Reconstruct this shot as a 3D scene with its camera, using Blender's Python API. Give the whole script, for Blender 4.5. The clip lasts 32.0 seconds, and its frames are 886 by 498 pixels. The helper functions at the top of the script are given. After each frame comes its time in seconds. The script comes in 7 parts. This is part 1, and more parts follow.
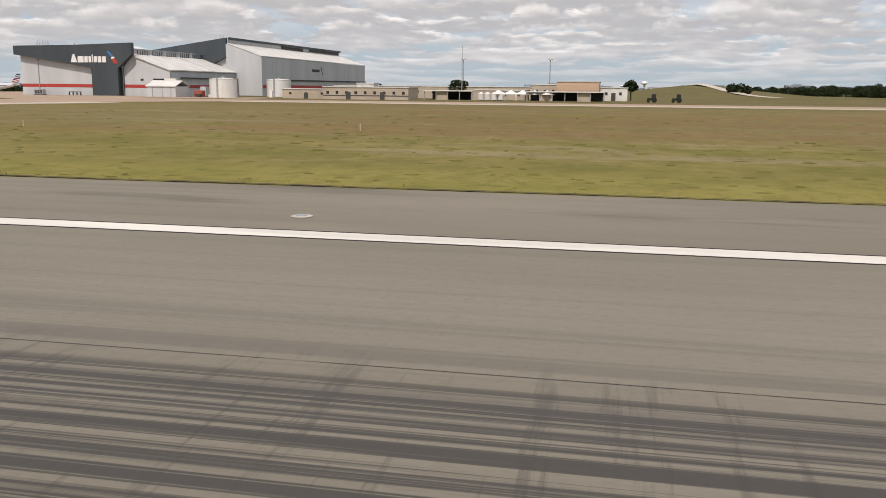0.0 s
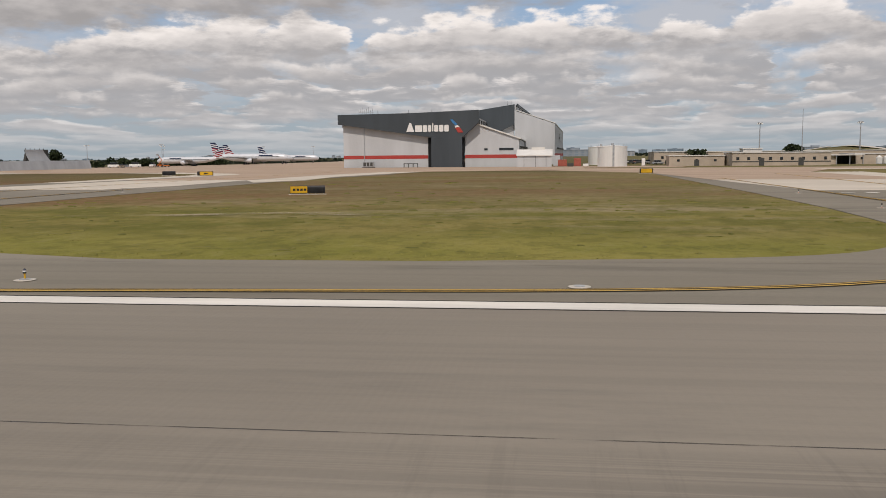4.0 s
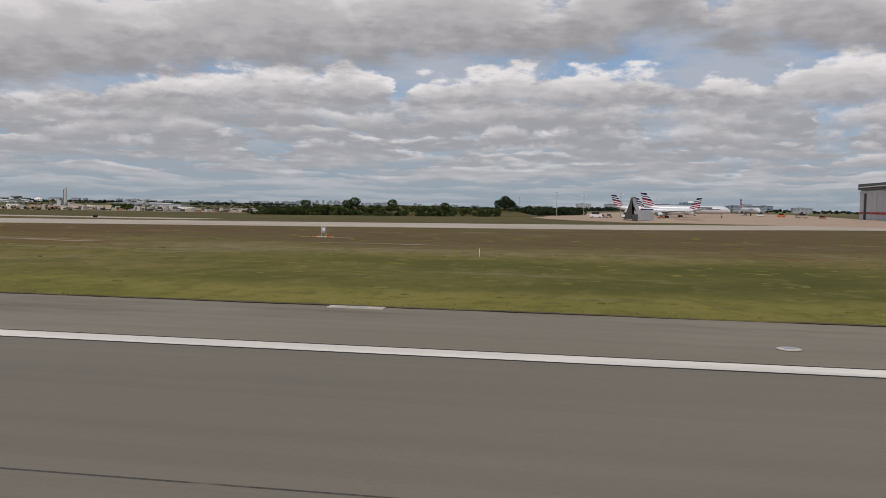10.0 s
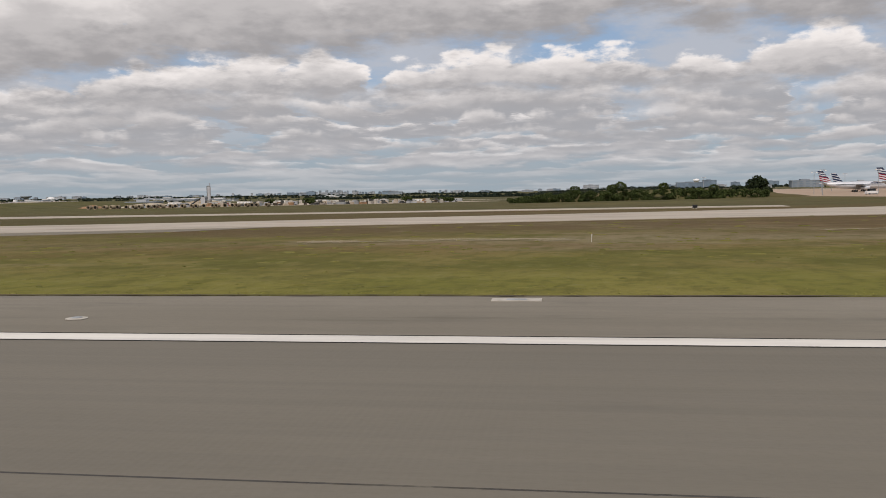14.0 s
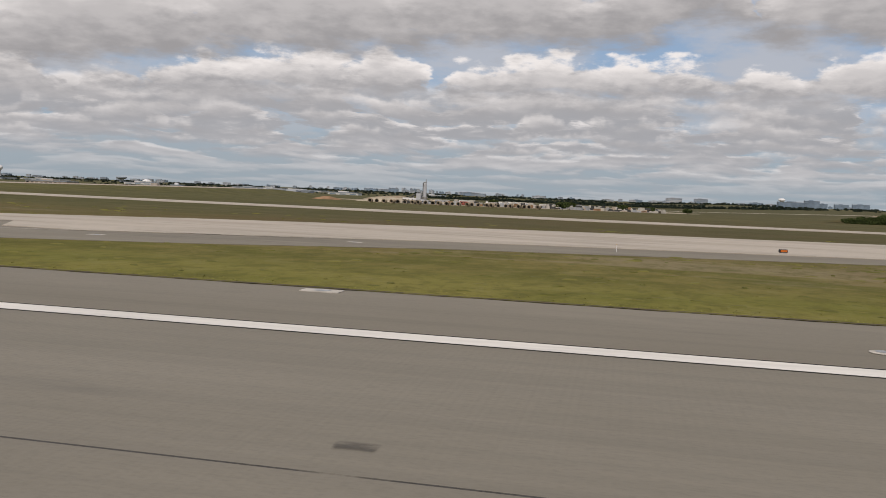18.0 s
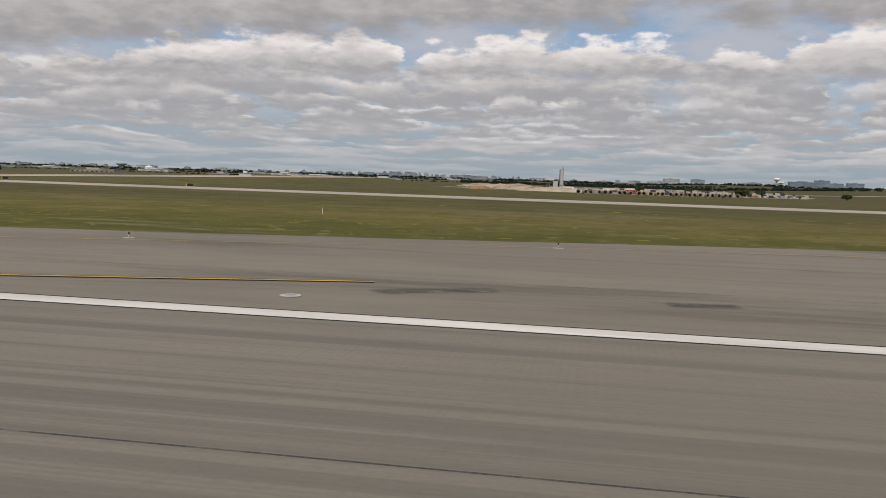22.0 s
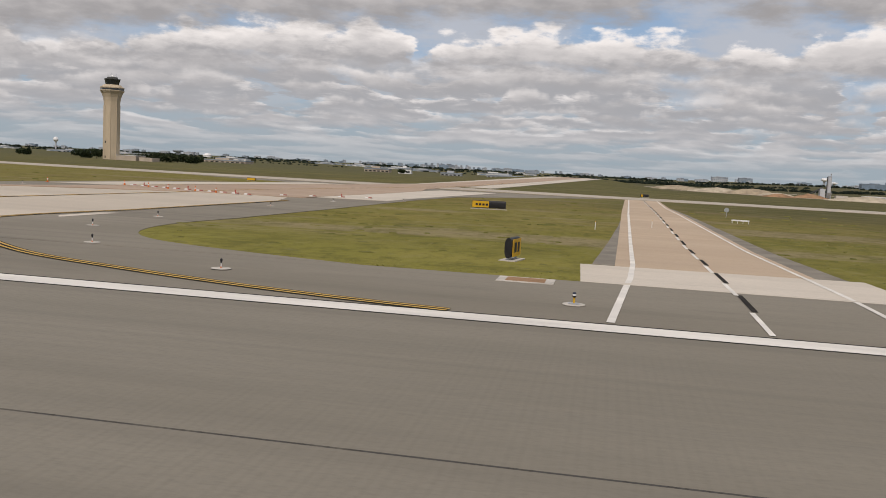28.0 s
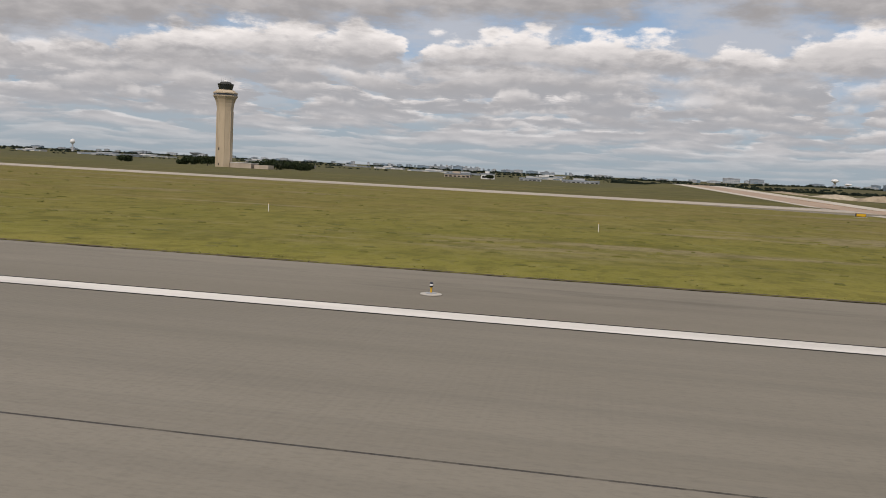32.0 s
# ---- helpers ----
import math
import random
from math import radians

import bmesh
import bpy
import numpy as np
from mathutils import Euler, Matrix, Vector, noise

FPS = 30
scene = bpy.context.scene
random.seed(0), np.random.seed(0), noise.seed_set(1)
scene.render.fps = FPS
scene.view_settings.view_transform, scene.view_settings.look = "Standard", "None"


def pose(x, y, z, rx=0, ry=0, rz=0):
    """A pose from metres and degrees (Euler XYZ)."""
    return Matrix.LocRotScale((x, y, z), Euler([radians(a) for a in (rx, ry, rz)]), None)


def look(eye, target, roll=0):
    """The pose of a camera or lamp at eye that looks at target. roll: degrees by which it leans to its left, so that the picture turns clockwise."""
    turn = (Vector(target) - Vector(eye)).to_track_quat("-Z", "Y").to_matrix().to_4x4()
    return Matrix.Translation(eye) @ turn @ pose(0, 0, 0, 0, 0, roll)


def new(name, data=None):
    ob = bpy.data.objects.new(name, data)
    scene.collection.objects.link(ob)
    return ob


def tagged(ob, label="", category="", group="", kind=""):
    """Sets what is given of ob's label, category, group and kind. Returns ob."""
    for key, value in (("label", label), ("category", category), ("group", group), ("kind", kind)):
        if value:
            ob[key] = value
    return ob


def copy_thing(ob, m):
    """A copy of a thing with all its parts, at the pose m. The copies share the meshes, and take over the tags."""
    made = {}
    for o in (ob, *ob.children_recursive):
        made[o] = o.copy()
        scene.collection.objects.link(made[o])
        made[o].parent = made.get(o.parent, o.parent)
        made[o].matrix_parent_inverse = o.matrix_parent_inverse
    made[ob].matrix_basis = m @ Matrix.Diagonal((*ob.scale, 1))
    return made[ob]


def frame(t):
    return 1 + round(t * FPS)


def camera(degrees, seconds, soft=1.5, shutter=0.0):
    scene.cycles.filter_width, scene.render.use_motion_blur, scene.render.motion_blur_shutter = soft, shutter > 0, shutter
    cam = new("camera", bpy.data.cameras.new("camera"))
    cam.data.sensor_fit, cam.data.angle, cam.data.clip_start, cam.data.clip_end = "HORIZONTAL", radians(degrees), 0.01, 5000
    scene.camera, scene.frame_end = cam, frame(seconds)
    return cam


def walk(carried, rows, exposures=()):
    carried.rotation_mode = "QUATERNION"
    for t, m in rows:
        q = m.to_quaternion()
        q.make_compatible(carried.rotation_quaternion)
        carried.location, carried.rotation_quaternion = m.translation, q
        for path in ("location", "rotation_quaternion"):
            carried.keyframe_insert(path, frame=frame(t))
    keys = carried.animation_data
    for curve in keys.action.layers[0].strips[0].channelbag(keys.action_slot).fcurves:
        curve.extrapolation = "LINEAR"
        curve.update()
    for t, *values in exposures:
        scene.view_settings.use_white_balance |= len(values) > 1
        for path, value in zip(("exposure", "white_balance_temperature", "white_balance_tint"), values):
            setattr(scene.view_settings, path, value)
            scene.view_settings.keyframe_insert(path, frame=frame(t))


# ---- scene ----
# Camera: seconds, x along the runway, pitch, roll, heading; the eye keeps its height and its distance from the runway edge.
EYE = 3.10
ROWS = [
    (0.0, 56.78, -10.58, -0.53, 11.63),
    (0.5, 37.03, -7.25, 1.37, 8.56),
    (1.0, 17.45, -6.89, 0.37, 7.99),
    (1.5, -2.06, -6.79, 0.51, 7.42),
    (2.0, -21.51, -6.79, 0.13, 6.87),
    (2.5, -40.91, -6.63, 0.40, 6.76),
    (3.0, -60.21, -6.54, 0.51, 6.81),
    (3.5, -79.39, -6.26, 0.58, 7.00),
    (5.5, -155.58, -6.12, 0.26, 7.78),
    (6.0, -173.92, -4.65, 0.48, 8.03),
    (6.5, -192.04, -2.99, 0.66, 8.13),
    (7.0, -209.94, -1.18, 0.65, 8.43),
    (7.5, -227.65, -0.76, 0.88, 8.80),
    (8.0, -245.18, -0.67, 0.44, 8.96),
    (8.5, -262.56, -0.85, 0.08, 9.22),
    (9.0, -279.78, -1.48, -0.50, 9.30),
    (9.5, -296.84, -2.35, -0.85, 9.58),
    (10.0, -313.50, -2.94, -1.01, 9.78),
    (10.5, -329.85, -5.34, -0.24, 9.63),
    (11.0, -346.07, -6.16, 1.18, 9.38),
    (11.5, -362.27, -6.74, 1.48, 8.58),
    (12.0, -378.37, -6.54, 1.96, 8.09),
    (12.5, -394.35, -6.55, 1.72, 8.01),
    (13.0, -410.13, -6.01, 1.42, 8.08),
    (13.5, -425.82, -5.09, 1.08, 8.22),
    (14.0, -441.36, -3.86, 0.95, 8.43),
    (14.5, -456.68, -2.11, 0.86, 8.84),
    (15.0, -471.82, -1.83, -1.45, 10.14),
    (15.5, -486.67, -1.95, -1.77, 10.52),
    (17.5, -542.96, -3.68, -2.45, 11.95),
    (18.0, -556.99, -3.78, -2.41, 12.00),
    (18.5, -570.89, -3.79, -2.68, 12.06),
    (19.0, -584.67, -3.77, -2.55, 11.98),
    (19.5, -598.39, -3.89, -2.23, 11.81),
    (20.0, -612.19, -3.88, -1.85, 11.40),
    (20.5, -626.07, -3.96, -1.66, 10.96),
    (21.0, -639.86, -3.97, -1.68, 10.44),
    (21.5, -653.51, -4.23, -1.64, 10.28),
    (22.0, -667.12, -4.89, -1.82, 10.26),
    (22.5, -680.73, -5.44, -2.00, 10.26),
    (23.0, -694.35, -5.65, -2.12, 10.35),
    (23.5, -707.99, -5.82, -2.38, 10.30),
    (24.0, -721.57, -5.78, -2.64, 10.27),
    (24.5, -735.09, -5.71, -2.83, 10.28),
    (26.5, -789.03, -5.68, -2.60, 10.18),
    (27.0, -801.48, -5.60, -2.59, 10.32),
    (27.5, -813.70, -5.54, -2.71, 10.64),
    (28.0, -825.76, -5.49, -3.03, 10.94),
    (28.5, -837.83, -5.53, -3.16, 11.19),
    (29.0, -849.75, -5.72, -3.08, 11.38),
    (29.5, -861.28, -5.88, -2.72, 11.35),
    (30.0, -872.73, -5.78, -2.54, 11.34),
    (30.5, -884.16, -5.68, -2.53, 11.22),
    (31.0, -895.55, -5.61, -2.60, 10.98),
    (31.5, -906.92, -5.48, -2.72, 10.61),
    (32.0, -918.24, -5.43, -2.98, 10.35),
]
# seconds, stops, white balance in kelvin
EXPOSURES = [(0.0, 0.23, 6900), (1.0, -0.1, 7000), (3.0, -0.08, 6950), (6.0, -0.27, 6780), (9.0, -0.29, 6550), (11.0, -0.36, 6550), (13.0, -0.15, 6750), (15.0, -0.17, 6750), (19.0, -0.19, 6750), (21.0, -0.19, 6780), (24.0, -0.32, 6700), (27.0, -0.14, 6780), (32.0, -0.13, 6780)]
cam = camera(54.18, 32.0, soft=0.9)
walk(cam, [(t, pose(x, 0.0, EYE + float(np.interp(t, [0.0, 0.6], [0.09, 0.0])), 90 + p, r, w)) for t, x, p, r, w in ROWS], exposures=[(t, e, k, 15) for t, e, k in EXPOSURES])

# ---- light ----
SUN_FROM = Vector((-0.03, -0.61, 0.78)).normalized()
sun_data = bpy.data.lights.new("sun", "SUN")
sun_data.energy, sun_data.angle, sun_data.color = 2.6, radians(0.6), (1.0, 0.95, 0.88)
sun = new("sun", sun_data)
sun.matrix_world = look(SUN_FROM * 100, (0, 0, 0))

world = bpy.data.worlds.new("sky")
scene.world = world
world.use_nodes = True


class Nodes:
    """Short hand for node trees."""

    def __init__(self, tree):
        self.tree = tree

    def add(self, kind, **sockets):
        n = self.tree.nodes.new(kind)
        for k, v in sockets.items():
            self.put(n.inputs[int(k[1:])] if k[0] == "i" and k[1:].isdigit() else n.inputs[k.replace("_", " ")], v)
        return n

    def put(self, socket, v):
        if isinstance(v, bpy.types.NodeSocket):
            self.tree.links.new(v, socket)
        else:
            socket.default_value = v

    def math(self, op, a, b=0.0, clamp=False):
        n = self.tree.nodes.new("ShaderNodeMath")
        n.operation, n.use_clamp = op, clamp
        self.put(n.inputs[0], a)
        self.put(n.inputs[1], b)
        return n.outputs[0]

    def mix(self, f, a, b):
        n = self.tree.nodes.new("ShaderNodeMix")
        n.data_type = "RGBA"
        self.put(n.inputs[0], f)
        self.put(n.inputs[6], a if isinstance(a, bpy.types.NodeSocket) else (*a, 1))
        self.put(n.inputs[7], b if isinstance(b, bpy.types.NodeSocket) else (*b, 1))
        return n.outputs[2]

    def ramp(self, v, lo, hi, a=0.0, b=1.0):
        n = self.tree.nodes.new("ShaderNodeMapRange")
        n.interpolation_type = "SMOOTHSTEP"
        for i, x in enumerate((v, lo, hi, a, b)):
            self.put(n.inputs[i], x)
        return n.outputs[0]

    def xyz(self, v):
        n = self.tree.nodes.new("ShaderNodeSeparateXYZ")
        self.put(n.inputs[0], v)
        return n.outputs

    def vec(self, x, y, z):
        n = self.tree.nodes.new("ShaderNodeCombineXYZ")
        for i, v in enumerate((x, y, z)):
            self.put(n.inputs[i], v)
        return n.outputs[0]

    def noise(self, v, scale, detail=4.0, rough=0.55, stretch=(1, 1, 1), shift=(0, 0, 0)):
        m = self.tree.nodes.new("ShaderNodeMapping")
        self.put(m.inputs[0], v)
        m.inputs[1].default_value, m.inputs[3].default_value = shift, stretch
        n = self.tree.nodes.new("ShaderNodeTexNoise")
        self.put(n.inputs["Vector"], m.outputs[0])
        n.inputs["Scale"].default_value, n.inputs["Detail"].default_value, n.inputs["Roughness"].default_value = scale, detail, rough
        return n.outputs["Fac"]


# Two near rows of cumulus, cloud by cloud: heading, half width, height. The rows behind them follow from noise alone.
ROW_NEAR = [(32.5, 2.6, 1.5), (27.0, 4.6, 2.2), (21.5, 5.0, 2.9), (16.5, 3.6, 3.0), (9.6, 3.4, 2.2), (5.0, 5.6, 2.9), (-1.5, 5.6, 2.5), (-7.5, 3.6, 1.9), (-15.0, 5.0, 3.4), (-24.0, 6.0, 3.0), (41.0, 5.0, 2.6), (50.0, 5.0, 3.0)]
ROW_TOP = [(34.0, 9.0, 6.0), (22.0, 9.0, 7.0), (10.0, 8.0, 7.0), (-1.5, 6.0, 6.0), (-13.0, 6.5, 6.0), (-26.0, 8.0, 6.0), (48.0, 9.0, 6.0)]
# Rows behind them: height of the flat base (degrees), droop of the row, height of the tops, size of the clouds along the row, cover.
CLOUD_ROWS = [(2.75, 0.0002, 0.8, 0.15, 0.40), (3.5, 0.0003, 1.0, 0.12, 0.38), (4.3, 0.0004, 1.3, 0.11, 0.36), (5.3, 0.0005, 1.7, 0.10, 0.34)]


def build_sky():
    n = Nodes(world.node_tree)
    world.node_tree.nodes.clear()
    d = n.add("ShaderNodeTexCoord").outputs["Generated"]
    dx, dy, dz = n.xyz(d)
    az = n.math("MULTIPLY", n.math("ARCTAN2", n.math("MULTIPLY", dx, -1.0), dy), 57.296)
    el = n.math("MULTIPLY", n.math("ARCSINE", dz), 57.296)
    sky = world.node_tree.nodes.new("ShaderNodeTexSky")
    sky.sky_type, sky.sun_disc = "NISHITA", False
    sky.sun_elevation = math.asin(SUN_FROM.z)
    sky.sun_rotation = math.atan2(SUN_FROM.x, SUN_FROM.y)
    dim = n.add("ShaderNodeVectorMath", i0=sky.outputs[0], i1=(0.10, 0.105, 0.11))
    dim.operation = "MULTIPLY"
    colour = n.mix(0.6, dim.outputs[0], (0.30, 0.45, 0.66))
    veil = n.noise(n.vec(az, n.math("MULTIPLY", el, 2.6), 0.0), 0.12, 5.0, 0.6, shift=(20, 4, 0))
    colour = n.mix(n.math("MULTIPLY", n.ramp(veil, 0.36, 0.60), 0.75), colour, (0.55, 0.58, 0.62))
    haze = n.ramp(el, 0.0, 6.0, 0.95, 0.0)
    colour = n.mix(haze, colour, (0.35, 0.44, 0.50))

    # the far cloud field, which closes up towards the horizon
    inv = n.math("DIVIDE", 1.0, n.math("ADD", n.math("MAXIMUM", dz, 0.0), 0.032))
    reach = n.math("LOGARITHM", inv, math.e)
    clear = n.math("MULTIPLY", n.ramp(el, 0.6, 4.6, 0.08, 0.9), n.ramp(el, 7.2, 5.0))
    lane = n.math("MULTIPLY", n.math("SUBTRACT", n.noise(n.vec(az, el, 7.0), 0.05, 3.0), 0.5), 0.5)
    for u in (1.0, 0.8, 0.6, 0.4, 0.2, 0.0):
        p = n.vec(n.math("MULTIPLY", az, 0.19), n.math("MULTIPLY", n.math("ADD", n.math("ADD", reach, 0.075 * u), lane), 6.0), u * 0.25)
        cloud = n.noise(p, 1.0, 6.0, 0.57, shift=(4.3, 2.2, 0.0))
        dense = n.math("SUBTRACT", cloud, 0.44 + 0.07 * u)
        v = n.math("ADD", u * 0.9, n.math("MULTIPLY", n.math("SUBTRACT", n.noise(p, 2.6, 4.0, 0.6, shift=(9.1, 3.0, 0.0)), 0.5), 1.6))
        shade = n.mix(n.ramp(v, 0.0, 0.9), (0.41, 0.435, 0.465), (0.88, 0.88, 0.875))
        colour = n.mix(n.math("MULTIPLY", n.ramp(dense, -0.015, 0.045), clear), colour, shade)

    def row(colour, seed, base, height, size, cover, soft, tops=None, dark=(0.42, 0.43, 0.445), light=(1.02, 1.01, 0.99), fade=1.0):
        """One row of flat-based clouds in front of what lies behind it."""
        size2 = size * 3.4
        flat = n.vec(az, n.math("MULTIPLY", el, 2.3), seed)
        if tops is None:
            run = n.noise(n.vec(az, 0.0, seed), size, 5.0, 0.6)
            h = n.math("MULTIPLY", n.ramp(run, cover, cover + 0.26), height)
        else:
            h = None
            azw = n.math("ADD", az, n.math("MULTIPLY", n.math("SUBTRACT", n.noise(flat, 0.25, 4.0, 0.6), 0.5), 5.0))
            for a, w, k in tops:
                q = n.math("DIVIDE", n.math("SUBTRACT", azw, a), w)
                lump = n.math("MULTIPLY", n.math("POWER", n.math("SUBTRACT", 1.0, n.math("MULTIPLY", q, q), clamp=True), 0.6), k)
                h = lump if h is None else n.math("MAXIMUM", h, lump)
        puff = n.math("SUBTRACT", n.noise(flat, size2, 5.0, 0.52), 0.5)
        wisp = n.math("SUBTRACT", n.noise(n.vec(az, n.math("MULTIPLY", el, 3.2), seed + 9.0), size2 * 0.8, 5.0, 0.6), 0.5)
        billow = n.noise(n.vec(az, n.math("MULTIPLY", el, 2.6), seed + 4.0), size2 * 2.2, 4.0, 0.55)
        up = n.math("SUBTRACT", el, base)
        over = n.math("ADD", n.math("SUBTRACT", h, up), n.math("MULTIPLY", puff, height * 1.7))
        under = n.math("ADD", up, n.math("MULTIPLY", wisp, height * 0.9))
        mask = n.math("MULTIPLY", n.ramp(over, -soft * 0.4, soft * 1.6), n.ramp(under, -soft * 1.6, soft * 1.6))
        # sunlit heads, grey flat bases, and soft shade between the heads
        v = n.math("ADD", n.math("DIVIDE", up, height), n.math("MULTIPLY", puff, 1.7))
        v = n.math("ADD", v, n.math("MULTIPLY", n.math("SUBTRACT", billow, 0.5), 0.75))
        near_top = n.ramp(over, height * 0.9, 0.0)
        lit = n.math("MULTIPLY", n.ramp(v, -0.12, 0.9), n.math("ADD", n.math("MULTIPLY", near_top, 0.6), 0.4))
        return n.mix(n.math("MULTIPLY", mask, fade), colour, n.mix(lit, dark, light))

    az5 = n.math("ADD", az, 5.0)
    sq = n.math("MINIMUM", n.math("MULTIPLY", az5, az5), 2500.0)
    for i, (b, droop, h, size, cover) in enumerate(CLOUD_ROWS):
        base = n.math("SUBTRACT", b, n.math("MULTIPLY", sq, droop))
        bob = n.math("MULTIPLY", n.math("SUBTRACT", n.noise(n.vec(az, 3.0, i * 3.3), 0.09, 4.0), 0.5), 1.3 * h)
        colour = row(colour, i * 7.7 + 1.0, n.math("ADD", base, bob), h, size, cover, 0.26 * h, fade=0.5 + 0.12 * i)
    colour = row(colour, 71.0, n.math("SUBTRACT", 6.45, n.math("MULTIPLY", sq, 0.0007)), 2.6, 0.13, 0.4, 0.4, ROW_NEAR)
    bay = n.ramp(n.math("ABSOLUTE", n.math("ADD", az, 4.5)), 0.0, 4.5, 1.4, 0.0)
    top_base = n.math("ADD", n.math("SUBTRACT", 9.9, n.math("MULTIPLY", sq, 0.0018)), bay)
    colour = row(colour, 93.0, top_base, 4.2, 0.095, 0.4, 0.55, ROW_TOP, dark=(0.375, 0.38, 0.39), light=(0.87, 0.865, 0.855))
    # the deck overhead
    z = n.math("ADD", n.math("MAXIMUM", dz, 0.0), 0.035)
    deck = n.noise(n.vec(n.math("DIVIDE", dx, z), n.math("DIVIDE", dy, z), 0.0), 0.55, 6.0, 0.56, shift=(3.1, 1.7, 0))
    over = n.math("MULTIPLY", n.ramp(el, 13.5, 18.0), n.ramp(deck, 0.42, 0.58))
    colour = n.mix(over, colour, n.mix(n.ramp(deck, 0.5, 0.75), (0.62, 0.61, 0.59), (0.34, 0.335, 0.33)))
    land = n.ramp(dz, -0.004, -0.001)
    colour = n.mix(land, (0.07, 0.08, 0.05), colour)
    bg = n.add("ShaderNodeBackground", Color=colour, Strength=1.0)
    out = world.node_tree.nodes.new("ShaderNodeOutputWorld")
    world.node_tree.links.new(bg.outputs[0], out.inputs[0])


build_sky()

# ---- materials ----


def surface(name, colour, rough=0.8, metal=0.0, grain=0.15, scale=2.0, fine=30.0, bump=0.0, dirt=None, stretch=(1, 1, 1), spec=0.3):
    """A painted or plain surface: the base colour varied by stains and by grain."""
    m = bpy.data.materials.new(name)
    m.use_nodes = True
    n = Nodes(m.node_tree)
    b = m.node_tree.nodes["Principled BSDF"]
    p = n.add("ShaderNodeNewGeometry").outputs["Position"]
    big = n.noise(p, scale, 5.0, 0.6, stretch)
    small = n.noise(p, fine, 3.0, 0.6)
    dark = dirt or tuple(c * (1 - 2.2 * grain) for c in colour)
    light = tuple(min(1, c * (1 + grain)) for c in colour)
    c = n.mix(n.ramp(big, 0.3, 0.7), dark, light)
    c = n.mix(n.math("MULTIPLY", n.ramp(small, 0.35, 0.7), 0.5), c, colour)
    n.put(b.inputs["Base Color"], c)
    n.put(b.inputs["Roughness"], n.ramp(small, 0.2, 0.8, max(0, rough - 0.1), min(1, rough + 0.1)))
    b.inputs["Metallic"].default_value = metal
    b.inputs["Specular IOR Level"].default_value = spec
    if bump:
        k = n.add("ShaderNodeBump", Height=small, Strength=bump)
        n.put(b.inputs["Normal"], k.outputs[0])
    return m


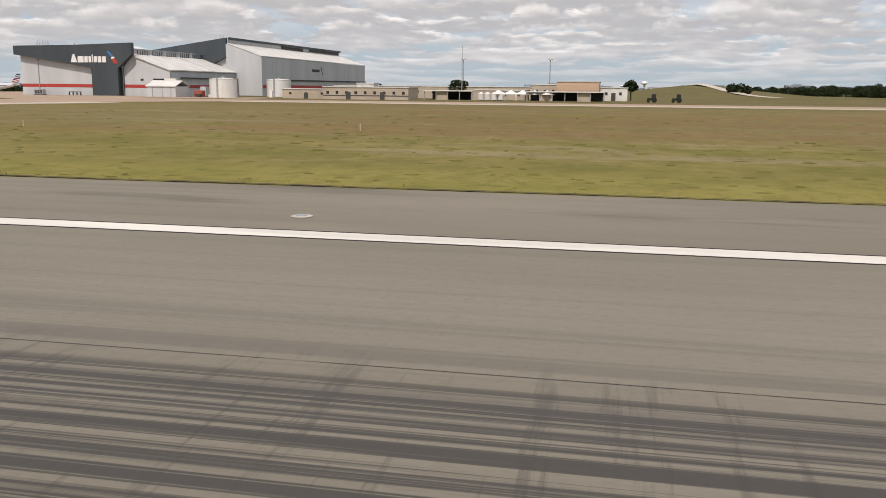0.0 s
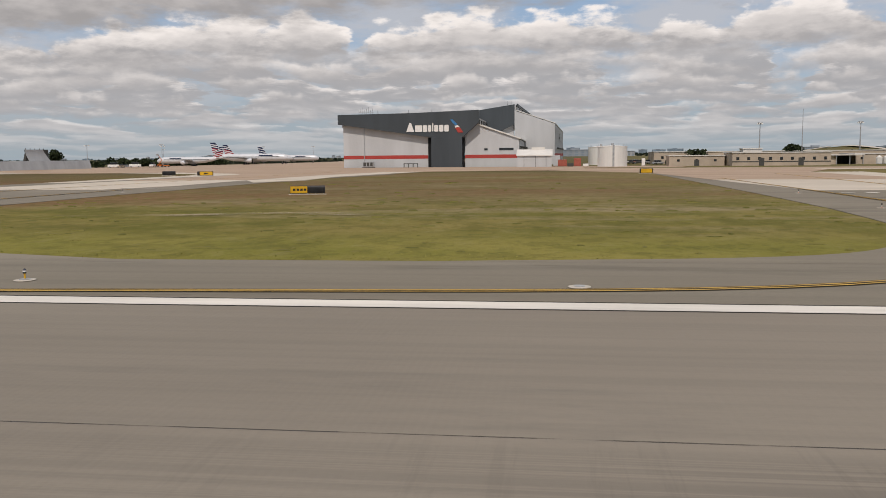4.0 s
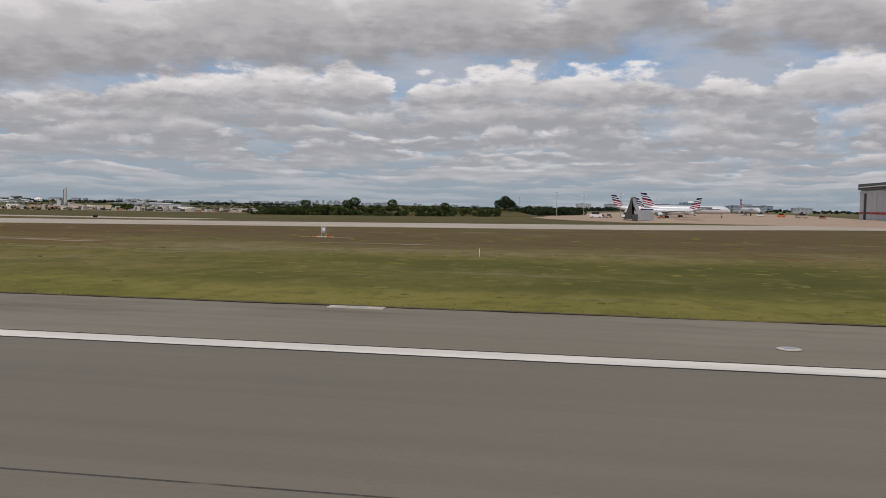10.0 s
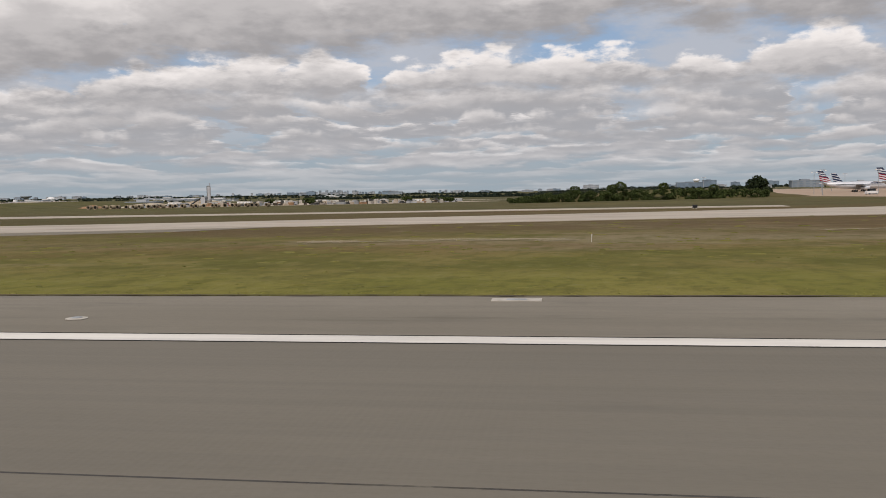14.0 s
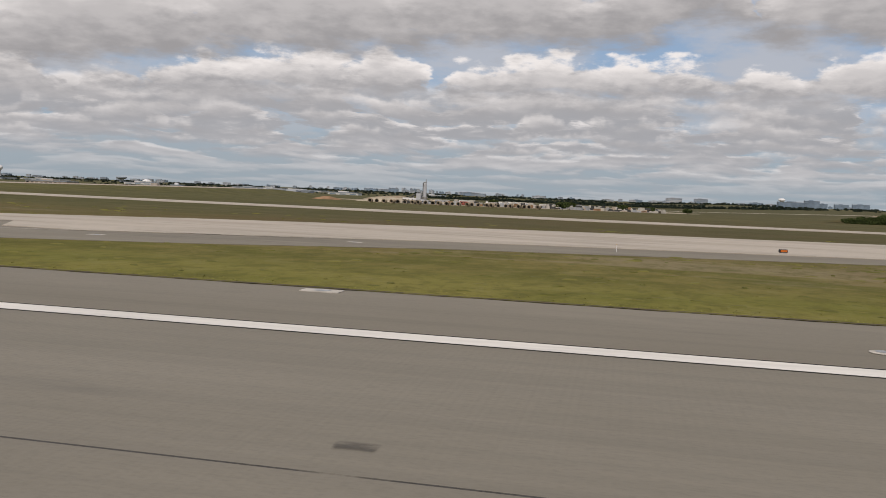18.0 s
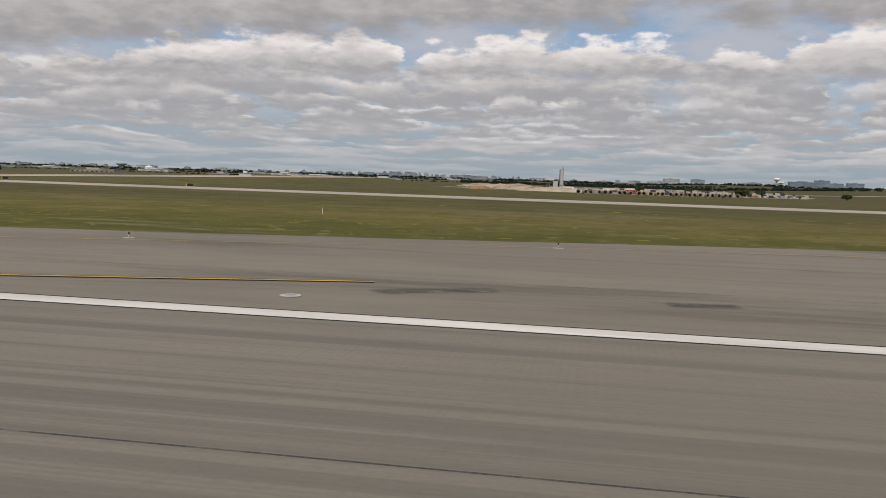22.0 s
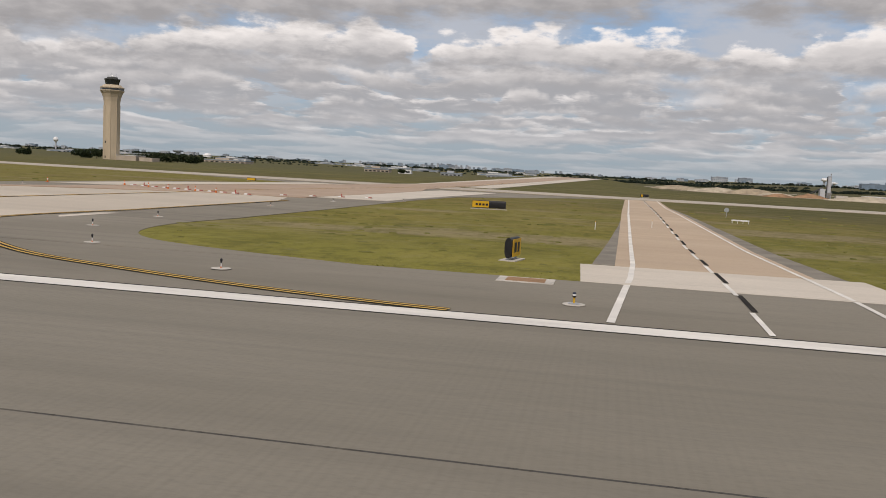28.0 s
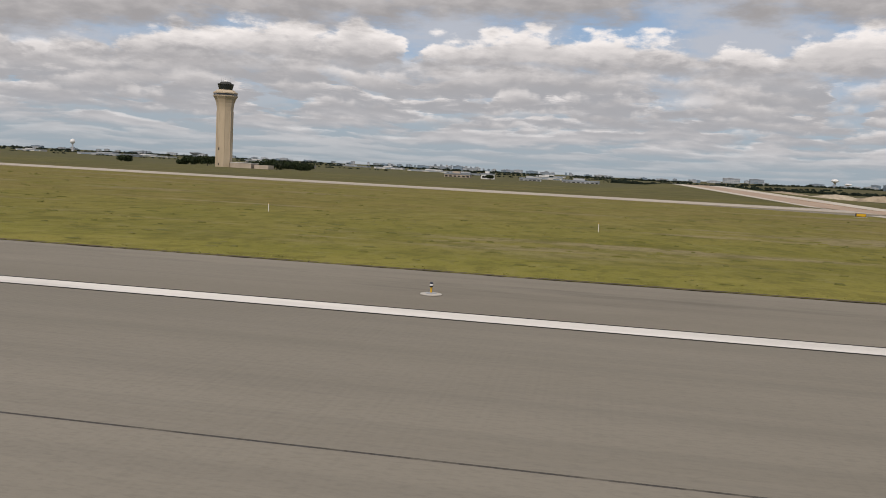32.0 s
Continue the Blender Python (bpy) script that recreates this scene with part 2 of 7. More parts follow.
def pavement_material(name, base, worn, streak=0.35, rubber=False, grooves=False, slabs=None, oily=0.5):
    m = bpy.data.materials.new(name)
    m.use_nodes = True
    n = Nodes(m.node_tree)
    b = m.node_tree.nodes["Principled BSDF"]
    p = n.add("ShaderNodeNewGeometry").outputs["Position"]
    x, y, _ = n.xyz(p)
    patch = n.noise(p, 0.06, 5.0, 0.6, (0.6, 2.2, 1))
    lane = n.noise(p, 1.0, 4.0, 0.55, (0.02, 1.3, 1))
    grit = n.noise(p, 14.0, 4.0, 0.75, (0.35, 1.0, 1))
    c = n.mix(n.ramp(patch, 0.32, 0.68), base, worn)
    c = n.mix(n.math("MULTIPLY", n.ramp(lane, 0.45, 0.72), streak), c, tuple(v * 0.62 for v in base))
    c = n.mix(n.math("MULTIPLY", n.ramp(grit, 0.42, 0.72), 0.35), c, tuple(v * 0.72 for v in base))
    if rubber:
        # a darker length of the runway
        dark_run = n.math("MULTIPLY", n.ramp(x, -130.0, -180.0), n.ramp(x, -540.0, -480.0))
        c = n.mix(n.math("MULTIPLY", dark_run, 0.5), c, tuple(v * 0.68 for v in base))
        # a paler, rosier length past the touchdown bars
        pale = n.math("MULTIPLY", n.ramp(x, -140.0, -90.0), n.ramp(x, 40.0, 0.0))
        c = n.mix(n.math("MULTIPLY", pale, 0.65), c, n.mix(n.ramp(patch, 0.35, 0.65), (0.235, 0.202, 0.166), (0.275, 0.238, 0.194)))
        # tyre rubber laid down where wheels touch: long streaks along the runway
        near = n.ramp(y, 9.1, 8.5)
        first = n.ramp(x, -120.0, -50.0)
        st = n.noise(p, 1.0, 6.0, 0.7, (0.02, 4.2, 1), (5, 2, 0))
        k = n.math("MULTIPLY", n.math("MULTIPLY", near, first), n.ramp(st, 0.43, 0.54))
        c = n.mix(n.math("MULTIPLY", k, 0.86), c, (0.045, 0.042, 0.04))
        scuff = n.noise(p, 1.0, 5.0, 0.7, (3.0, 0.16, 1), (2, 5, 0))
        k = n.math("MULTIPLY", n.math("MULTIPLY", n.ramp(y, 10.2, 8.4), first), n.ramp(scuff, 0.53, 0.64))
        c = n.mix(n.math("MULTIPLY", k, 0.42), c, (0.055, 0.05, 0.046))
        faint = n.noise(p, 1.0, 5.0, 0.6, (0.01, 1.1, 1), (15, 12, 0))
        c = n.mix(n.math("MULTIPLY", n.math("MULTIPLY", n.ramp(x, -120.0, 0.0), n.ramp(y, 12.5, 10.0)), n.math("MULTIPLY", n.ramp(faint, 0.5, 0.6), 0.4)), c, (0.09, 0.082, 0.075))
        st2 = n.noise(p, 1.0, 5.0, 0.65, (0.01, 1.5, 1), (9, 4, 0))
        band = n.math("MULTIPLY", n.ramp(x, -640.0, -690.0), n.ramp(x, -800.0, -740.0))
        k2 = n.math("MULTIPLY", n.ramp(st2, 0.45, 0.6), n.math("ADD", n.math("MULTIPLY", band, 0.35), 0.08))
        c = n.mix(k2, c, (0.07, 0.066, 0.062))
        c = n.mix(n.math("MULTIPLY", n.math("MULTIPLY", n.ramp(x, -690.0, -712.0), n.ramp(x, -800.0, -770.0)), 0.3), c, (0.09, 0.082, 0.07))
        smear = n.noise(p, 0.25, 5.0, 0.65, (0.35, 1.5, 1), (1, 8, 0))
        c = n.mix(n.math("MULTIPLY", n.ramp(smear, 0.6, 0.75), 0.3), c, (0.08, 0.075, 0.07))
    else:
        oil = n.noise(p, 0.16, 6.0, 0.68, (0.3, 1.6, 1), (3, 3, 0))
        c = n.mix(n.math("MULTIPLY", n.ramp(oil, 0.53, 0.66), oily), c, tuple(v * 0.45 for v in base))
        pale = n.noise(p, 0.09, 6.0, 0.7, (0.5, 1.2, 1), (13, 7, 0))
        c = n.mix(n.math("MULTIPLY", n.ramp(pale, 0.5, 0.64), 0.3), c, tuple(v * 1.25 for v in worn))
    if slabs:
        sx, sy = slabs
        for v, s in ((x, sx), (y, sy)):
            saw = n.math("ABSOLUTE", n.math("SUBTRACT", n.math("FRACT", n.math("DIVIDE", v, s)), 0.5))
            c = n.mix(n.math("MULTIPLY", n.ramp(saw, 0.487, 0.494), 0.55), c, tuple(v2 * 0.45 for v2 in base))
    b.inputs["Roughness"].default_value = 0.82
    b.inputs["Specular IOR Level"].default_value = 0.25
    h = grit
    if grooves:
        rib = n.math("SINE", n.math("MULTIPLY", x, 42.0))
        zone = n.noise(p, 0.12, 4.0, 0.6, (1, 1, 1), (4, 4, 0))
        c = n.mix(n.math("MULTIPLY", n.ramp(rib, -0.2, 1.0), n.math("MULTIPLY", n.ramp(zone, 0.45, 0.6), n.ramp(x, -480.0, -640.0, 0.02, 0.07))), c, tuple(v * 0.55 for v in base))
        w = n.add("ShaderNodeTexWave", Vector=p, Scale=2.6)
        h = n.math("ADD", grit, n.math("MULTIPLY", w.outputs["Fac"], 0.6))
    n.put(b.inputs["Base Color"], c)
    k = n.add("ShaderNodeBump", Height=h, Strength=0.25, Distance=0.01)
    n.put(b.inputs["Normal"], k.outputs[0])
    return m


def grass_material():
    m = bpy.data.materials.new("grass")
    m.use_nodes = True
    n = Nodes(m.node_tree)
    b = m.node_tree.nodes["Principled BSDF"]
    p = n.add("ShaderNodeNewGeometry").outputs["Position"]
    x, y, _ = n.xyz(p)
    swath = n.noise(p, 0.022, 5.0, 0.62, (0.6, 1.3, 1))
    wob = n.math("MULTIPLY", n.math("SUBTRACT", swath, 0.5), 60.0)
    yy = n.math("ADD", y, wob)
    row = n.noise(p, 0.13, 6.0, 0.68, (0.9, 0.9, 1))
    tuft = n.noise(p, 1.8, 6.0, 0.75, (1.0, 0.6, 1))
    fleck = n.noise(p, 0.3, 6.0, 0.72, (0.8, 0.8, 1), (2, 6, 0))
    mown = n.mix(n.ramp(row, 0.38, 0.62), (0.235, 0.205, 0.052), (0.178, 0.168, 0.034))
    meadow = n.mix(n.ramp(row, 0.38, 0.62), (0.125, 0.118, 0.023), (0.212, 0.172, 0.052))
    straw = n.mix(n.ramp(row, 0.3, 0.65), (0.15, 0.108, 0.05), (0.22, 0.17, 0.085))
    c = n.mix(n.ramp(n.math("ADD", y, n.math("MULTIPLY", wob, 0.25)), 30.0, 37.0), mown, meadow)
    dry = n.noise(p, 0.022, 5.0, 0.62, (0.5, 1.5, 1), (11, 3, 0))
    lush = n.ramp(x, -660.0, -560.0, 0.2, 1.0)
    k = n.math("MULTIPLY", n.math("MULTIPLY", n.ramp(yy, 42.0, 62.0), n.ramp(dry, 0.37, 0.50)), lush)
    c = n.mix(n.math("MULTIPLY", k, 0.85), c, straw)
    green = n.math("MULTIPLY", n.math("SUBTRACT", 1.0, lush), n.math("MULTIPLY", n.ramp(yy, 28.0, 32.0), n.ramp(yy, 70.0, 50.0)))
    c = n.mix(n.math("MULTIPLY", green, 0.5), c, (0.128, 0.126, 0.022))
    west = n.ramp(x, -780.0, -835.0)
    c = n.mix(n.math("MULTIPLY", west, 0.45), c, (0.235, 0.208, 0.042))
    belt = n.math("ADD", n.math("MULTIPLY", n.ramp(x, -345.0, -310.0), n.ramp(x, -175.0, -215.0)), n.math("MULTIPLY", n.ramp(x, -800.0, -770.0), n.ramp(x, -610.0, -660.0)))
    yb = n.math("SUBTRACT", n.math("ADD", y, n.math("MULTIPLY", wob, 0.12)), n.ramp(x, -560.0, -690.0, 0.0, 9.0))
    belt = n.math("MULTIPLY", belt, n.math("MULTIPLY", n.ramp(yb, 30.0, 34.0), n.ramp(yb, 58.0, 44.0)))
    c = n.mix(n.math("MULTIPLY", belt, 0.7), c, n.mix(n.ramp(row, 0.38, 0.62), (0.062, 0.070, 0.014), (0.105, 0.105, 0.022)))
    # pale dead swaths and reddish seed heads
    bare = n.noise(p, 0.045, 7.0, 0.72, (0.45, 1.6, 1), (7, 1, 0))
    c = n.mix(n.math("MULTIPLY", n.ramp(bare, 0.52, 0.62), n.math("MULTIPLY", n.ramp(yy, 33.0, 42.0), 0.75)), c, (0.27, 0.215, 0.13))
    red = n.noise(p, 0.022, 6.0, 0.68, (0.6, 1.5, 1), (31, 9, 0))
    c = n.mix(n.math("MULTIPLY", n.math("MULTIPLY", n.ramp(red, 0.47, 0.58), n.ramp(yy, 40.0, 60.0)), n.math("MULTIPLY", lush, 0.7)), c, (0.19, 0.098, 0.05))
    c = n.mix(n.math("MULTIPLY", n.ramp(fleck, 0.5, 0.62), 0.4), c, (0.105, 0.097, 0.022))
    clump = n.noise(p, 0.7, 6.0, 0.7, (1.0, 0.55, 1), (17, 3, 0))
    c = n.mix(n.math("MULTIPLY", n.ramp(clump, 0.50, 0.60), 0.45), c, (0.100, 0.092, 0.019))
    c = n.mix(n.math("MULTIPLY", n.ramp(clump, 0.46, 0.36), 0.35), c, (0.25, 0.22, 0.085))
    c = n.mix(n.math("MULTIPLY", n.ramp(tuft, 0.5, 0.66), 0.4), c, (0.075, 0.076, 0.017))
    # dead brown growth before the taxiway
    brown = n.math("MULTIPLY", n.math("MULTIPLY", n.ramp(yy, 58.0, 80.0), n.ramp(y, 260.0, 150.0)), n.math("MULTIPLY", n.math("MULTIPLY", lush, n.ramp(x, -60.0, -230.0, 0.25, 1.0)), n.ramp(row, 0.30, 0.55)))
    c = n.mix(n.math("MULTIPLY", brown, 0.75), c, (0.105, 0.066, 0.034))
    # coarse dark growth past the angled taxiway and over the far fields
    rank = n.math("MULTIPLY", n.ramp(y, 70.0, 115.0), n.math("MULTIPLY", n.ramp(x, -430.0, -540.0), n.ramp(x, -860.0, -790.0)))
    rank = n.math("MULTIPLY", n.math("MAXIMUM", rank, n.ramp(y, 150.0, 210.0)), n.ramp(swath, 0.25, 0.6, 0.45, 0.8))
    c = n.mix(rank, c, n.mix(n.ramp(row, 0.35, 0.65), (0.060, 0.062, 0.022), (0.105, 0.092, 0.042)))
    far = n.ramp(y, 300.0, 900.0)
    c = n.mix(n.math("MULTIPLY", far, 0.5), c, (0.085, 0.082, 0.045))
    # paler at the hangar end, darker further west
    c = n.mix(n.ramp(x, -110.0, -30.0, 0.0, 0.2), c, (0.255, 0.215, 0.085))
    c = n.mix(n.math("MULTIPLY", n.ramp(x, -150.0, -260.0, 0.0, 0.2), n.ramp(x, -840.0, -780.0, 0.3, 1.0)), c, (0.045, 0.045, 0.014))
    n.put(b.inputs["Base Color"], c)
    b.inputs["Roughness"].default_value = 0.95
    b.inputs["Specular IOR Level"].default_value = 0.1
    k = n.add("ShaderNodeBump", Height=tuft, Strength=0.6, Distance=0.15)
    n.put(b.inputs["Normal"], k.outputs[0])
    return m


def worn_mark_material(name, colour, cover, lo=0.38, hi=0.68, scale=1.2, stretch=(0.6, 1.6, 1), ragged=True):
    """Rubber, oil or sealant that has partly worn off: it lets the pavement through."""
    m = bpy.data.materials.new(name)
    m.use_nodes = True
    n = Nodes(m.node_tree)
    b = m.node_tree.nodes["Principled BSDF"]
    p = n.add("ShaderNodeNewGeometry").outputs["Position"]
    wear = n.noise(p, scale, 6.0, 0.7, stretch)
    n.put(b.inputs["Base Color"], n.mix(wear, colour, tuple(v * 1.5 for v in colour)))
    alpha = n.ramp(wear, lo, hi, 0.0, cover)
    if ragged:
        # worn thin towards the sides and the ends of the mark
        along, across, _ = n.xyz(n.add("ShaderNodeTexCoord").outputs["UV"])
        side = n.math("ADD", n.math("ABSOLUTE", n.math("SUBTRACT", across, 0.5)), n.math("MULTIPLY", n.math("SUBTRACT", wear, 0.5), 0.5))
        end = n.math("MULTIPLY", n.ramp(along, 0.0, 0.12), n.ramp(along, 1.0, 0.88))
        alpha = n.math("MULTIPLY", alpha, n.math("MULTIPLY", n.ramp(side, 0.5, 0.2), end))
    n.put(b.inputs["Alpha"], alpha)
    b.inputs["Roughness"].default_value = 0.8
    return m


def leaf_material(name, a, b_):
    m = bpy.data.materials.new(name)
    m.use_nodes = True
    n = Nodes(m.node_tree)
    b = m.node_tree.nodes["Principled BSDF"]
    g = n.add("ShaderNodeNewGeometry")
    c = n.mix(g.outputs["Random Per Island"], a, b_)
    n.put(b.inputs["Base Color"], c)
    b.inputs["Roughness"].default_value = 0.8
    b.inputs["Specular IOR Level"].default_value = 0.15
    return m


GRASS = grass_material()
RUNWAY = pavement_material("runway_concrete", (0.197, 0.176, 0.137), (0.236, 0.211, 0.167), 0.22, rubber=True, grooves=True)
SHOULDER = pavement_material("shoulder_asphalt", (0.190, 0.167, 0.128), (0.222, 0.197, 0.154), 0.25)
TAXI = pavement_material("taxiway_asphalt", (0.193, 0.168, 0.128), (0.230, 0.203, 0.158), 0.3)
PALE = pavement_material("pale_concrete", (0.50, 0.44, 0.36), (0.57, 0.505, 0.42), 0.12, oily=0.28)
RAPID = pavement_material("rapid_exit_concrete", (0.385, 0.332, 0.268), (0.475, 0.415, 0.34), 0.3, oily=0.35)
NEW_CONCRETE = pavement_material("new_concrete", (0.455, 0.392, 0.312), (0.50, 0.432, 0.347), 0.04, oily=0.1)
ROAD_TAN = pavement_material("road_tan_concrete", (0.43, 0.325, 0.225), (0.475, 0.365, 0.26), 0.06, oily=0.12)
TAN = pavement_material("tan_concrete", (0.36, 0.26, 0.184), (0.415, 0.308, 0.224), 0.1, oily=0.25)
WHITE_PAINT = surface("white_paint", (0.70, 0.662, 0.595), 0.7, grain=0.10, scale=0.8, fine=9.0, stretch=(0.15, 1, 1))
YELLOW_PAINT = surface("yellow_paint", (0.53, 0.325, 0.065), 0.7, grain=0.12, scale=1.2, fine=9.0)
BLACK_PAINT = surface("black_paint", (0.030, 0.026, 0.022), 0.85, grain=0.2, scale=1.5, spec=0.08)
SEALANT = worn_mark_material("joint_sealant", (0.045, 0.04, 0.035), 0.85, 0.3, 0.55, 0.5, (1, 1, 1), ragged=False)
RED_PAINT = surface("red_paint", (0.42, 0.055, 0.045), 0.6, grain=0.1)
PAD = surface("cement_pad", (0.50, 0.46, 0.40), 0.85, grain=0.12)
BLACK_METAL = surface("black_sheet_metal", (0.02, 0.02, 0.021), 0.5, 0.0, grain=0.2)
YELLOW_METAL = surface("yellow_enamel", (0.62, 0.36, 0.02), 0.45, grain=0.08)
WHITE_METAL = surface("white_enamel", (0.76, 0.75, 0.73), 0.45, grain=0.06)
GRAVEL = surface("grey_gravel_verge", (0.215, 0.190, 0.152), 0.95, grain=0.14, scale=0.5, fine=8.0, bump=0.3)
ORANGE = surface("orange_plastic", (0.62, 0.15, 0.02), 0.5, grain=0.1)
GREY_METAL = surface("galvanised_steel", (0.42, 0.43, 0.44), 0.45, 0.5, grain=0.12)
LENS = surface("lamp_glass", (0.03, 0.036, 0.055), 0.15, grain=0.1, spec=0.6)
CLAD = surface("grey_cladding", (0.50, 0.51, 0.52), 0.55, grain=0.07, scale=0.12, fine=2.0, stretch=(1, 1, 0.15))
CLAD_DARK = surface("charcoal_cladding", (0.055, 0.066, 0.075), 0.5, grain=0.1, scale=0.15, fine=2.0, stretch=(1, 1, 0.15))
ROOF_WHITE = surface("white_roof_sheet", (0.66, 0.64, 0.60), 0.5, grain=0.08, scale=0.2, fine=3.0)
# near-black: the shade inside openings, put into the colour
OPENING_SHADE = surface("opening_shade", (0.012, 0.013, 0.015), 0.9, grain=0.1)
TANK = surface("white_tank_paint", (0.68, 0.67, 0.64), 0.5, grain=0.06, scale=0.3, fine=3.0, stretch=(1, 1, 0.2))
BRICK = surface("red_container_paint", (0.36, 0.10, 0.07), 0.6, grain=0.12)
CREAM = surface("cream_wall", (0.45, 0.375, 0.295), 0.8, grain=0.08, scale=0.2)
BEIGE = surface("beige_concrete", (0.50, 0.405, 0.285), 0.8, grain=0.07, scale=0.15, fine=1.5, stretch=(1, 1, 0.25))
OCHRE = surface("ochre_wall", (0.50, 0.35, 0.24), 0.8, grain=0.07)
DARK_WALL = surface("dark_wall", (0.07, 0.07, 0.065), 0.8, grain=0.15)
GLASS = surface("dark_glass", (0.02, 0.024, 0.028), 0.08, grain=0.2, spec=0.7)
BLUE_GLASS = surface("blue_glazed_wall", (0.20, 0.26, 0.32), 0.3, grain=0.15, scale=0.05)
# Walls of distant blocks: the haze of distance is put into paler, bluer colours.
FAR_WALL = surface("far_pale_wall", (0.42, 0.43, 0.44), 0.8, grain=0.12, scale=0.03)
HAZED_GREY = surface("hazed_grey_wall", (0.27, 0.30, 0.33), 0.8, grain=0.15, scale=0.03)
FUSELAGE = surface("silver_aircraft_paint", (0.62, 0.63, 0.65), 0.3, 0.1, grain=0.04, scale=0.3)
TAIL_RED = surface("tail_red", (0.27, 0.02, 0.032), 0.4, grain=0.05)
TAIL_BLUE = surface("tail_blue", (0.015, 0.025, 0.065), 0.4, grain=0.05)
TAIL_WHITE = surface("tail_white", (0.62, 0.63, 0.66), 0.4, grain=0.05)
RUBBER = surface("tyre_rubber", (0.02, 0.02, 0.02), 0.8, grain=0.2)
DIRT = surface("spoil_earth", (0.36, 0.29, 0.20), 0.95, grain=0.2, scale=0.2, fine=2.0)
SAND = surface("sand_heap", (0.45, 0.38, 0.28), 0.95, grain=0.15, scale=0.2, fine=2.0)
RUST = surface("rust_brown_heap", (0.30, 0.18, 0.10), 0.95, grain=0.2, scale=0.2, fine=2.0)
SOIL = surface("edge_soil", (0.095, 0.07, 0.038), 0.95, grain=0.25, scale=0.6, fine=5.0, bump=0.4)
BARK = surface("bark", (0.07, 0.055, 0.04), 0.95, grain=0.3)
LEAF = leaf_material("leaf", (0.030, 0.045, 0.012), (0.075, 0.095, 0.028))
LEAF_DARK = leaf_material("dark_leaf", (0.014, 0.022, 0.010), (0.035, 0.048, 0.018))
# dark leaf made bluer: distance haze put into the colour
LEAF_HAZED = leaf_material("hazed_leaf", (0.018, 0.028, 0.020), (0.036, 0.048, 0.032))
BLADE = leaf_material("grass_blade", (0.15, 0.15, 0.03), (0.28, 0.25, 0.07))
BLADE_DRY = leaf_material("dry_blade", (0.11, 0.105, 0.035), (0.20, 0.17, 0.06))

# ---- mesh helpers ----


def obj(name, bm, mat, parent=None, label=""):
    me = bpy.data.meshes.new(name)
    bm.to_mesh(me)
    bm.free()
    for m in mat if isinstance(mat, (list, tuple)) else (mat,):
        me.materials.append(m)
    ob = new(name, me)
    if parent:
        ob.parent = parent
    if label:
        ob["label"] = label
    return ob


def part(name, bm, mat, parent, label=""):
    return obj(name, bm, mat, parent, label)


def thing(name, label, category, at=(0, 0, 0), turn=0.0, group="", kind=""):
    ob = new(name)
    ob.empty_display_size = 0.5
    ob.matrix_world = pose(*at, 0, 0, turn)
    return tagged(ob, label, category, group, kind)


def box(x0, x1, y0, y1, z0, z1, bevel=0.0, bm=None):
    own = bm is None
    bm = bm or bmesh.new()
    r = bmesh.ops.create_cube(bm, size=1, matrix=Matrix.LocRotScale(((x0 + x1) / 2, (y0 + y1) / 2, (z0 + z1) / 2), None, (x1 - x0, y1 - y0, z1 - z0)))
    if bevel and own:
        bmesh.ops.bevel(bm, geom=bm.edges[:], offset=bevel, segments=1, affect="EDGES")
    return bm


def tube(r0, r1, z0, z1, n=12, at=(0, 0), bm=None, matrix=None):
    bm = bm or bmesh.new()
    m = Matrix.Translation((at[0], at[1], (z0 + z1) / 2))
    bmesh.ops.create_cone(bm, cap_ends=True, segments=n, radius1=r0, radius2=r1, depth=z1 - z0, matrix=(matrix or Matrix()) @ m)
    return bm


def rod(a, b, r, n=6, bm=None):
    a, b = Vector(a), Vector(b)
    bm = bm or bmesh.new()
    q = (b - a).to_track_quat("Z", "Y").to_matrix().to_4x4()
    bmesh.ops.create_cone(bm, cap_ends=True, segments=n, radius1=r, radius2=r, depth=(b - a).length, matrix=Matrix.Translation((a + b) / 2) @ q)
    return bm


def lathe(profile, n=24, bm=None):
    """Turns (radius, height) pairs round the z axis."""
    bm = bm or bmesh.new()
    rings = []
    for r, z in profile:
        rings.append([bm.verts.new((r * math.cos(2 * math.pi * i / n), r * math.sin(2 * math.pi * i / n), z)) for i in range(n)])
    for a, b in zip(rings, rings[1:]):
        for i in range(n):
            bm.faces.new((a[i], a[(i + 1) % n], b[(i + 1) % n], b[i]))
    bm.faces.new(rings[0][::-1])
    bm.faces.new(rings[-1])
    return bm


def slab_xz(points, y0, y1):
    """A plate with an outline in x and z, between two y."""
    bm = bmesh.new()
    f = bm.faces.new([bm.verts.new((x, y0, z)) for x, z in points])
    r = bmesh.ops.extrude_face_region(bm, geom=[f])
    bmesh.ops.translate(bm, vec=(0, y1 - y0, 0), verts=[v for v in r["geom"] if isinstance(v, bmesh.types.BMVert)])
    bmesh.ops.recalc_face_normals(bm, faces=bm.faces[:])
    return bm


def slab_yz(points, x0, x1):
    bm = bmesh.new()
    f = bm.faces.new([bm.verts.new((x0, y, z)) for y, z in points])
    r = bmesh.ops.extrude_face_region(bm, geom=[f])
    bmesh.ops.translate(bm, vec=(x1 - x0, 0, 0), verts=[v for v in r["geom"] if isinstance(v, bmesh.types.BMVert)])
    bmesh.ops.recalc_face_normals(bm, faces=bm.faces[:])
    return bm


def mesh_from(name, verts, faces, mat):
    me = bpy.data.meshes.new(name)
    me.from_pydata(verts, [], faces)
    me.materials.append(mat)
    return new(name, me)


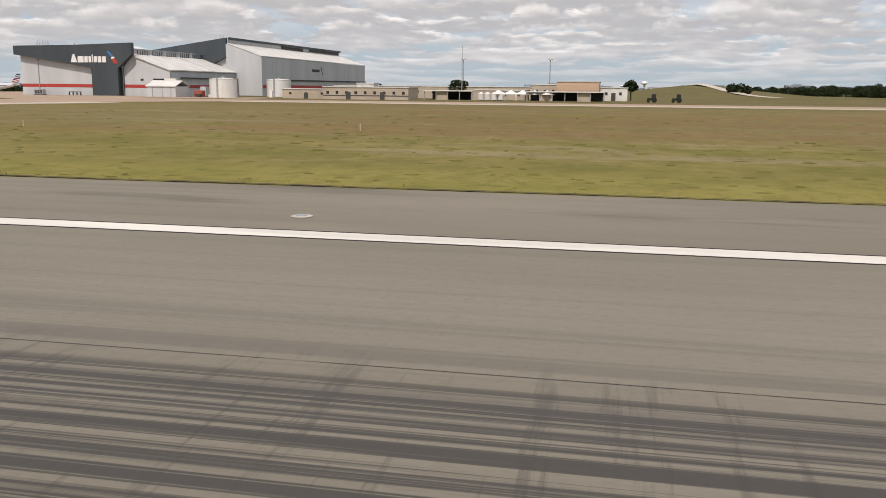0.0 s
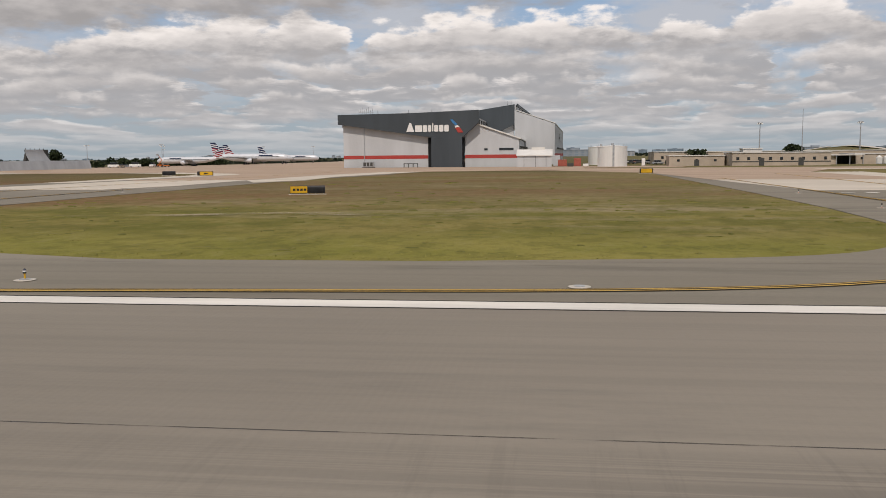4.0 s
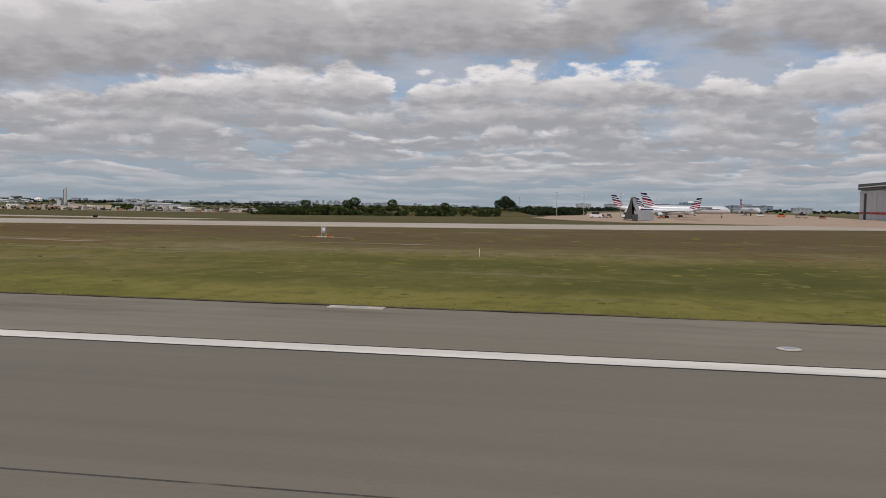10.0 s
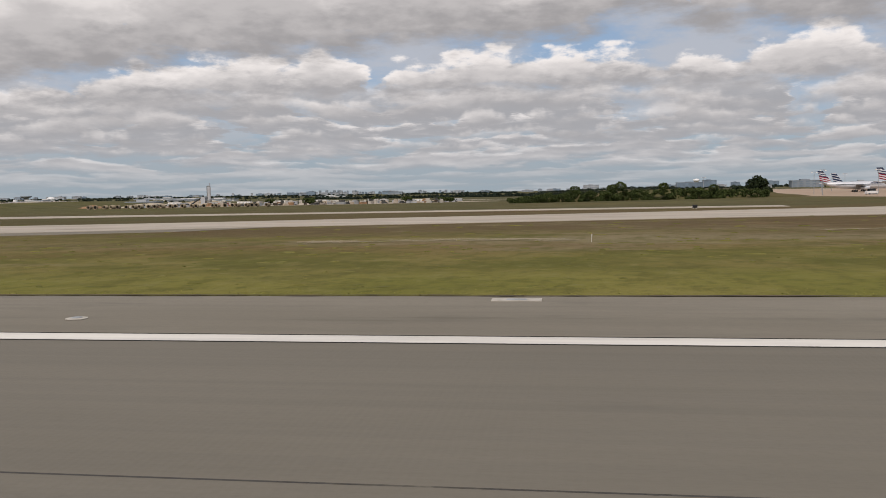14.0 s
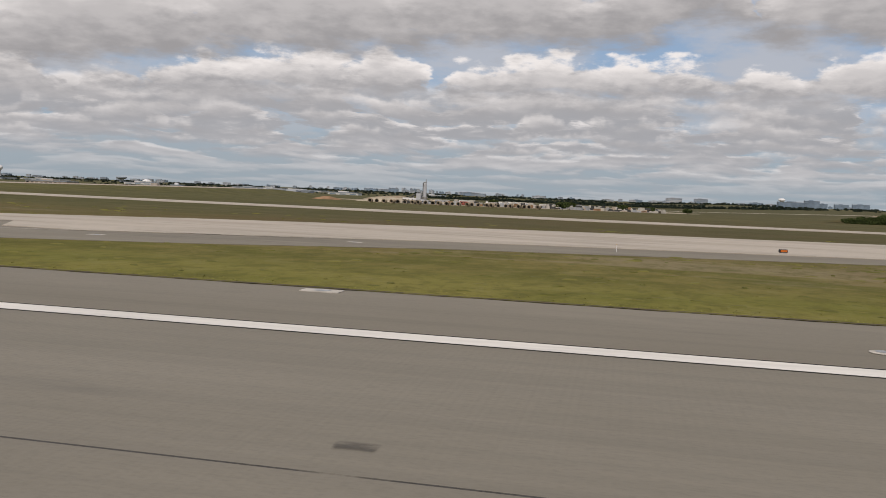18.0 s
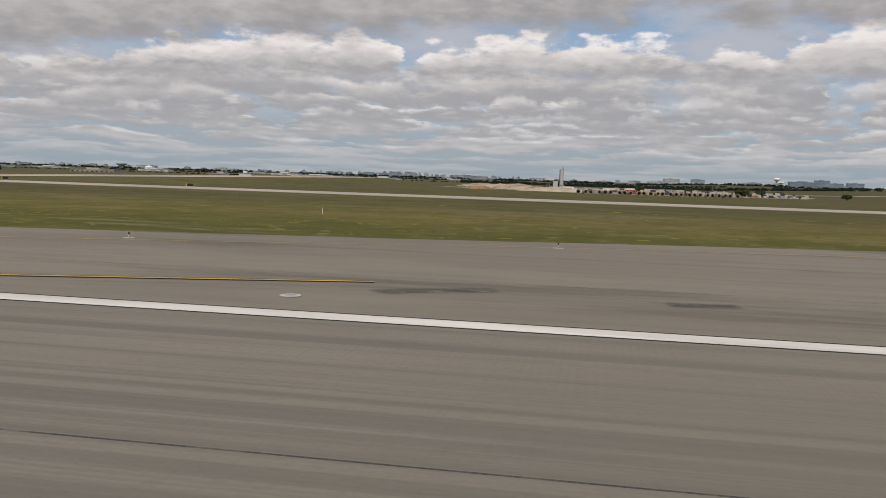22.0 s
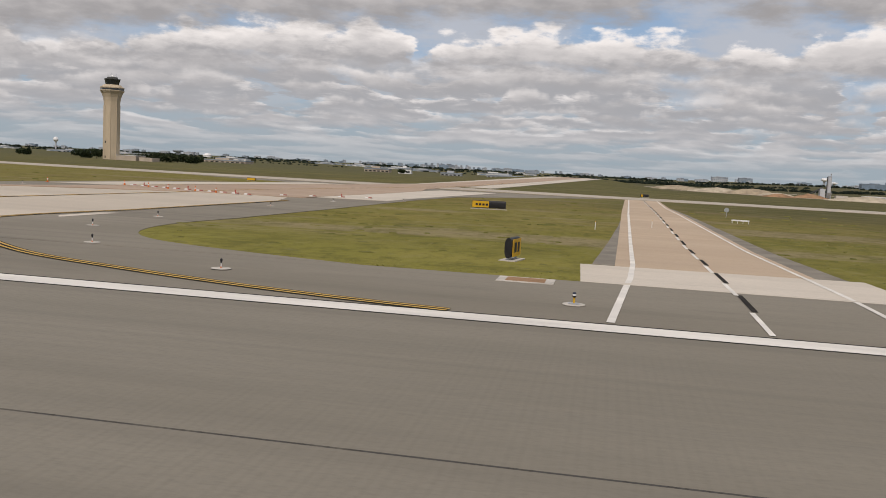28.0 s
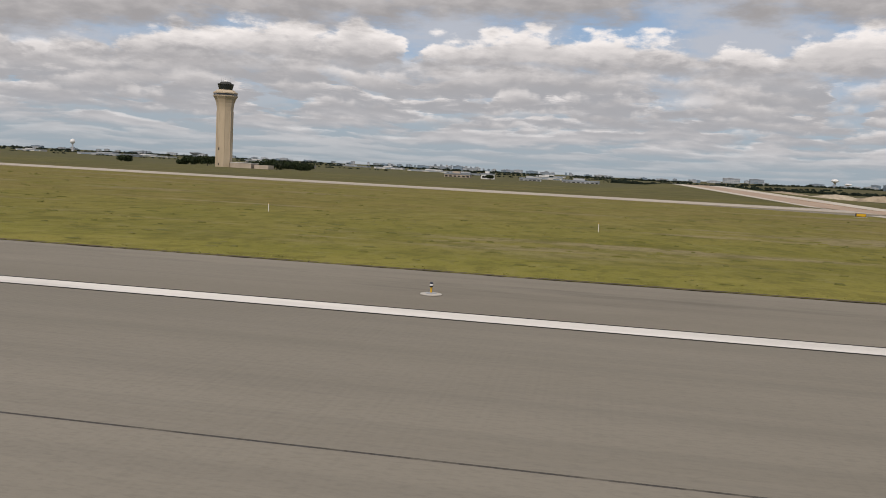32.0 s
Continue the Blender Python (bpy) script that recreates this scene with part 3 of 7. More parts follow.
# ---- ground ----
ROWS_Y = [-4500, -600, -60, 25, 25.6, 45, 70, 90, 150, 206, 300, 420, 520, 600, 640, 670, 700, 760, 1000, 1500, 2500, 5500]
COLS_X = [-6500, -4000, -2500, -1800, -1400, -1200, -1000, -925, -905, -886, -874, -862, -850, -838, -826, -810, -790, -700, -600, -500, -450, -400, -350, -300, -250, -150, 0, 45, 80, 112, 145, 185, 240, 400, 1000, 2500, 5000]


def ground(x, y):
    a = np.interp(y, [25, 70, 300], [0, -0.1, -1.2])
    b = np.interp(y, [25, 45, 90, 700, 1500], [0, -0.4, -0.6, -6.2, -9])
    w = min(1.0, max(0.0, (-250 - x) / 250))
    z = float(a + (b - a) * w)
    # a grassy rise with a road over it, east of the low buildings
    if 20 < x < 240 and 420 < y < 1000:
        z += 8.6 * math.exp(-(((x - 108) / 42) ** 2) - ((y - 655) / 95) ** 2)
    # a low embankment carries the closed taxiway over the falling ground to a crest
    if 150 < y < 900 and -1000 < x < -760:
        bank = float(np.interp(y, [150, 206, 640, 760, 900], [-1.15, -1.66, -0.6, -4.2, -6.9]))
        off = abs(x - float(np.interp(y, [150, 206, 640], [-865, -864.7, -851])))
        z += max(0.0, bank - z) * min(1.0, max(0.0, (62 - off) / 38))
    return z


def build_ground():
    verts = [(x, y, ground(x, y)) for y in ROWS_Y for x in COLS_X]
    c = len(COLS_X)
    faces = [(j * c + i, j * c + i + 1, (j + 1) * c + i + 1, (j + 1) * c + i) for j in range(len(ROWS_Y) - 1) for i in range(c - 1)]
    tagged(mesh_from("ground", verts, faces, GRASS), "mown and dry airfield grass reaching the horizon", "grass", kind="structure")


def laid(y):
    """Layers lie closer together beside the runway, where the ground is dead level."""
    return 0.4 if y < 25.5 else min(1.0, 0.4 + (y - 25.5) * 0.03)


def sheet(name, outline, lift, mat, label, category="pavement", kind="structure", parent=None):
    """A thin layer that lies on the ground inside an outline in plan."""
    bm = bmesh.new()
    bm.faces.new([bm.verts.new((x, y, 0)) for x, y in outline])
    x0, x1 = min(p[0] for p in outline), max(p[0] for p in outline)
    y0, y1 = min(p[1] for p in outline), max(p[1] for p in outline)
    for v in ROWS_Y:
        if y0 < v < y1:
            bmesh.ops.bisect_plane(bm, geom=bm.verts[:] + bm.edges[:] + bm.faces[:], plane_co=(0, v, 0), plane_no=(0, 1, 0))
    if y1 > 26:
        for v in COLS_X:
            if x0 < v < x1:
                bmesh.ops.bisect_plane(bm, geom=bm.verts[:] + bm.edges[:] + bm.faces[:], plane_co=(v, 0, 0), plane_no=(1, 0, 0))
    bmesh.ops.triangulate(bm, faces=bm.faces[:])
    for v in bm.verts:
        v.co.z = ground(v.co.x, v.co.y) + lift * laid(v.co.y)
    bmesh.ops.recalc_face_normals(bm, faces=bm.faces[:])
    if bm.faces and sum(f.normal.z for f in bm.faces) < 0:
        bmesh.ops.reverse_faces(bm, faces=bm.faces[:])
    rim = [e for e in bm.edges if e.is_boundary]
    r = bmesh.ops.extrude_edge_only(bm, edges=rim)
    bmesh.ops.translate(bm, vec=(0, 0, -0.15), verts=[v for v in r["geom"] if isinstance(v, bmesh.types.BMVert)])
    ob = obj(name, bm, mat, parent)
    if parent is None:
        tagged(ob, label, category, kind=kind)
    return ob


def smooth_line(points, n=8):
    """A smooth curve through points in plan."""
    p = [Vector((*q, 0)) for q in points]
    p = [p[0] * 2 - p[1]] + p + [p[-1] * 2 - p[-2]]
    out = []
    for i in range(1, len(p) - 2):
        for k in range(n):
            t = k / n
            out.append(0.5 * (2 * p[i] + (p[i + 1] - p[i - 1]) * t + (2 * p[i - 1] - 5 * p[i] + 4 * p[i + 1] - p[i + 2]) * t * t + (3 * p[i] - p[i - 1] - 3 * p[i + 1] + p[i + 2]) * t ** 3))
    return out + [p[-2]]


def stripe(name, points, width, lift, mat, label="", smooth=True, offset=0.0, dash=None, parent=None):
    """A painted stripe along a line in plan."""
    line = smooth_line(points) if smooth and len(points) > 2 else [Vector((*q, 0)) for q in points]
    if len(line) == 2 or not smooth:
        fine = []
        for a, b in zip(line, line[1:]):
            k = max(1, int((b - a).length / 2.5))
            fine += [a.lerp(b, i / k) for i in range(k)]
        line = fine + [line[-1]]
    if dash:
        fine = []
        for a, b in zip(line, line[1:]):
            k = max(1, int((b - a).length / 0.5))
            fine += [a.lerp(b, i / k) for i in range(k)]
        line = fine + [line[-1]]
    verts, faces, run = [], [], 0.0
    for i, q in enumerate(line):
        t = (line[min(i + 1, len(line) - 1)] - line[max(i - 1, 0)]).normalized()
        s = Vector((-t.y, t.x, 0))
        for e in (-0.5, 0.5):
            v = q + s * (offset + e * width)
            verts.append((v.x, v.y, ground(v.x, v.y) + lift * laid(v.y)))
        if i:
            run += (q - line[i - 1]).length
            if not dash or run % (dash[0] + dash[1]) < dash[0]:
                faces.append((2 * i - 2, 2 * i, 2 * i + 1, 2 * i - 1))
    me = bpy.data.meshes.new(name)
    me.from_pydata(verts, [], faces)
    me.update()
    uv = me.uv_layers.new(name="along_across")
    for loop in me.loops:
        uv.data[loop.index].uv = ((loop.vertex_index // 2) / max(1, len(line) - 1), loop.vertex_index % 2)
    if faces and sum(f.normal.z for f in me.polygons) < 0:
        me.flip_normals()
    me.materials.append(mat)
    ob = new(name, me)
    if parent:
        ob.parent = parent
    elif label:
        tagged(ob, label, "pavement marking", kind="structure")
    return ob


# ---- pavements and markings ----
build_ground()
sheet("runway", [(-2600, -30), (1600, -30), (1600, 17.2), (-2600, 17.2)], 0.02, RUNWAY, "grey grooved concrete runway with tyre rubber streaks", "runway")
sheet("runway_shoulder", [(-2600, 17.2), (1600, 17.2), (1600, 26.6), (-36, 26.3), (-44, 25.0), (-2600, 25.0)], 0.016, SHOULDER, "smooth grey asphalt runway shoulder", "asphalt")
stripe("runway_edge_border", [(-2600, 17.64), (1600, 17.64)], 1.02, 0.024, BLACK_PAINT, "thin black border beside the white runway edge line", smooth=False)
stripe("runway_edge_line", [(-2600, 17.64), (1600, 17.64)], 0.80, 0.028, WHITE_PAINT, "continuous white painted runway edge line", smooth=False)
stripe("runway_joint_1", [(-706, 8.75), (-130, 8.75)], 0.05, 0.024, SEALANT, "dark sealed joint along the runway", smooth=False)
stripe("runway_joint_3", [(-2600, 8.75), (-893, 8.75)], 0.05, 0.024, SEALANT, "dark sealed joint along the runway", smooth=False)
stripe("runway_joint_4", [(-864, 8.75), (-790, 8.75)], 0.05, 0.024, SEALANT, "dark sealed joint along the runway", smooth=False)
stripe("runway_joint_2", [(-130, 9.25), (1600, 9.25)], 0.035, 0.024, SEALANT, "thin dark sealed joint along the runway", smooth=False)



def rounded(points, n=6):
    """An outline in plan with its corners turned into curves; the last point stays sharp."""
    return [(p.x, p.y) for p in smooth_line(points, n)]


T1 = rounded([(-102, 25), (-92, 26.6), (-87.5, 30), (-84.6, 37), (-83.4, 50)]) + [(-82.5, 90), (-81, 165), (-46.5, 165), (-50.8, 82)] + rounded([(-51.4, 60), (-51.6, 46), (-51.6, 38.8), (-50.7, 35), (-48.5, 31.6), (-44, 28.2), (-36, 26.1)]) + [(-44, 24.9)]
sheet("taxiway_1", T1, 0.03, TAXI, "grey asphalt taxiway entrance with curved edges", "taxiway")
T2 = rounded([(-196, 25), (-184, 26.5), (-178.6, 29.2), (-174.6, 32.8), (-172.0, 39), (-170.6, 52), (-169.8, 72)]) + [(-169, 116), (-171, 170), (-129, 166), (-135.3, 128), (-135.7, 80)] + rounded([(-136, 56), (-134.6, 42), (-131, 34), (-125, 29), (-112, 25)])
sheet("taxiway_2", T2, 0.03, TAXI, "grey asphalt taxiway leading to the hangar", "taxiway")
sheet("taxiway_1_concrete", [(-77.4, 75.6), (-56.8, 75.3), (-55.9, 108.2), (-73.6, 112), (-79, 112)], 0.05, PALE, "pale concrete slabs across a taxiway", "concrete")
sheet("taxiway_1_tan", [(-79, 112), (-73.6, 112), (-55.9, 108.2), (-54.6, 120), (-53, 163), (-36, 206), (-100, 206), (-81, 165)], 0.06, TAN, "tan concrete taxiway slabs", "concrete")
sheet("taxiway_1_fillet", [(-53.2, 163), (-44, 163), (-48.8, 118), (-54.6, 119.6)], 0.065, PALE, "pale concrete taxiway fillet", "concrete")
sheet("taxiway_2_concrete", [(-163.5, 84.8), (-144.5, 84), (-141.8, 95.6), (-143, 124.5), (-161.4, 121.7), (-162.6, 91.4)], 0.05, PALE, "pale concrete slabs across a taxiway", "concrete")
sheet("taxiway_2_tan", [(-161.4, 121.7), (-143, 124.5), (-141.5, 155), (-136, 194), (-112, 206), (-196, 206), (-168, 183), (-161.8, 170)], 0.06, TAN, "tan concrete taxiway slabs", "concrete")
sheet("taxiway_2_flare", [(-168.5, 112), (-164, 113), (-161.8, 170), (-168, 183), (-190, 206), (-206, 206), (-176, 183), (-170, 165)], 0.07, PALE, "pale concrete taxiway fillet", "concrete")
sheet("taxiway_2_flare_east", [(-142.5, 121), (-137, 108), (-133.5, 119), (-135, 143), (-128, 195), (-136, 194), (-141.5, 155)], 0.07, PALE, "pale concrete taxiway fillet", "concrete")
sheet("taxiway_parallel", [(-232, 206), (900, 206), (900, 240), (-262, 240)], 0.08, TAN, "tan concrete taxiway in front of the hangars", "taxiway")
sheet("taxiway_parallel_edge", [(-40, 199), (900, 199), (900, 206), (-40, 206)], 0.08, PALE, "pale concrete taxiway shoulder", "concrete")
sheet("apron", [(-305, 262), (-60, 262), (-60, 300), (-172, 301), (-184, 400), (-170, 480), (-120, 900), (-330, 900), (-360, 520), (-330, 330)], 0.09, TAN, "tan concrete aircraft parking apron", "apron")
sheet("apron_throat", [(-262, 240), (-90, 240), (-90, 262), (-290, 262)], 0.085, TAN, "tan concrete apron entrance", "apron")
sheet("far_taxiway", [(-120, 900), (-120, 915), (-900, 915), (-900, 900)], 0.12, PALE, "distant pale taxiway", "taxiway")
HS_LOW = [(-232, 206), (-274, 176), (-303, 150), (-394, 112), (-473, 90), (-526, 71), (-570, 60), (-581.4, 54.9), (-591.3, 50.4), (-597.8, 50.6), (-602.1, 57.2), (-608.7, 55.1), (-611.8, 58.2), (-615.3, 64.3)]
HS_HIGH = [(-597.8, 76.9), (-589, 81.5), (-558.9, 94), (-541, 98), (-492, 114), (-434, 139), (-374, 164), (-320, 194), (-262, 240)]
sheet("rapid_exit_taxiway", HS_LOW + HS_HIGH, 0.07, RAPID, "pale concrete taxiway running off at an angle", "taxiway")
sheet("rapid_exit_shoulder", [(-473, 89.8), (-480, 80), (-526, 65), (-568, 52), (-585, 42), (-592, 38.0), (-595.5, 35.7), (-596.9, 33.8), (-597.5, 30.6), (-597.3, 28.6), (-596.7, 26.7), (-595.9, 25.5), (-594.4, 24.9), (-800, 25), (-760, 28), (-727, 33), (-700, 38.5), (-662, 49.5),
      (-630, 57), (-614, 66), (-600, 70), (-570, 66), (-526, 72)], 0.03, TAXI, "grey asphalt where an angled taxiway meets the runway", "asphalt")
sheet("far_parallel_taxiway", [(-1500, 158), (-560, 160), (-500, 176), (-400, 174), (-398, 190), (-500, 195), (-560, 186), (-1500, 182)], 0.09, RAPID, "distant pale taxiway across the grass", "taxiway")
T3 = rounded([(-833, 25), (-838, 26.6), (-841.5, 28.3), (-843.7, 30.9), (-845.1, 34.9), (-845.7, 39.4), (-845.8, 46.9)], 4) + [ (-845.4, 63), (-845.3, 81), (-844.5, 107), (-826, 156), (-905, 156), (-877.1, 139), (-881, 101), (-881.2, 70), (-881.6, 57.6), ] + rounded([(-882, 47.9), (-882.9, 42.2), (-883.9, 35.9), (-885.3, 31.8), (-887.6, 28.9), (-890, 27), (-893.5, 25)], 4)
sheet("taxiway_3", T3, 0.03, TAXI, "grey asphalt taxiway edges", "taxiway")
sheet("taxiway_3_concrete", [(-870.9, 24), (-871, 29.5), (-876.8, 30), (-876, 60), (-873.5, 77), (-869, 78.6), (-854.2, 74), (-852.3, 67), (-852.4, 29.7), (-858.8, 29.6), (-859, 23.7)], 0.045, NEW_CONCRETE, "new pale concrete slabs with a stepped edge", "concrete")
sheet("taxiway_3_tan", [(-875.9, 62.0), (-871, 67), (-862.8, 73.5), (-853.0, 75.5), (-852.5, 100), (-853.5, 128), (-856.7, 146), (-859.0, 206), (-843, 645), (-859, 645), (-870.4, 206), (-870.6, 147), (-872.8, 76)], 0.095, TAN, "tan concrete taxiway closed off with barriers", "taxiway")
sheet("taxiway_3_side", [(-872.2, 186), (-870.4, 206), (-859, 645), (-868.5, 645)], 0.093, PALE, "pale taxiway shoulder", "concrete")
sheet("taxiway_3_side_east", [(-858.8, 200), (-852.5, 200), (-832, 645), (-843, 645)], 0.094, PALE, "pale taxiway shoulder", "concrete")
sheet("taxiway_3_fillet", [(-879.1, 75.4), (-872.9, 78.9), (-871.0, 145.5), (-877.2, 143.5)], 0.08, PALE, "pale concrete taxiway fillet", "concrete")
sheet("taxiway_3_fillet_east", [(-853.6, 78.5), (-846.3, 79.8), (-844.3, 145.8), (-853.3, 141.3)], 0.075, PALE, "pale concrete taxiway fillet", "concrete")
sheet("taxiway_3_slab_east", [(-852.0, 41.2), (-851.2, 42.1), (-850.7, 36.0), (-851.4, 37.0)], 0.05, PALE, "small pale concrete slab in the asphalt", "concrete")
sheet("taxiway_3_slab", [(-878.0, 35.8), (-877.0, 36.3), (-876.7, 40.9), (-877.5, 41.4)], 0.05, PALE, "small pale concrete slab in the asphalt", "concrete")
sheet("service_road_slabs", [(-826.4, 25), (-817.0, 25), (-817.0, 31.6), (-826.6, 31)], 0.035, PALE, "pale concrete slabs at the mouth of a service road", "concrete")
sheet("service_road", [(-825.4, 31), (-818.6, 31.4), (-818.2, 112), (-817, 158), (-823, 158), (-824.4, 90)], 0.04, ROAD_TAN, "tan service road with worn white lines", "road")
sheet("service_road_verge", [(-826.2, 31.3), (-825.0, 31.3), (-823.8, 90), (-823.0, 120), (-824.0, 96), (-825.0, 62)], 0.03, GRAVEL, "grey gravel verge beside a service road", "gravel")
sheet("service_road_verge", [(-818.8, 31.6), (-817.5, 31.6), (-817.7, 70), (-818.0, 112), (-818.4, 112)], 0.03, GRAVEL, "grey gravel verge beside a service road", "gravel")
stripe("service_road_line_1", [(-825.55, 18.3), (-824.95, 27), (-824.75, 32), (-823.9, 82), (-822.3, 158)], 0.18, 0.055, WHITE_PAINT, "white road edge line", smooth=False)
stripe("service_road_line_2", [(-819.0, 18.3), (-818.7, 112), (-817.4, 158)], 0.16, 0.055, WHITE_PAINT, "white road edge line", smooth=False)
stripe("service_road_dashes", [(-822.3, 18.3), (-820.9, 97), (-819.8, 158)], 0.13, 0.055, WHITE_PAINT, "white dashed road centre line", smooth=False, dash=(3.2, 3.2))
stripe("service_road_dashes_dark", [(-822.15, 21.5), (-820.75, 97), (-819.7, 158)], 0.15, 0.05, BLACK_PAINT, "black gaps between road dashes", smooth=False, dash=(3.2, 3.2))
sheet("runway_patch", [(-83.2, 15.9), (-82.2, 16.1), (-79.0, 11.6), (-80.6, 11.5), (-82.2, 13.2)], 0.025, pavement_material("rubber_patch", (0.10, 0.09, 0.08), (0.15, 0.135, 0.12), 0.5), "dark scuffed patch on the runway", "patch")
sheet("shoulder_patch", [(-17.4, 18.4), (-8.5, 18.4), (-8.5, 26.2), (-16.3, 26.2)], 0.022, pavement_material("dark_asphalt", (0.140, 0.122, 0.100), (0.180, 0.158, 0.130), 0.35), "darker asphalt repair on the shoulder", "patch")


def soil_rim(x0, x1, y):
    """A ragged rim of bare soil between pavement and grass."""
    r = np.random.default_rng(int(abs(x0)))
    n = int(abs(x1 - x0) / 0.6)
    xs = np.linspace(x0, x1, n)
    lo = y - 0.03 - 0.10 * r.uniform(size=n) ** 2
    hi = y + 0.06 + 0.30 * np.convolve(r.uniform(size=n + 4) ** 2, np.ones(5) / 5, "valid")
    verts = [(a, b, 0.034) for a, b in zip(xs, lo)] + [(a, b, 0.03) for a, b in zip(xs, hi)]
    faces = [(i, i + 1, n + i + 1, n + i) for i in range(n - 1)]
    tagged(mesh_from("soil_rim", verts, faces, SOIL), "ragged rim of bare brown soil beside the pavement", "soil", kind="structure")


for a, b, y in ((-36, 160, 26.5), (-594, -196, 25.0), (-817.2, -800, 25.0), (-1120, -897, 25.0)):
    soil_rim(a, b, y)


def taxi_line(name, points, double=False, wide=0.26, lift=0.062):
    stripe(name + "_border", points, 0.44 if double else wide * 1.85, lift, BLACK_PAINT, "black border under a taxiway line")
    if double:
        for s in (-0.11, 0.11):
            stripe(name, points, 0.10, lift + 0.006, YELLOW_PAINT, "one of a pair of yellow taxiway edge lines", offset=s)
    else:
        stripe(name, points, wide, lift + 0.006, YELLOW_PAINT, "yellow taxiway centre line with black borders")


taxi_line("taxiway_line_1", [(-72.5, -1), (-70.6, 5), (-70.2, 20.3), (-68.6, 60), (-65.8, 94), (-62, 150)])
taxi_line("taxiway_line_2", [(-154.9, 0), (-154.6, 18.9), (-153.4, 60), (-150.0, 166), (-149.2, 206)])
taxi_line("taxiway_edge_1", [(-112, 18.7), (-93.4, 20.5), (-84.2, 26.6), (-80.9, 31.2), (-78.3, 40.8), (-77.4, 72), (-76.5, 120)], True)
taxi_line("taxiway_edge_2", [(-46.5, 22.6), (-51, 24.8), (-52.9, 27), (-54.8, 30.4), (-56.3, 33.5), (-57.2, 36), (-57.5, 39.4), (-57.5, 43.8), (-57, 60.6), (-55.6, 110)], True)
taxi_line("taxiway_edge_3", [(-200, 18.5), (-186.8, 18.9), (-181.9, 19.6), (-177, 21.5), (-171.4, 26.4), (-166.9, 32.4), (-165.3, 37), (-164.9, 41.6), (-164.9, 70), (-164.5, 84)], True)
taxi_line("taxiway_edge_4", [(-118, 18.7), (-128, 21.5), (-136, 27), (-140.5, 36), (-141.8, 54), (-141.5, 84)], True)
taxi_line("rapid_exit_line", [(-673.3, 23.7), (-682.8, 20.9), (-690.5, 18.7), (-705.7, 15.2), (-717.5, 12.6), (-723.5, 11.4), (-728.5, 10.3), (-745, 7.4), (-790, 2)], wide=0.2)
taxi_line("taxiway_edge_5", [(-602.6, 41.6), (-603.9, 39.6), (-604.7, 38), (-605.9, 33.3), (-606.3, 29), (-605.9, 26.4), (-604.9, 24.3), (-602.5, 21.6), (-600.9, 20.2), (-599.3, 19.2), (-597.4, 18.5), (-594, 18.2)], True)
for off in (-0.12, 0.12):
    stripe("taxiway_edge_5_faded", [(-575, 57), (-590, 51), (-599.2, 45.3), (-602.6, 41.6)], 0.11, 0.066, PAD, "faded pale taxiway edge line", offset=off)
taxi_line("rapid_exit_line_far", [(-300, 178), (-400, 140), (-480, 105), (-560, 73)], wide=0.15)
stripe("taxiway_edge_6", [(-650, 47.5), (-669, 43), (-684.4, 36), (-697.3, 31.5), (-712.7, 28.4), (-722.5, 26.4), (-729, 24.6), (-737.3, 23.1), (-765, 19)], 0.1, 0.06, YELLOW_PAINT, "thin yellow taxiway edge line")
taxi_line("taxiway_line_3", [(-866.2, -1), (-865.6, 7.3), (-865, 19.6), (-864.1, 48), (-863.4, 74)])
taxi_line("taxiway_line_3_far", [(-863.4, 74), (-862.6, 100), (-861.5, 140), (-858, 300)], lift=0.101)
taxi_line("taxiway_edge_7", [(-829, 18.2), (-831.5, 18.6), (-834.5, 19.3), (-838, 20.4), (-841.8, 21.9), (-845, 24.2), (-847, 26.1), (-848.6, 27.8), (-850.2, 29.5), (-851.4, 31.7), (-852.1, 34.5), (-852.5, 38.3), (-852.6, 44.3), (-852.4, 54.9), (-852, 68.5)], True)
taxi_line("taxiway_edge_8", [(-901.5, 18.15), (-897.3, 18.6), (-892.8, 19.7), (-889.3, 20.9), (-885.4, 23.1), (-881.6, 27.5), (-878.8, 32.9), (-877.3, 38.5), (-876.6, 48.8), (-875.7, 60.2)], True)
taxi_line("taxiway_edge_9", [(-872.9, 76), (-871.8, 105), (-870.9, 140)], True, lift=0.101)
stripe("slab_joint", [(-870.9, 30.2), (-870.4, 47)], 0.07, 0.052, SEALANT, "dark open joint between concrete slabs", smooth=False)

for i, (x0, x1, y0, y1) in enumerate([(-43.5, -27.15, 8.65, 10.2), (-43.5, -27.15, 11.35, 13.0), (-156.5, -140.0, 8.2, 9.8), (-274.8, -258.0, 8.6, 10.2), (-43.5, -27.15, 6.0, 7.5)]):
    mark = sheet("touchdown_mark_%d" % (i + 1), [(x0 - 0.14, y0 - 0.1), (x1 + 0.14, y0 - 0.1), (x1 + 0.14, y1 + 0.1), (x0 - 0.14, y1 + 0.1)], 0.026, BLACK_PAINT, "white touchdown bar with a black border", "pavement marking")
    sheet("white_bar", [(x0, y0), (x1, y0), (x1, y1), (x0, y1)], 0.031, WHITE_PAINT, "", parent=mark)
sheet("hold_short_base", [(-222.8, -20), (-219.6, -20), (-219.6, 18.25), (-222.8, 18.25)], 0.033, BLACK_PAINT, "black base of a yellow hold short marking", "pavement marking")
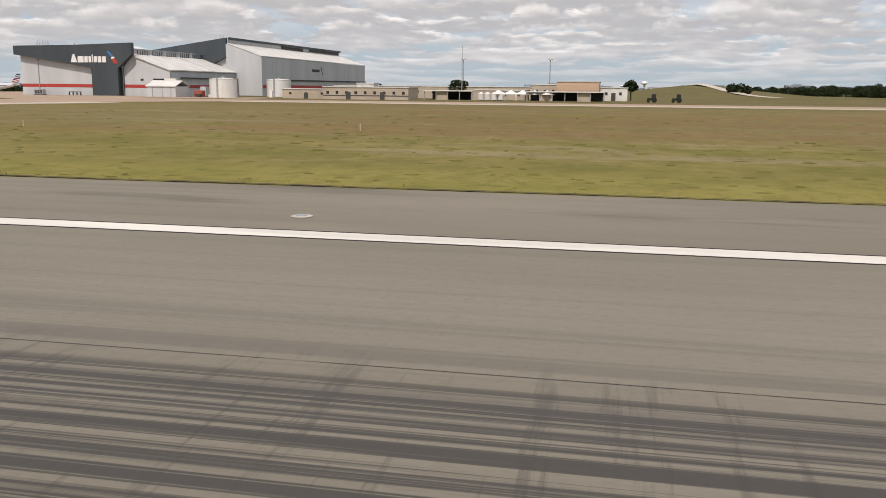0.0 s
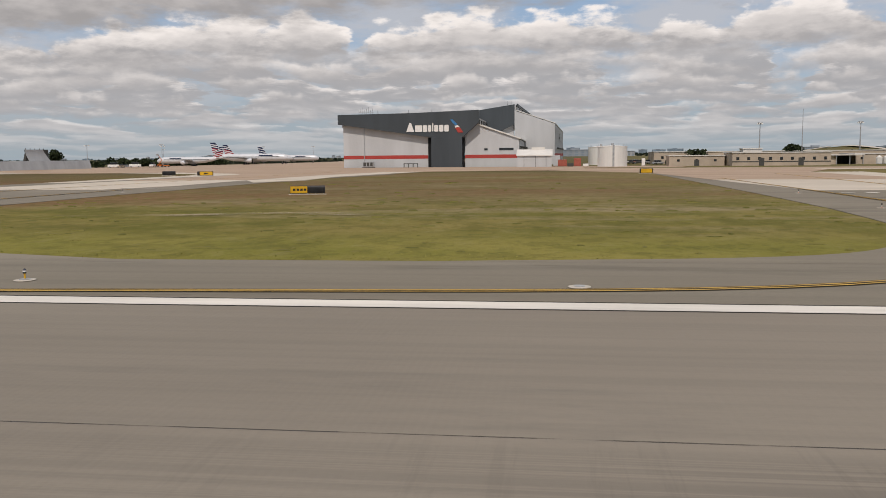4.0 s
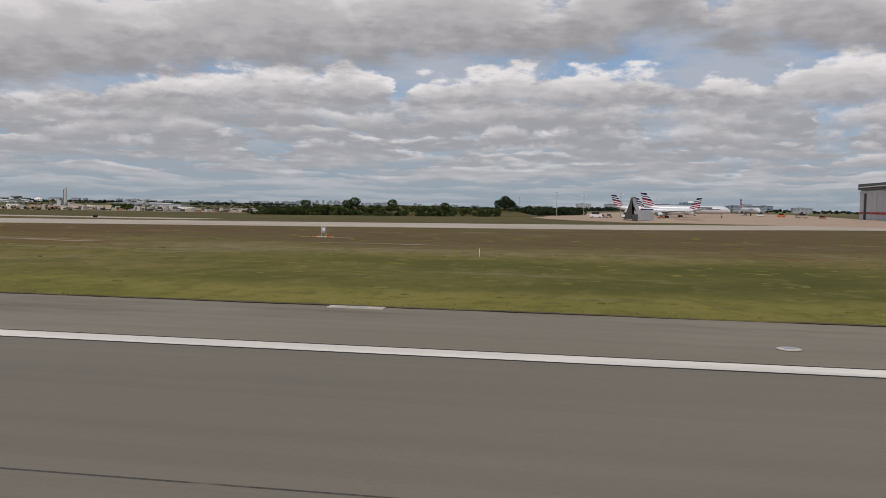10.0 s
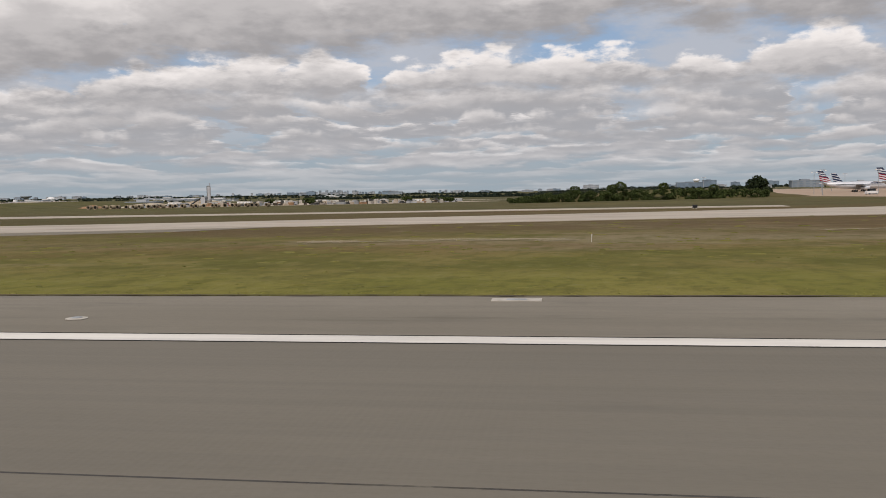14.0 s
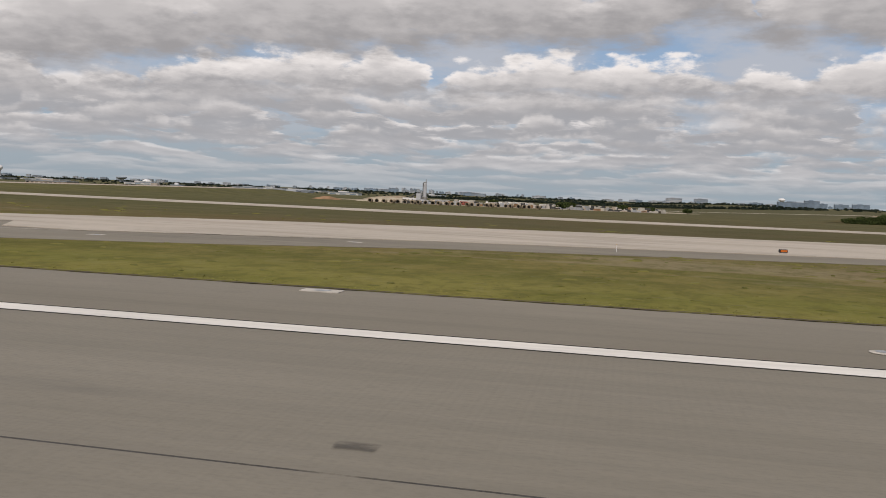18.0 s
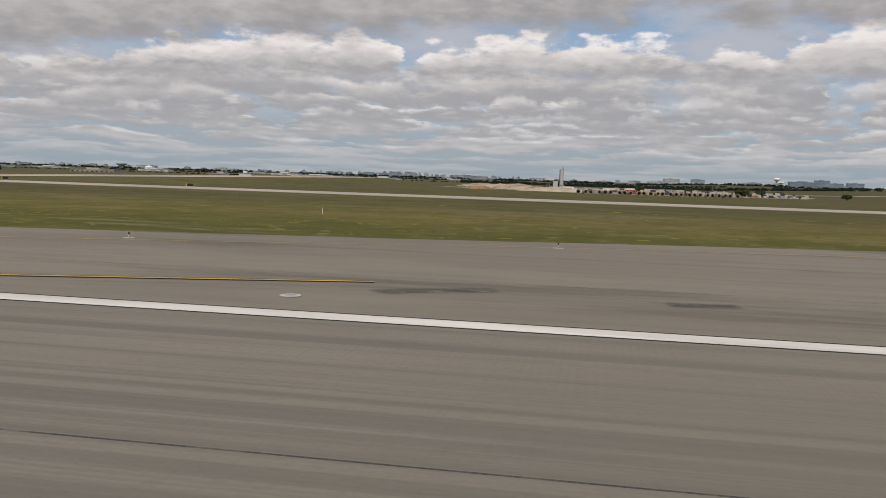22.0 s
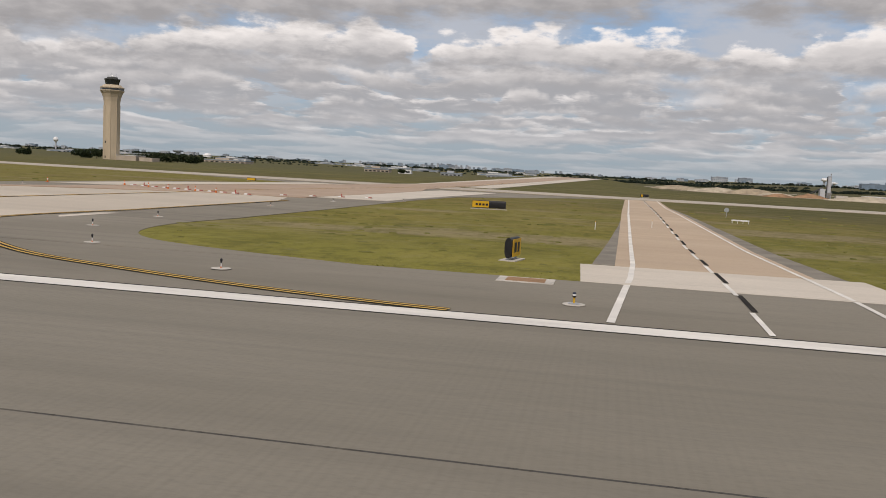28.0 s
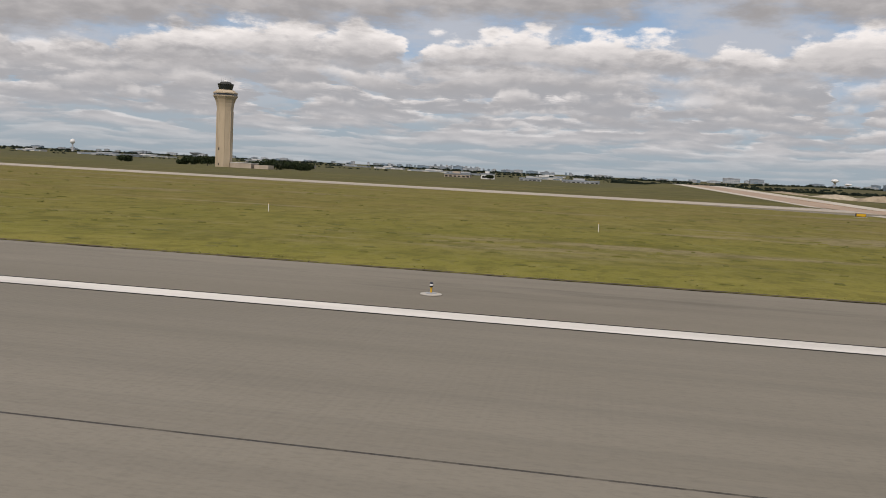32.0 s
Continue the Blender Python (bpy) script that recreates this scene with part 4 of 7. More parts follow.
for dx, dash in ((-222.4, None), (-221.75, None), (-221.1, (0.9, 0.9)), (-220.45, (0.9, 0.9))):
    stripe("hold_short_line", [(dx, -19.8), (dx, 18.1)], 0.3, 0.038, YELLOW_PAINT, "yellow hold short line across the runway", smooth=False, dash=dash)
for k in range(10):
    stripe("taxiway_hold_dash", [(-77 + 1.9 * k, 69 + 0.25 * k), (-76 + 1.9 * k, 69.1 + 0.25 * k)], 0.8, 0.07, WHITE_PAINT, "white dash of a taxiway holding line", smooth=False)
    stripe("taxiway_hold_dash", [(-164 + 2.5 * k, 85 + 0.25 * k), (-162.7 + 2.5 * k, 85.1 + 0.25 * k)], 0.8, 0.07, WHITE_PAINT, "white dash of a taxiway holding line", smooth=False)
# skid marks that turn off the runway
TYRE = worn_mark_material("tyre_mark", (0.09, 0.082, 0.068), 0.21)
for pts, w in (([(-861, 9), (-864, 11.2), (-867.5, 13.0), (-871, 14.0), (-876, 14.9), (-884, 15.6)], 0.35), ([(-859.5, 16.4), (-861.5, 14.4), (-865, 12.6), (-869, 11.5), (-874, 10.6)], 0.3), ([(-866, 15.6), (-870, 15.0), (-874, 14.7)], 0.3),
               ([(-868, 7.4), (-873, 8.6), (-879, 9.4), (-886, 9.9)], 0.35), ([(-866, 8.8), (-871, 10.2), (-877, 11.3), (-884, 12)], 0.4),
               ([(-860, 21), (-866, 20.5), (-873, 20.3), (-880, 20.9)], 0.4), ([(-869, 17.2), (-872, 18.0), (-874.5, 19.4), (-876, 21.2)], 0.3), ([(-862, 16.9), (-864, 18.2), (-865, 20.5)], 0.3), ([(-857.5, 17.0), (-859.5, 18.4), (-860.5, 20.5)], 0.3), ([(-865, 17), (-867.5, 18.3), (-869, 20.6)], 0.3),
               ([(-612, 23.0), (-620, 23.4), (-628, 24.6), (-634, 25.2)], 0.9), ([(-614, 24.6), (-622, 24.4), (-630, 25.6)], 0.6), ([(-606, 21.6), (-616, 22.0), (-624, 22.8)], 0.5),
               ([(-150, 27), (-158, 29), (-164, 33), (-167.5, 42)], 1.0), ([(-138, 26.5), (-150, 27.4), (-160, 28.5)], 0.8),
               ([(-60, 20), (-70, 20.8), (-84, 20.6)], 0.8), ([(-62, 24), (-74, 25), (-82, 28)], 0.7)):
    stripe("tyre_skid_mark", pts, w, 0.036, TYRE, "faint dark curved tyre skid mark on the pavement")
for s, w in ((0.0, 0.14), (-0.5, 0.1), (-1.4, 0.14), (-2.1, 0.1)):
    stripe("tyre_skid_mark", [(-700, 17.9), (-690, 19.6), (-683.3, 21.3), (-677.4, 22.9), (-671.4, 24.2), (-658.9, 26.6), (-645, 29.5)], w, 0.046, TYRE, "faint dark curved tyre skid mark on the pavement", offset=s)
OIL = worn_mark_material("oil_smear", (0.07, 0.062, 0.052), 0.6, 0.36, 0.56, 0.8, (0.35, 2.0, 1))
for pts, w in (([(-180, 21.0), (-170, 21.3), (-165.4, 21.8), (-161.8, 21.9)], 1.0), ([(-161, 22.6), (-157, 22.9), (-154, 23.9), (-150.5, 24.6)], 1.1), ([(-168, 19.6), (-158, 19.8), (-151, 20.3), (-142, 20.6)], 0.9), ([(-172, 23.6), (-165, 24.0), (-159, 24.4)], 0.5),
               ([(-612, 23.2), (-620, 23.6), (-628, 24.4), (-634, 24.9)], 1.2), ([(-190, 18.9), (-176, 19.2), (-160, 19.0), (-140, 19.3)], 1.0), ([(-176, 30), (-171.5, 33), (-168.6, 38), (-168.2, 46)], 1.6), ([(-163, 26), (-158, 30), (-156, 38), (-155, 52)], 1.8), ([(-740, 25.0), (-728, 25.6), (-712, 26.6), (-700, 27.0)], 1.5), ([(-912, 21.5), (-902, 21.9), (-890, 22.4)], 1.2), ([(-700, 22.6), (-696, 24.2), (-693, 24.8)], 0.8), ([(-726, 27.6), (-720, 28.6), (-716, 28.8)], 0.9), ([(-72, 15.0), (-68, 15.2), (-64, 14.6)], 1.2), ([(-67.4, 9.9), (-66.2, 10.0), (-65.2, 9.95)], 0.22)):
    stripe("oil_smear", pts, w, 0.034, OIL, "dark oily smear worn into the pavement")
BARE = worn_mark_material("bare_ground", (0.31, 0.25, 0.16), 0.55, 0.36, 0.58, 0.6, (0.5, 1.4, 1))
for pts, w in (([(-336, 68), (-330, 68.6), (-323, 67.6)], 2.2), ([(-342, 80.5), (-339, 80.2), (-335, 80.6)], 2.0), ([(-424, 69), (-416, 70.5), (-407, 69)], 2.4), ([(-40, 49), (-37.5, 50), (-33.5, 48)], 4.5), ([(-241, 121), (-238, 122), (-234, 121)], 4.0), ([(-230, 119), (-227, 120), (-224, 119)], 2.5), ([(-372, 62), (-360, 63), (-350, 61)], 5.0), ([(-120, 44), (-114, 46), (-108, 45)], 2.2), ([(-462, 58), (-450, 60), (-440, 58.5)], 5.0)):
    stripe("bare_patch", pts, w, 0.06, BARE, "pale bare patch with straw in the grass")
STAIN = worn_mark_material("stain", (0.07, 0.062, 0.052), 0.6, 0.33, 0.56, 1.6)
for pts, w in (([(-560.3, 9.75), (-560.0, 9.78), (-559.7, 9.76)], 0.42), ([(-699.0, 22.2), (-697.8, 23.4), (-696.6, 24.8)], 1.8), ([(-655.6, 25.6), (-653, 26.3), (-651, 26.9)], 1.4), ([(-672.9, 21.6), (-671.4, 22.6), (-669.6, 23.3)], 1.3), ([(-665.4, 22.3), (-664.4, 22.5), (-663.4, 22.7)], 1.0), ([(-650, 24.5), (-648.8, 24.8), (-647.6, 25.1)], 1.0),
               ([(-722, 26.4), (-718, 26.6), (-714.5, 26.2)], 2.6), ([(-714, 25.2), (-711, 25.0), (-708, 24.4)], 1.4), ([(-4, 22.8), (-9, 23.6), (-14, 22.6)], 1.6)):
    stripe("oil_stain", pts, w, 0.048, STAIN, "dark soaked-in stain on the asphalt")

# ---- lights along the runway ----


def edge_light(x, y, tall=True):
    z = ground(x, y) + 0.016
    t = thing("runway_edge_light", "short yellow runway edge light on a white round pad" if tall else "flush round runway light base in a pale collar", "runway light", (x, y, z), group="runway edge lights")
    part("pad", lathe([(0.27, 0.0), (0.27, 0.012), (0.24, 0.02), (0.16, 0.022)], 20), PAD, t)
    part("base_plate", lathe([(0.14, 0.02), (0.14, 0.035), (0.08, 0.045)], 16), GREY_METAL, t)
    if tall:
        part("stem", lathe([(0.025, 0.04), (0.022, 0.16), (0.04, 0.17)], 10), YELLOW_METAL, t)
        part("lamp_body", lathe([(0.034, 0.17), (0.044, 0.19), (0.044, 0.215)], 12), BLACK_METAL, t)
        part("lens", lathe([(0.04, 0.25), (0.042, 0.27), (0.03, 0.29), (0.01, 0.30)], 12), LENS, t)
        part("reflective_band", lathe([(0.042, 0.215), (0.042, 0.25)], 12), WHITE_METAL, t, "white reflective band")
    return t


TALL = edge_light(27.3, 20.4)
FLUSH = edge_light(49.1, 20.1, False)
for x in (75, -112, -192, -240.0, -287.2, -334, -380.5, -429, -478.2, -526, -575, -811.5, -826.4, -922.1, -970, -1015, -1062):
    copy_thing(TALL, pose(x, 20.4, ground(x, 20.4) + 0.016))
for x in (98, 6.0, -29.5, -98, -216.7, -263, -309.1, -356.6, -404.7, -453.8, -502, -551.4, -588.2, -674.5, -725.6, -804.8, -907.6, -945, -992, -1040):
    copy_thing(FLUSH, pose(x, 20.2, ground(x, 20.2) + 0.016))


def taxi_light(x, y):
    t = thing("taxiway_edge_light", "slim white taxiway light with a dark lens on a white pad", "taxiway light", (x, y, ground(x, y) + 0.03), group="taxiway edge lights")
    part("pad", lathe([(0.27, 0.0), (0.27, 0.006), (0.25, 0.010), (0.08, 0.012)], 18), PAD, t)
    part("stem", lathe([(0.014, 0.01), (0.014, 0.17)], 10), WHITE_METAL, t)
    part("collar", lathe([(0.03, 0.02), (0.02, 0.05)], 10), ORANGE, t, "orange break-off collar")
    part("lamp_body", lathe([(0.022, 0.15), (0.03, 0.20)], 10), BLACK_METAL, t)
    part("lens", lathe([(0.028, 0.20), (0.036, 0.225), (0.028, 0.26), (0.010, 0.275)], 10), BLACK_METAL, t, "dark lamp lens")
    return t


TAXI_LIGHT = taxi_light(-87.8, 26.4)
for x, y in ((-82.9, 33.2), (-81, 40.1), (-80.6, 50.5), (-79.8, 70), (-53.5, 32.4), (-55.0, 39.7), (-54.9, 50.2), (-54.4, 71.4), (-181.8, 22), (-174.4, 26.4), (-169.8, 32.4), (-168, 39.8), (-167.5, 50.5), (-166.3, 71.8),
             (-139.1, 52.6), (-138.5, 76.5), (-128, 24), (-136, 30), (-593.5, 20.7), (-599.3, 21.8), (-602.6, 27.1), (-602.7, 34.5), (-599.0, 40.8), (-648.7, 49), (-669, 43), (-688, 36),
             (-710.8, 29.5), (-728.6, 27.3), (-835.9, 21.7), (-842.2, 25.5), (-846.7, 32.5), (-848.7, 41.4), (-849.6, 58.9), (-849.2, 72), (-845.3, 81.9), (-885.5, 26.4), (-880.7, 33.1), (-879.2, 42.7), (-878.6, 57.3), (-892.8, 22.5), (-877.9, 70)):
    copy_thing(TAXI_LIGHT, pose(x, y, ground(x, y) + 0.03))
for x in (-22.6, -158.35):
    for y in (7.45, 8.75, 10.1):
        t = thing("touchdown_zone_light", "flush steel touchdown zone light in the runway", "runway light", (x, y, 0.02), group="touchdown zone lights")
        part("collar", lathe([(0.105, 0), (0.105, 0.006), (0.09, 0.009)], 18), PAD, t)
        part("cover", lathe([(0.088, 0.0), (0.088, 0.012), (0.05, 0.018)], 14), GREY_METAL, t)
for x, y, a, b in ((-320.3, 24.7, 0.85, 0.22), (-565.7, 24.3, 0.6, 0.3), (-442.9, 24.1, 0.7, 0.25), (-593.3, 24.2, 0.7, 0.3), (-588.5, 47.2, 0.5, 0.35), (-574.2, 54, 0.5, 0.35), (-37.7, 26.0, 1.0, 0.4), (-83.6, 39.4, 0.5, 0.5), (-58.1, 20.6, 0.13, 0.11), (-806.5, 31.2, 0.5, 0.35), (-426.6, 23.95, 0.7, 0.28), (-875.1, 20.6, 0.22, 0.2), (-625.1, 20.4, 0.22, 0.18), (-272.3, 60, 0.4, 0.3), (-261.9, 62, 0.4, 0.3), (-881.6, 45.6, 0.9, 0.6), (-899.3, 24.8, 0.35, 0.15)):
    t = thing("concrete_cover_slab", "flat pale concrete cover slab set in the ground", "cover slab", (x, y, ground(x, y) + 0.02), group="cover slabs")
    part("slab", box(-a, a, -b, b, -0.02, 0.012), PAD, t)
    part("lid", box(-a * 0.4, a * 0.4, -b * 0.5, b * 0.5, 0.012, 0.02), GREY_METAL, t)
for x, y in ((-827.9, 24.3), (-902.8, 25.1)):
    t = thing("drain_grate", "rusty brown drain grate in a pale concrete frame", "drain", (x, y, ground(x, y) + 0.012), group="drain grates")
    part("frame", box(-0.8, 0.8, -0.55, 0.55, -0.02, 0.012), PAD, t)
    for k in range(9):
        part("bar", box(-0.55, 0.55, -0.4 + k * 0.09, -0.34 + k * 0.09, 0.012, 0.022), RUST, t)

# ---- signs ----


def text_part(words, size, mat, parent, m):
    c = bpy.data.curves.new("lettering", "FONT")
    c.body, c.size, c.extrude, c.align_x, c.align_y = words, size, 0.004, "CENTER", "CENTER"
    tmp = bpy.data.objects.new("lettering", c)
    me = bpy.data.meshes.new_from_object(tmp)
    bpy.data.objects.remove(tmp)
    me.materials.append(mat)
    ob = new("lettering", me)
    ob.parent = parent
    ob.matrix_local = m
    return ob


def box_sign(x, y, turn, w, h, label, words="", ink=None, size=0.6, face=None, bars=(), name="airfield_sign"):
    """A lit box sign on short legs over a concrete pad; the front looks along -y before turning."""
    t = thing(name, label, "airfield sign", (x, y, ground(x, y)), turn)
    part("pad", box(-w / 2 - 0.12, w / 2 + 0.12, -0.3, 0.3, 0.0, 0.04), PAD, t)
    n = max(2, int(w / 0.7) + 1)
    for k in range(n):
        px = -w / 2 + 0.12 + k * (w - 0.24) / (n - 1)
        part("leg", tube(0.04, 0.04, 0.04, 0.14, 8, (px, 0)), GREY_METAL, t)
    ring = []
    for k in range(20):
        a = 2 * math.pi * k / 20
        c, d = math.cos(a), math.sin(a)
        ring.append((0.14 * math.copysign(abs(c) ** 0.8, c), 0.11 + h / 2 + h / 2 * math.copysign(abs(d) ** 0.75, d)))
    part("cabinet", slab_yz(ring, -w / 2, w / 2), BLACK_METAL, t)
    for k in range(1, max(2, int(w / 0.45))):
        x0 = -w / 2 + k * w / max(2, int(w / 0.45))
        part("rib", box(x0 - 0.012, x0 + 0.012, 0.11, 0.155, 0.2, 0.04 + h), DARK_WALL, t)
    if face:
        x0, x1, mat = face
        part("face", box(x0, x1, -0.155, -0.142, 0.16, 0.06 + h), mat, t)
    for x0, x1, z0, z1, mat in bars:
        part("bar", box(x0, x1, -0.168, -0.156, z0 - 0.09, z1 - 0.09), mat, t)
    if words:
        text_part(words, size, ink, t, pose(0, -0.165, 0.11 + h / 2, 90, 0, 0))
    return t


box_sign(-189.3, 30.6, 60, 1.0, 0.58, "black box sign with yellow runway characters on short legs", "35C", YELLOW_METAL, 0.46)
box_sign(-299.6, 37.6, 80, 1.05, 0.95, "black distance sign with large white numerals", "10", WHITE_METAL, 0.98)
box_sign(-220.7, 34.8, 256, 2.3, 0.62, "black box sign seen from its dark back", bars=((-0.4, 0.4, 0.32, 0.6, YELLOW_METAL),))
box_sign(-33.3, 31.7, 78, 0.8, 0.54, "yellow box sign with black bars in the grass", face=(-0.38, 0.38, YELLOW_METAL), bars=((-0.25, -0.06, 0.35, 0.75, BLACK_METAL), (0.06, 0.25, 0.35, 0.75, BLACK_METAL)))
YB = tuple((x0, x0 + 0.2, 0.42, 0.60, BLACK_METAL) for x0 in (-1.2, -0.9, -0.6, -0.3))
box_sign(-41.0, 75.0, 8, 2.75, 0.62, "long yellow and black direction sign", face=(-1.36, -0.02, YELLOW_METAL), bars=YB)
box_sign(-119.1, 70.9, 12, 2.9, 0.64, "long yellow and black direction sign", face=(-1.42, -0.02, YELLOW_METAL), bars=YB)
box_sign(-165, 160, 10, 3.0, 0.8, "yellow direction sign beside a taxiway", face=(-1.0, 1.4, YELLOW_METAL), bars=((-0.2, 0.5, 0.45, 0.7, BLACK_METAL),))
box_sign(-176, 168, 10, 2.6, 0.8, "black box sign beside a taxiway")
box_sign(-82, 160, 10, 2.4, 0.8, "yellow direction sign beside a taxiway", face=(-1.0, 1.0, YELLOW_METAL))
box_sign(-542.6, 35.8, 72, 1.1, 1.15, "tall black distance sign turned edge on", bars=((-0.25, 0.25, 0.5, 1.1, WHITE_METAL),))
box_sign(-797.2, 32.8, 76, 1.0, 0.95, "tall black distance sign turned edge on", bars=((-0.25, 0.25, 0.4, 0.95, WHITE_METAL),))
box_sign(-829.0, 30.6, 80, 1.1, 0.72, "black box sign with a yellow face turned aside", face=(-0.5, 0.5, YELLOW_METAL), bars=((-0.3, -0.05, 0.4, 0.75, BLACK_METAL), (0.1, 0.3, 0.4, 0.75, BLACK_METAL)))
box_sign(-836.2, 76.5, 10, 3.0, 0.66, "long yellow and black direction sign", face=(-1.48, -0.02, YELLOW_METAL), bars=YB)
box_sign(-882, 130.5, 10, 1.4, 0.46, "yellow direction sign beside a taxiway", face=(-0.65, 0.65, YELLOW_METAL))
box_sign(-901.2, 34.8, 268, 3.4, 0.72, "black rounded box sign seen from its back")
box_sign(-545.3, 69, 15, 0.6, 0.25, "small orange sign beside a taxiway", face=(-0.25, 0.25, ORANGE))
box_sign(-418.2, 170, 10, 0.9, 0.6, "small dark sign beside a taxiway")
for x, y in ((-818, 200), (-762, 190)):
    box_sign(x, y, 10, 1.8, 0.6, "small dark taxiway sign on the far grass", face=(-0.8, -0.4, YELLOW_METAL))

t = thing("round_marker_sign", "white round marker sign on a thin post beside the road", "road sign", (-813.9, 92.4, ground(-813.9, 92.4)))
part("post", tube(0.03, 0.03, 0, 0.6, 8), GREY_METAL, t)
part("disc", rod((0, -0.06, 0.75), (0, -0.03, 0.75), 0.24, 18), GREY_METAL, t)
t = thing("low_white_barrier", "low white board on posts in the grass", "barrier", (-814.4, 79, ground(-814.4, 79)))
for k in range(4):
    part("post", box(-0.7 + k * 0.46, -0.66 + k * 0.46, -0.03, 0.03, 0, 0.3), WHITE_METAL, t)
part("board", box(-0.75, 0.75, -0.06, -0.03, 0.2, 0.32), WHITE_METAL, t)

for x, y in ((37.4, 63.3), (11.9, 59), (-8.7, 53.7), (-201, 57), (-249.7, 56.7), (-320.5, 54.5), (-394.5, 56.5), (-417.8, 59), (-440.1, 56.4), (-492.4, 59.9), (-918.2, 54.6), (-939.8, 54.5), (-826.5, 56), (-822.7, 62), (-557.5, 59.1), (-690, 70)):
    t = thing("marker_stake", "thin white marker stake standing in the grass", "marker stake", (x, y, ground(x, y)), group="marker stakes")
    part("stake", box(-0.016, 0.016, -0.012, 0.012, 0, 0.5), WHITE_METAL, t)
    part("cap", box(-0.02, 0.02, -0.016, 0.016, 0.5, 0.54), YELLOW_METAL, t)

t = thing("utility_cabinet", "grey utility cabinet on posts over an orange and white slab", "cabinet", (-339.5, 82, ground(-339.5, 82)))
part("slab", box(-1.0, 1.0, -0.5, 0.5, 0, 0.08), PAD, t)
for s in (-1, 1):
    part("edge_board", box(s * 0.75 - 0.22, s * 0.75 + 0.22, -0.53, -0.5, 0.01, 0.12), ORANGE, t)
    part("post", box(s * 0.24 - 0.03, s * 0.24 + 0.03, -0.03, 0.03, 0.08, 1.05), GREY_METAL, t)
part("cabinet_box", box(-0.22, 0.24, -0.18, 0.12, 0.42, 1.0, 0.02), GREY_METAL, t)
part("box_door", box(-0.05, 0.18, -0.2, -0.18, 0.62, 0.88), WHITE_METAL, t)

# barriers across the closed taxiway
for k in range(15):
    u = k / 10
    x, y = (-872.0 + 14.3 * u, 78.6 - 5.2 * u) if k < 11 else (-855.5 + 2.2 * (k - 11), 76.5 + 1.9 * (k - 11))
    t = thing("low_barrier", "low orange and white plastic barrier on the taxiway", "barrier", (x, y, ground(x, y) + 0.06), -17, group="taxiway barriers")
    part("base", box(-0.4, 0.4, -0.14, 0.14, 0, 0.06, 0.01), PAD, t)
    part("rail", box(-0.38, 0.0, -0.05, 0.05, 0.06, 0.15), WHITE_METAL, t)
    part("rail", box(0.0, 0.38, -0.05, 0.05, 0.06, 0.15), BRICK, t)
    if k % 4 == 1:
        part("lamp", lathe([(0.035, 0.15), (0.05, 0.3), (0.04, 0.4)], 8), RED_PAINT, t)
for x, y in ((-879.3, 75.5), (-873.4, 79.3), (-869.6, 77.2), (-867.0, 76.2), (-863.6, 75.0), (-861.2, 74.3)):
    t = thing("traffic_cone", "orange traffic cone with white bands", "traffic cone", (x, y, ground(x, y) + 0.06), group="traffic cones")
    part("base", box(-0.14, 0.14, -0.14, 0.14, 0, 0.04), ORANGE, t)
    part("cone", lathe([(0.09, 0.04), (0.03, 0.48)], 12), ORANGE, t)
    part("band", lathe([(0.073, 0.22), (0.058, 0.33)], 12), WHITE_METAL, t)

# ---- hangar ----


def stripes_on(parent, mat, x0, x1, y, z0, z1):
    return part("red_stripe", box(x0, x1, y - 0.06, y, z0, z1), mat, parent)


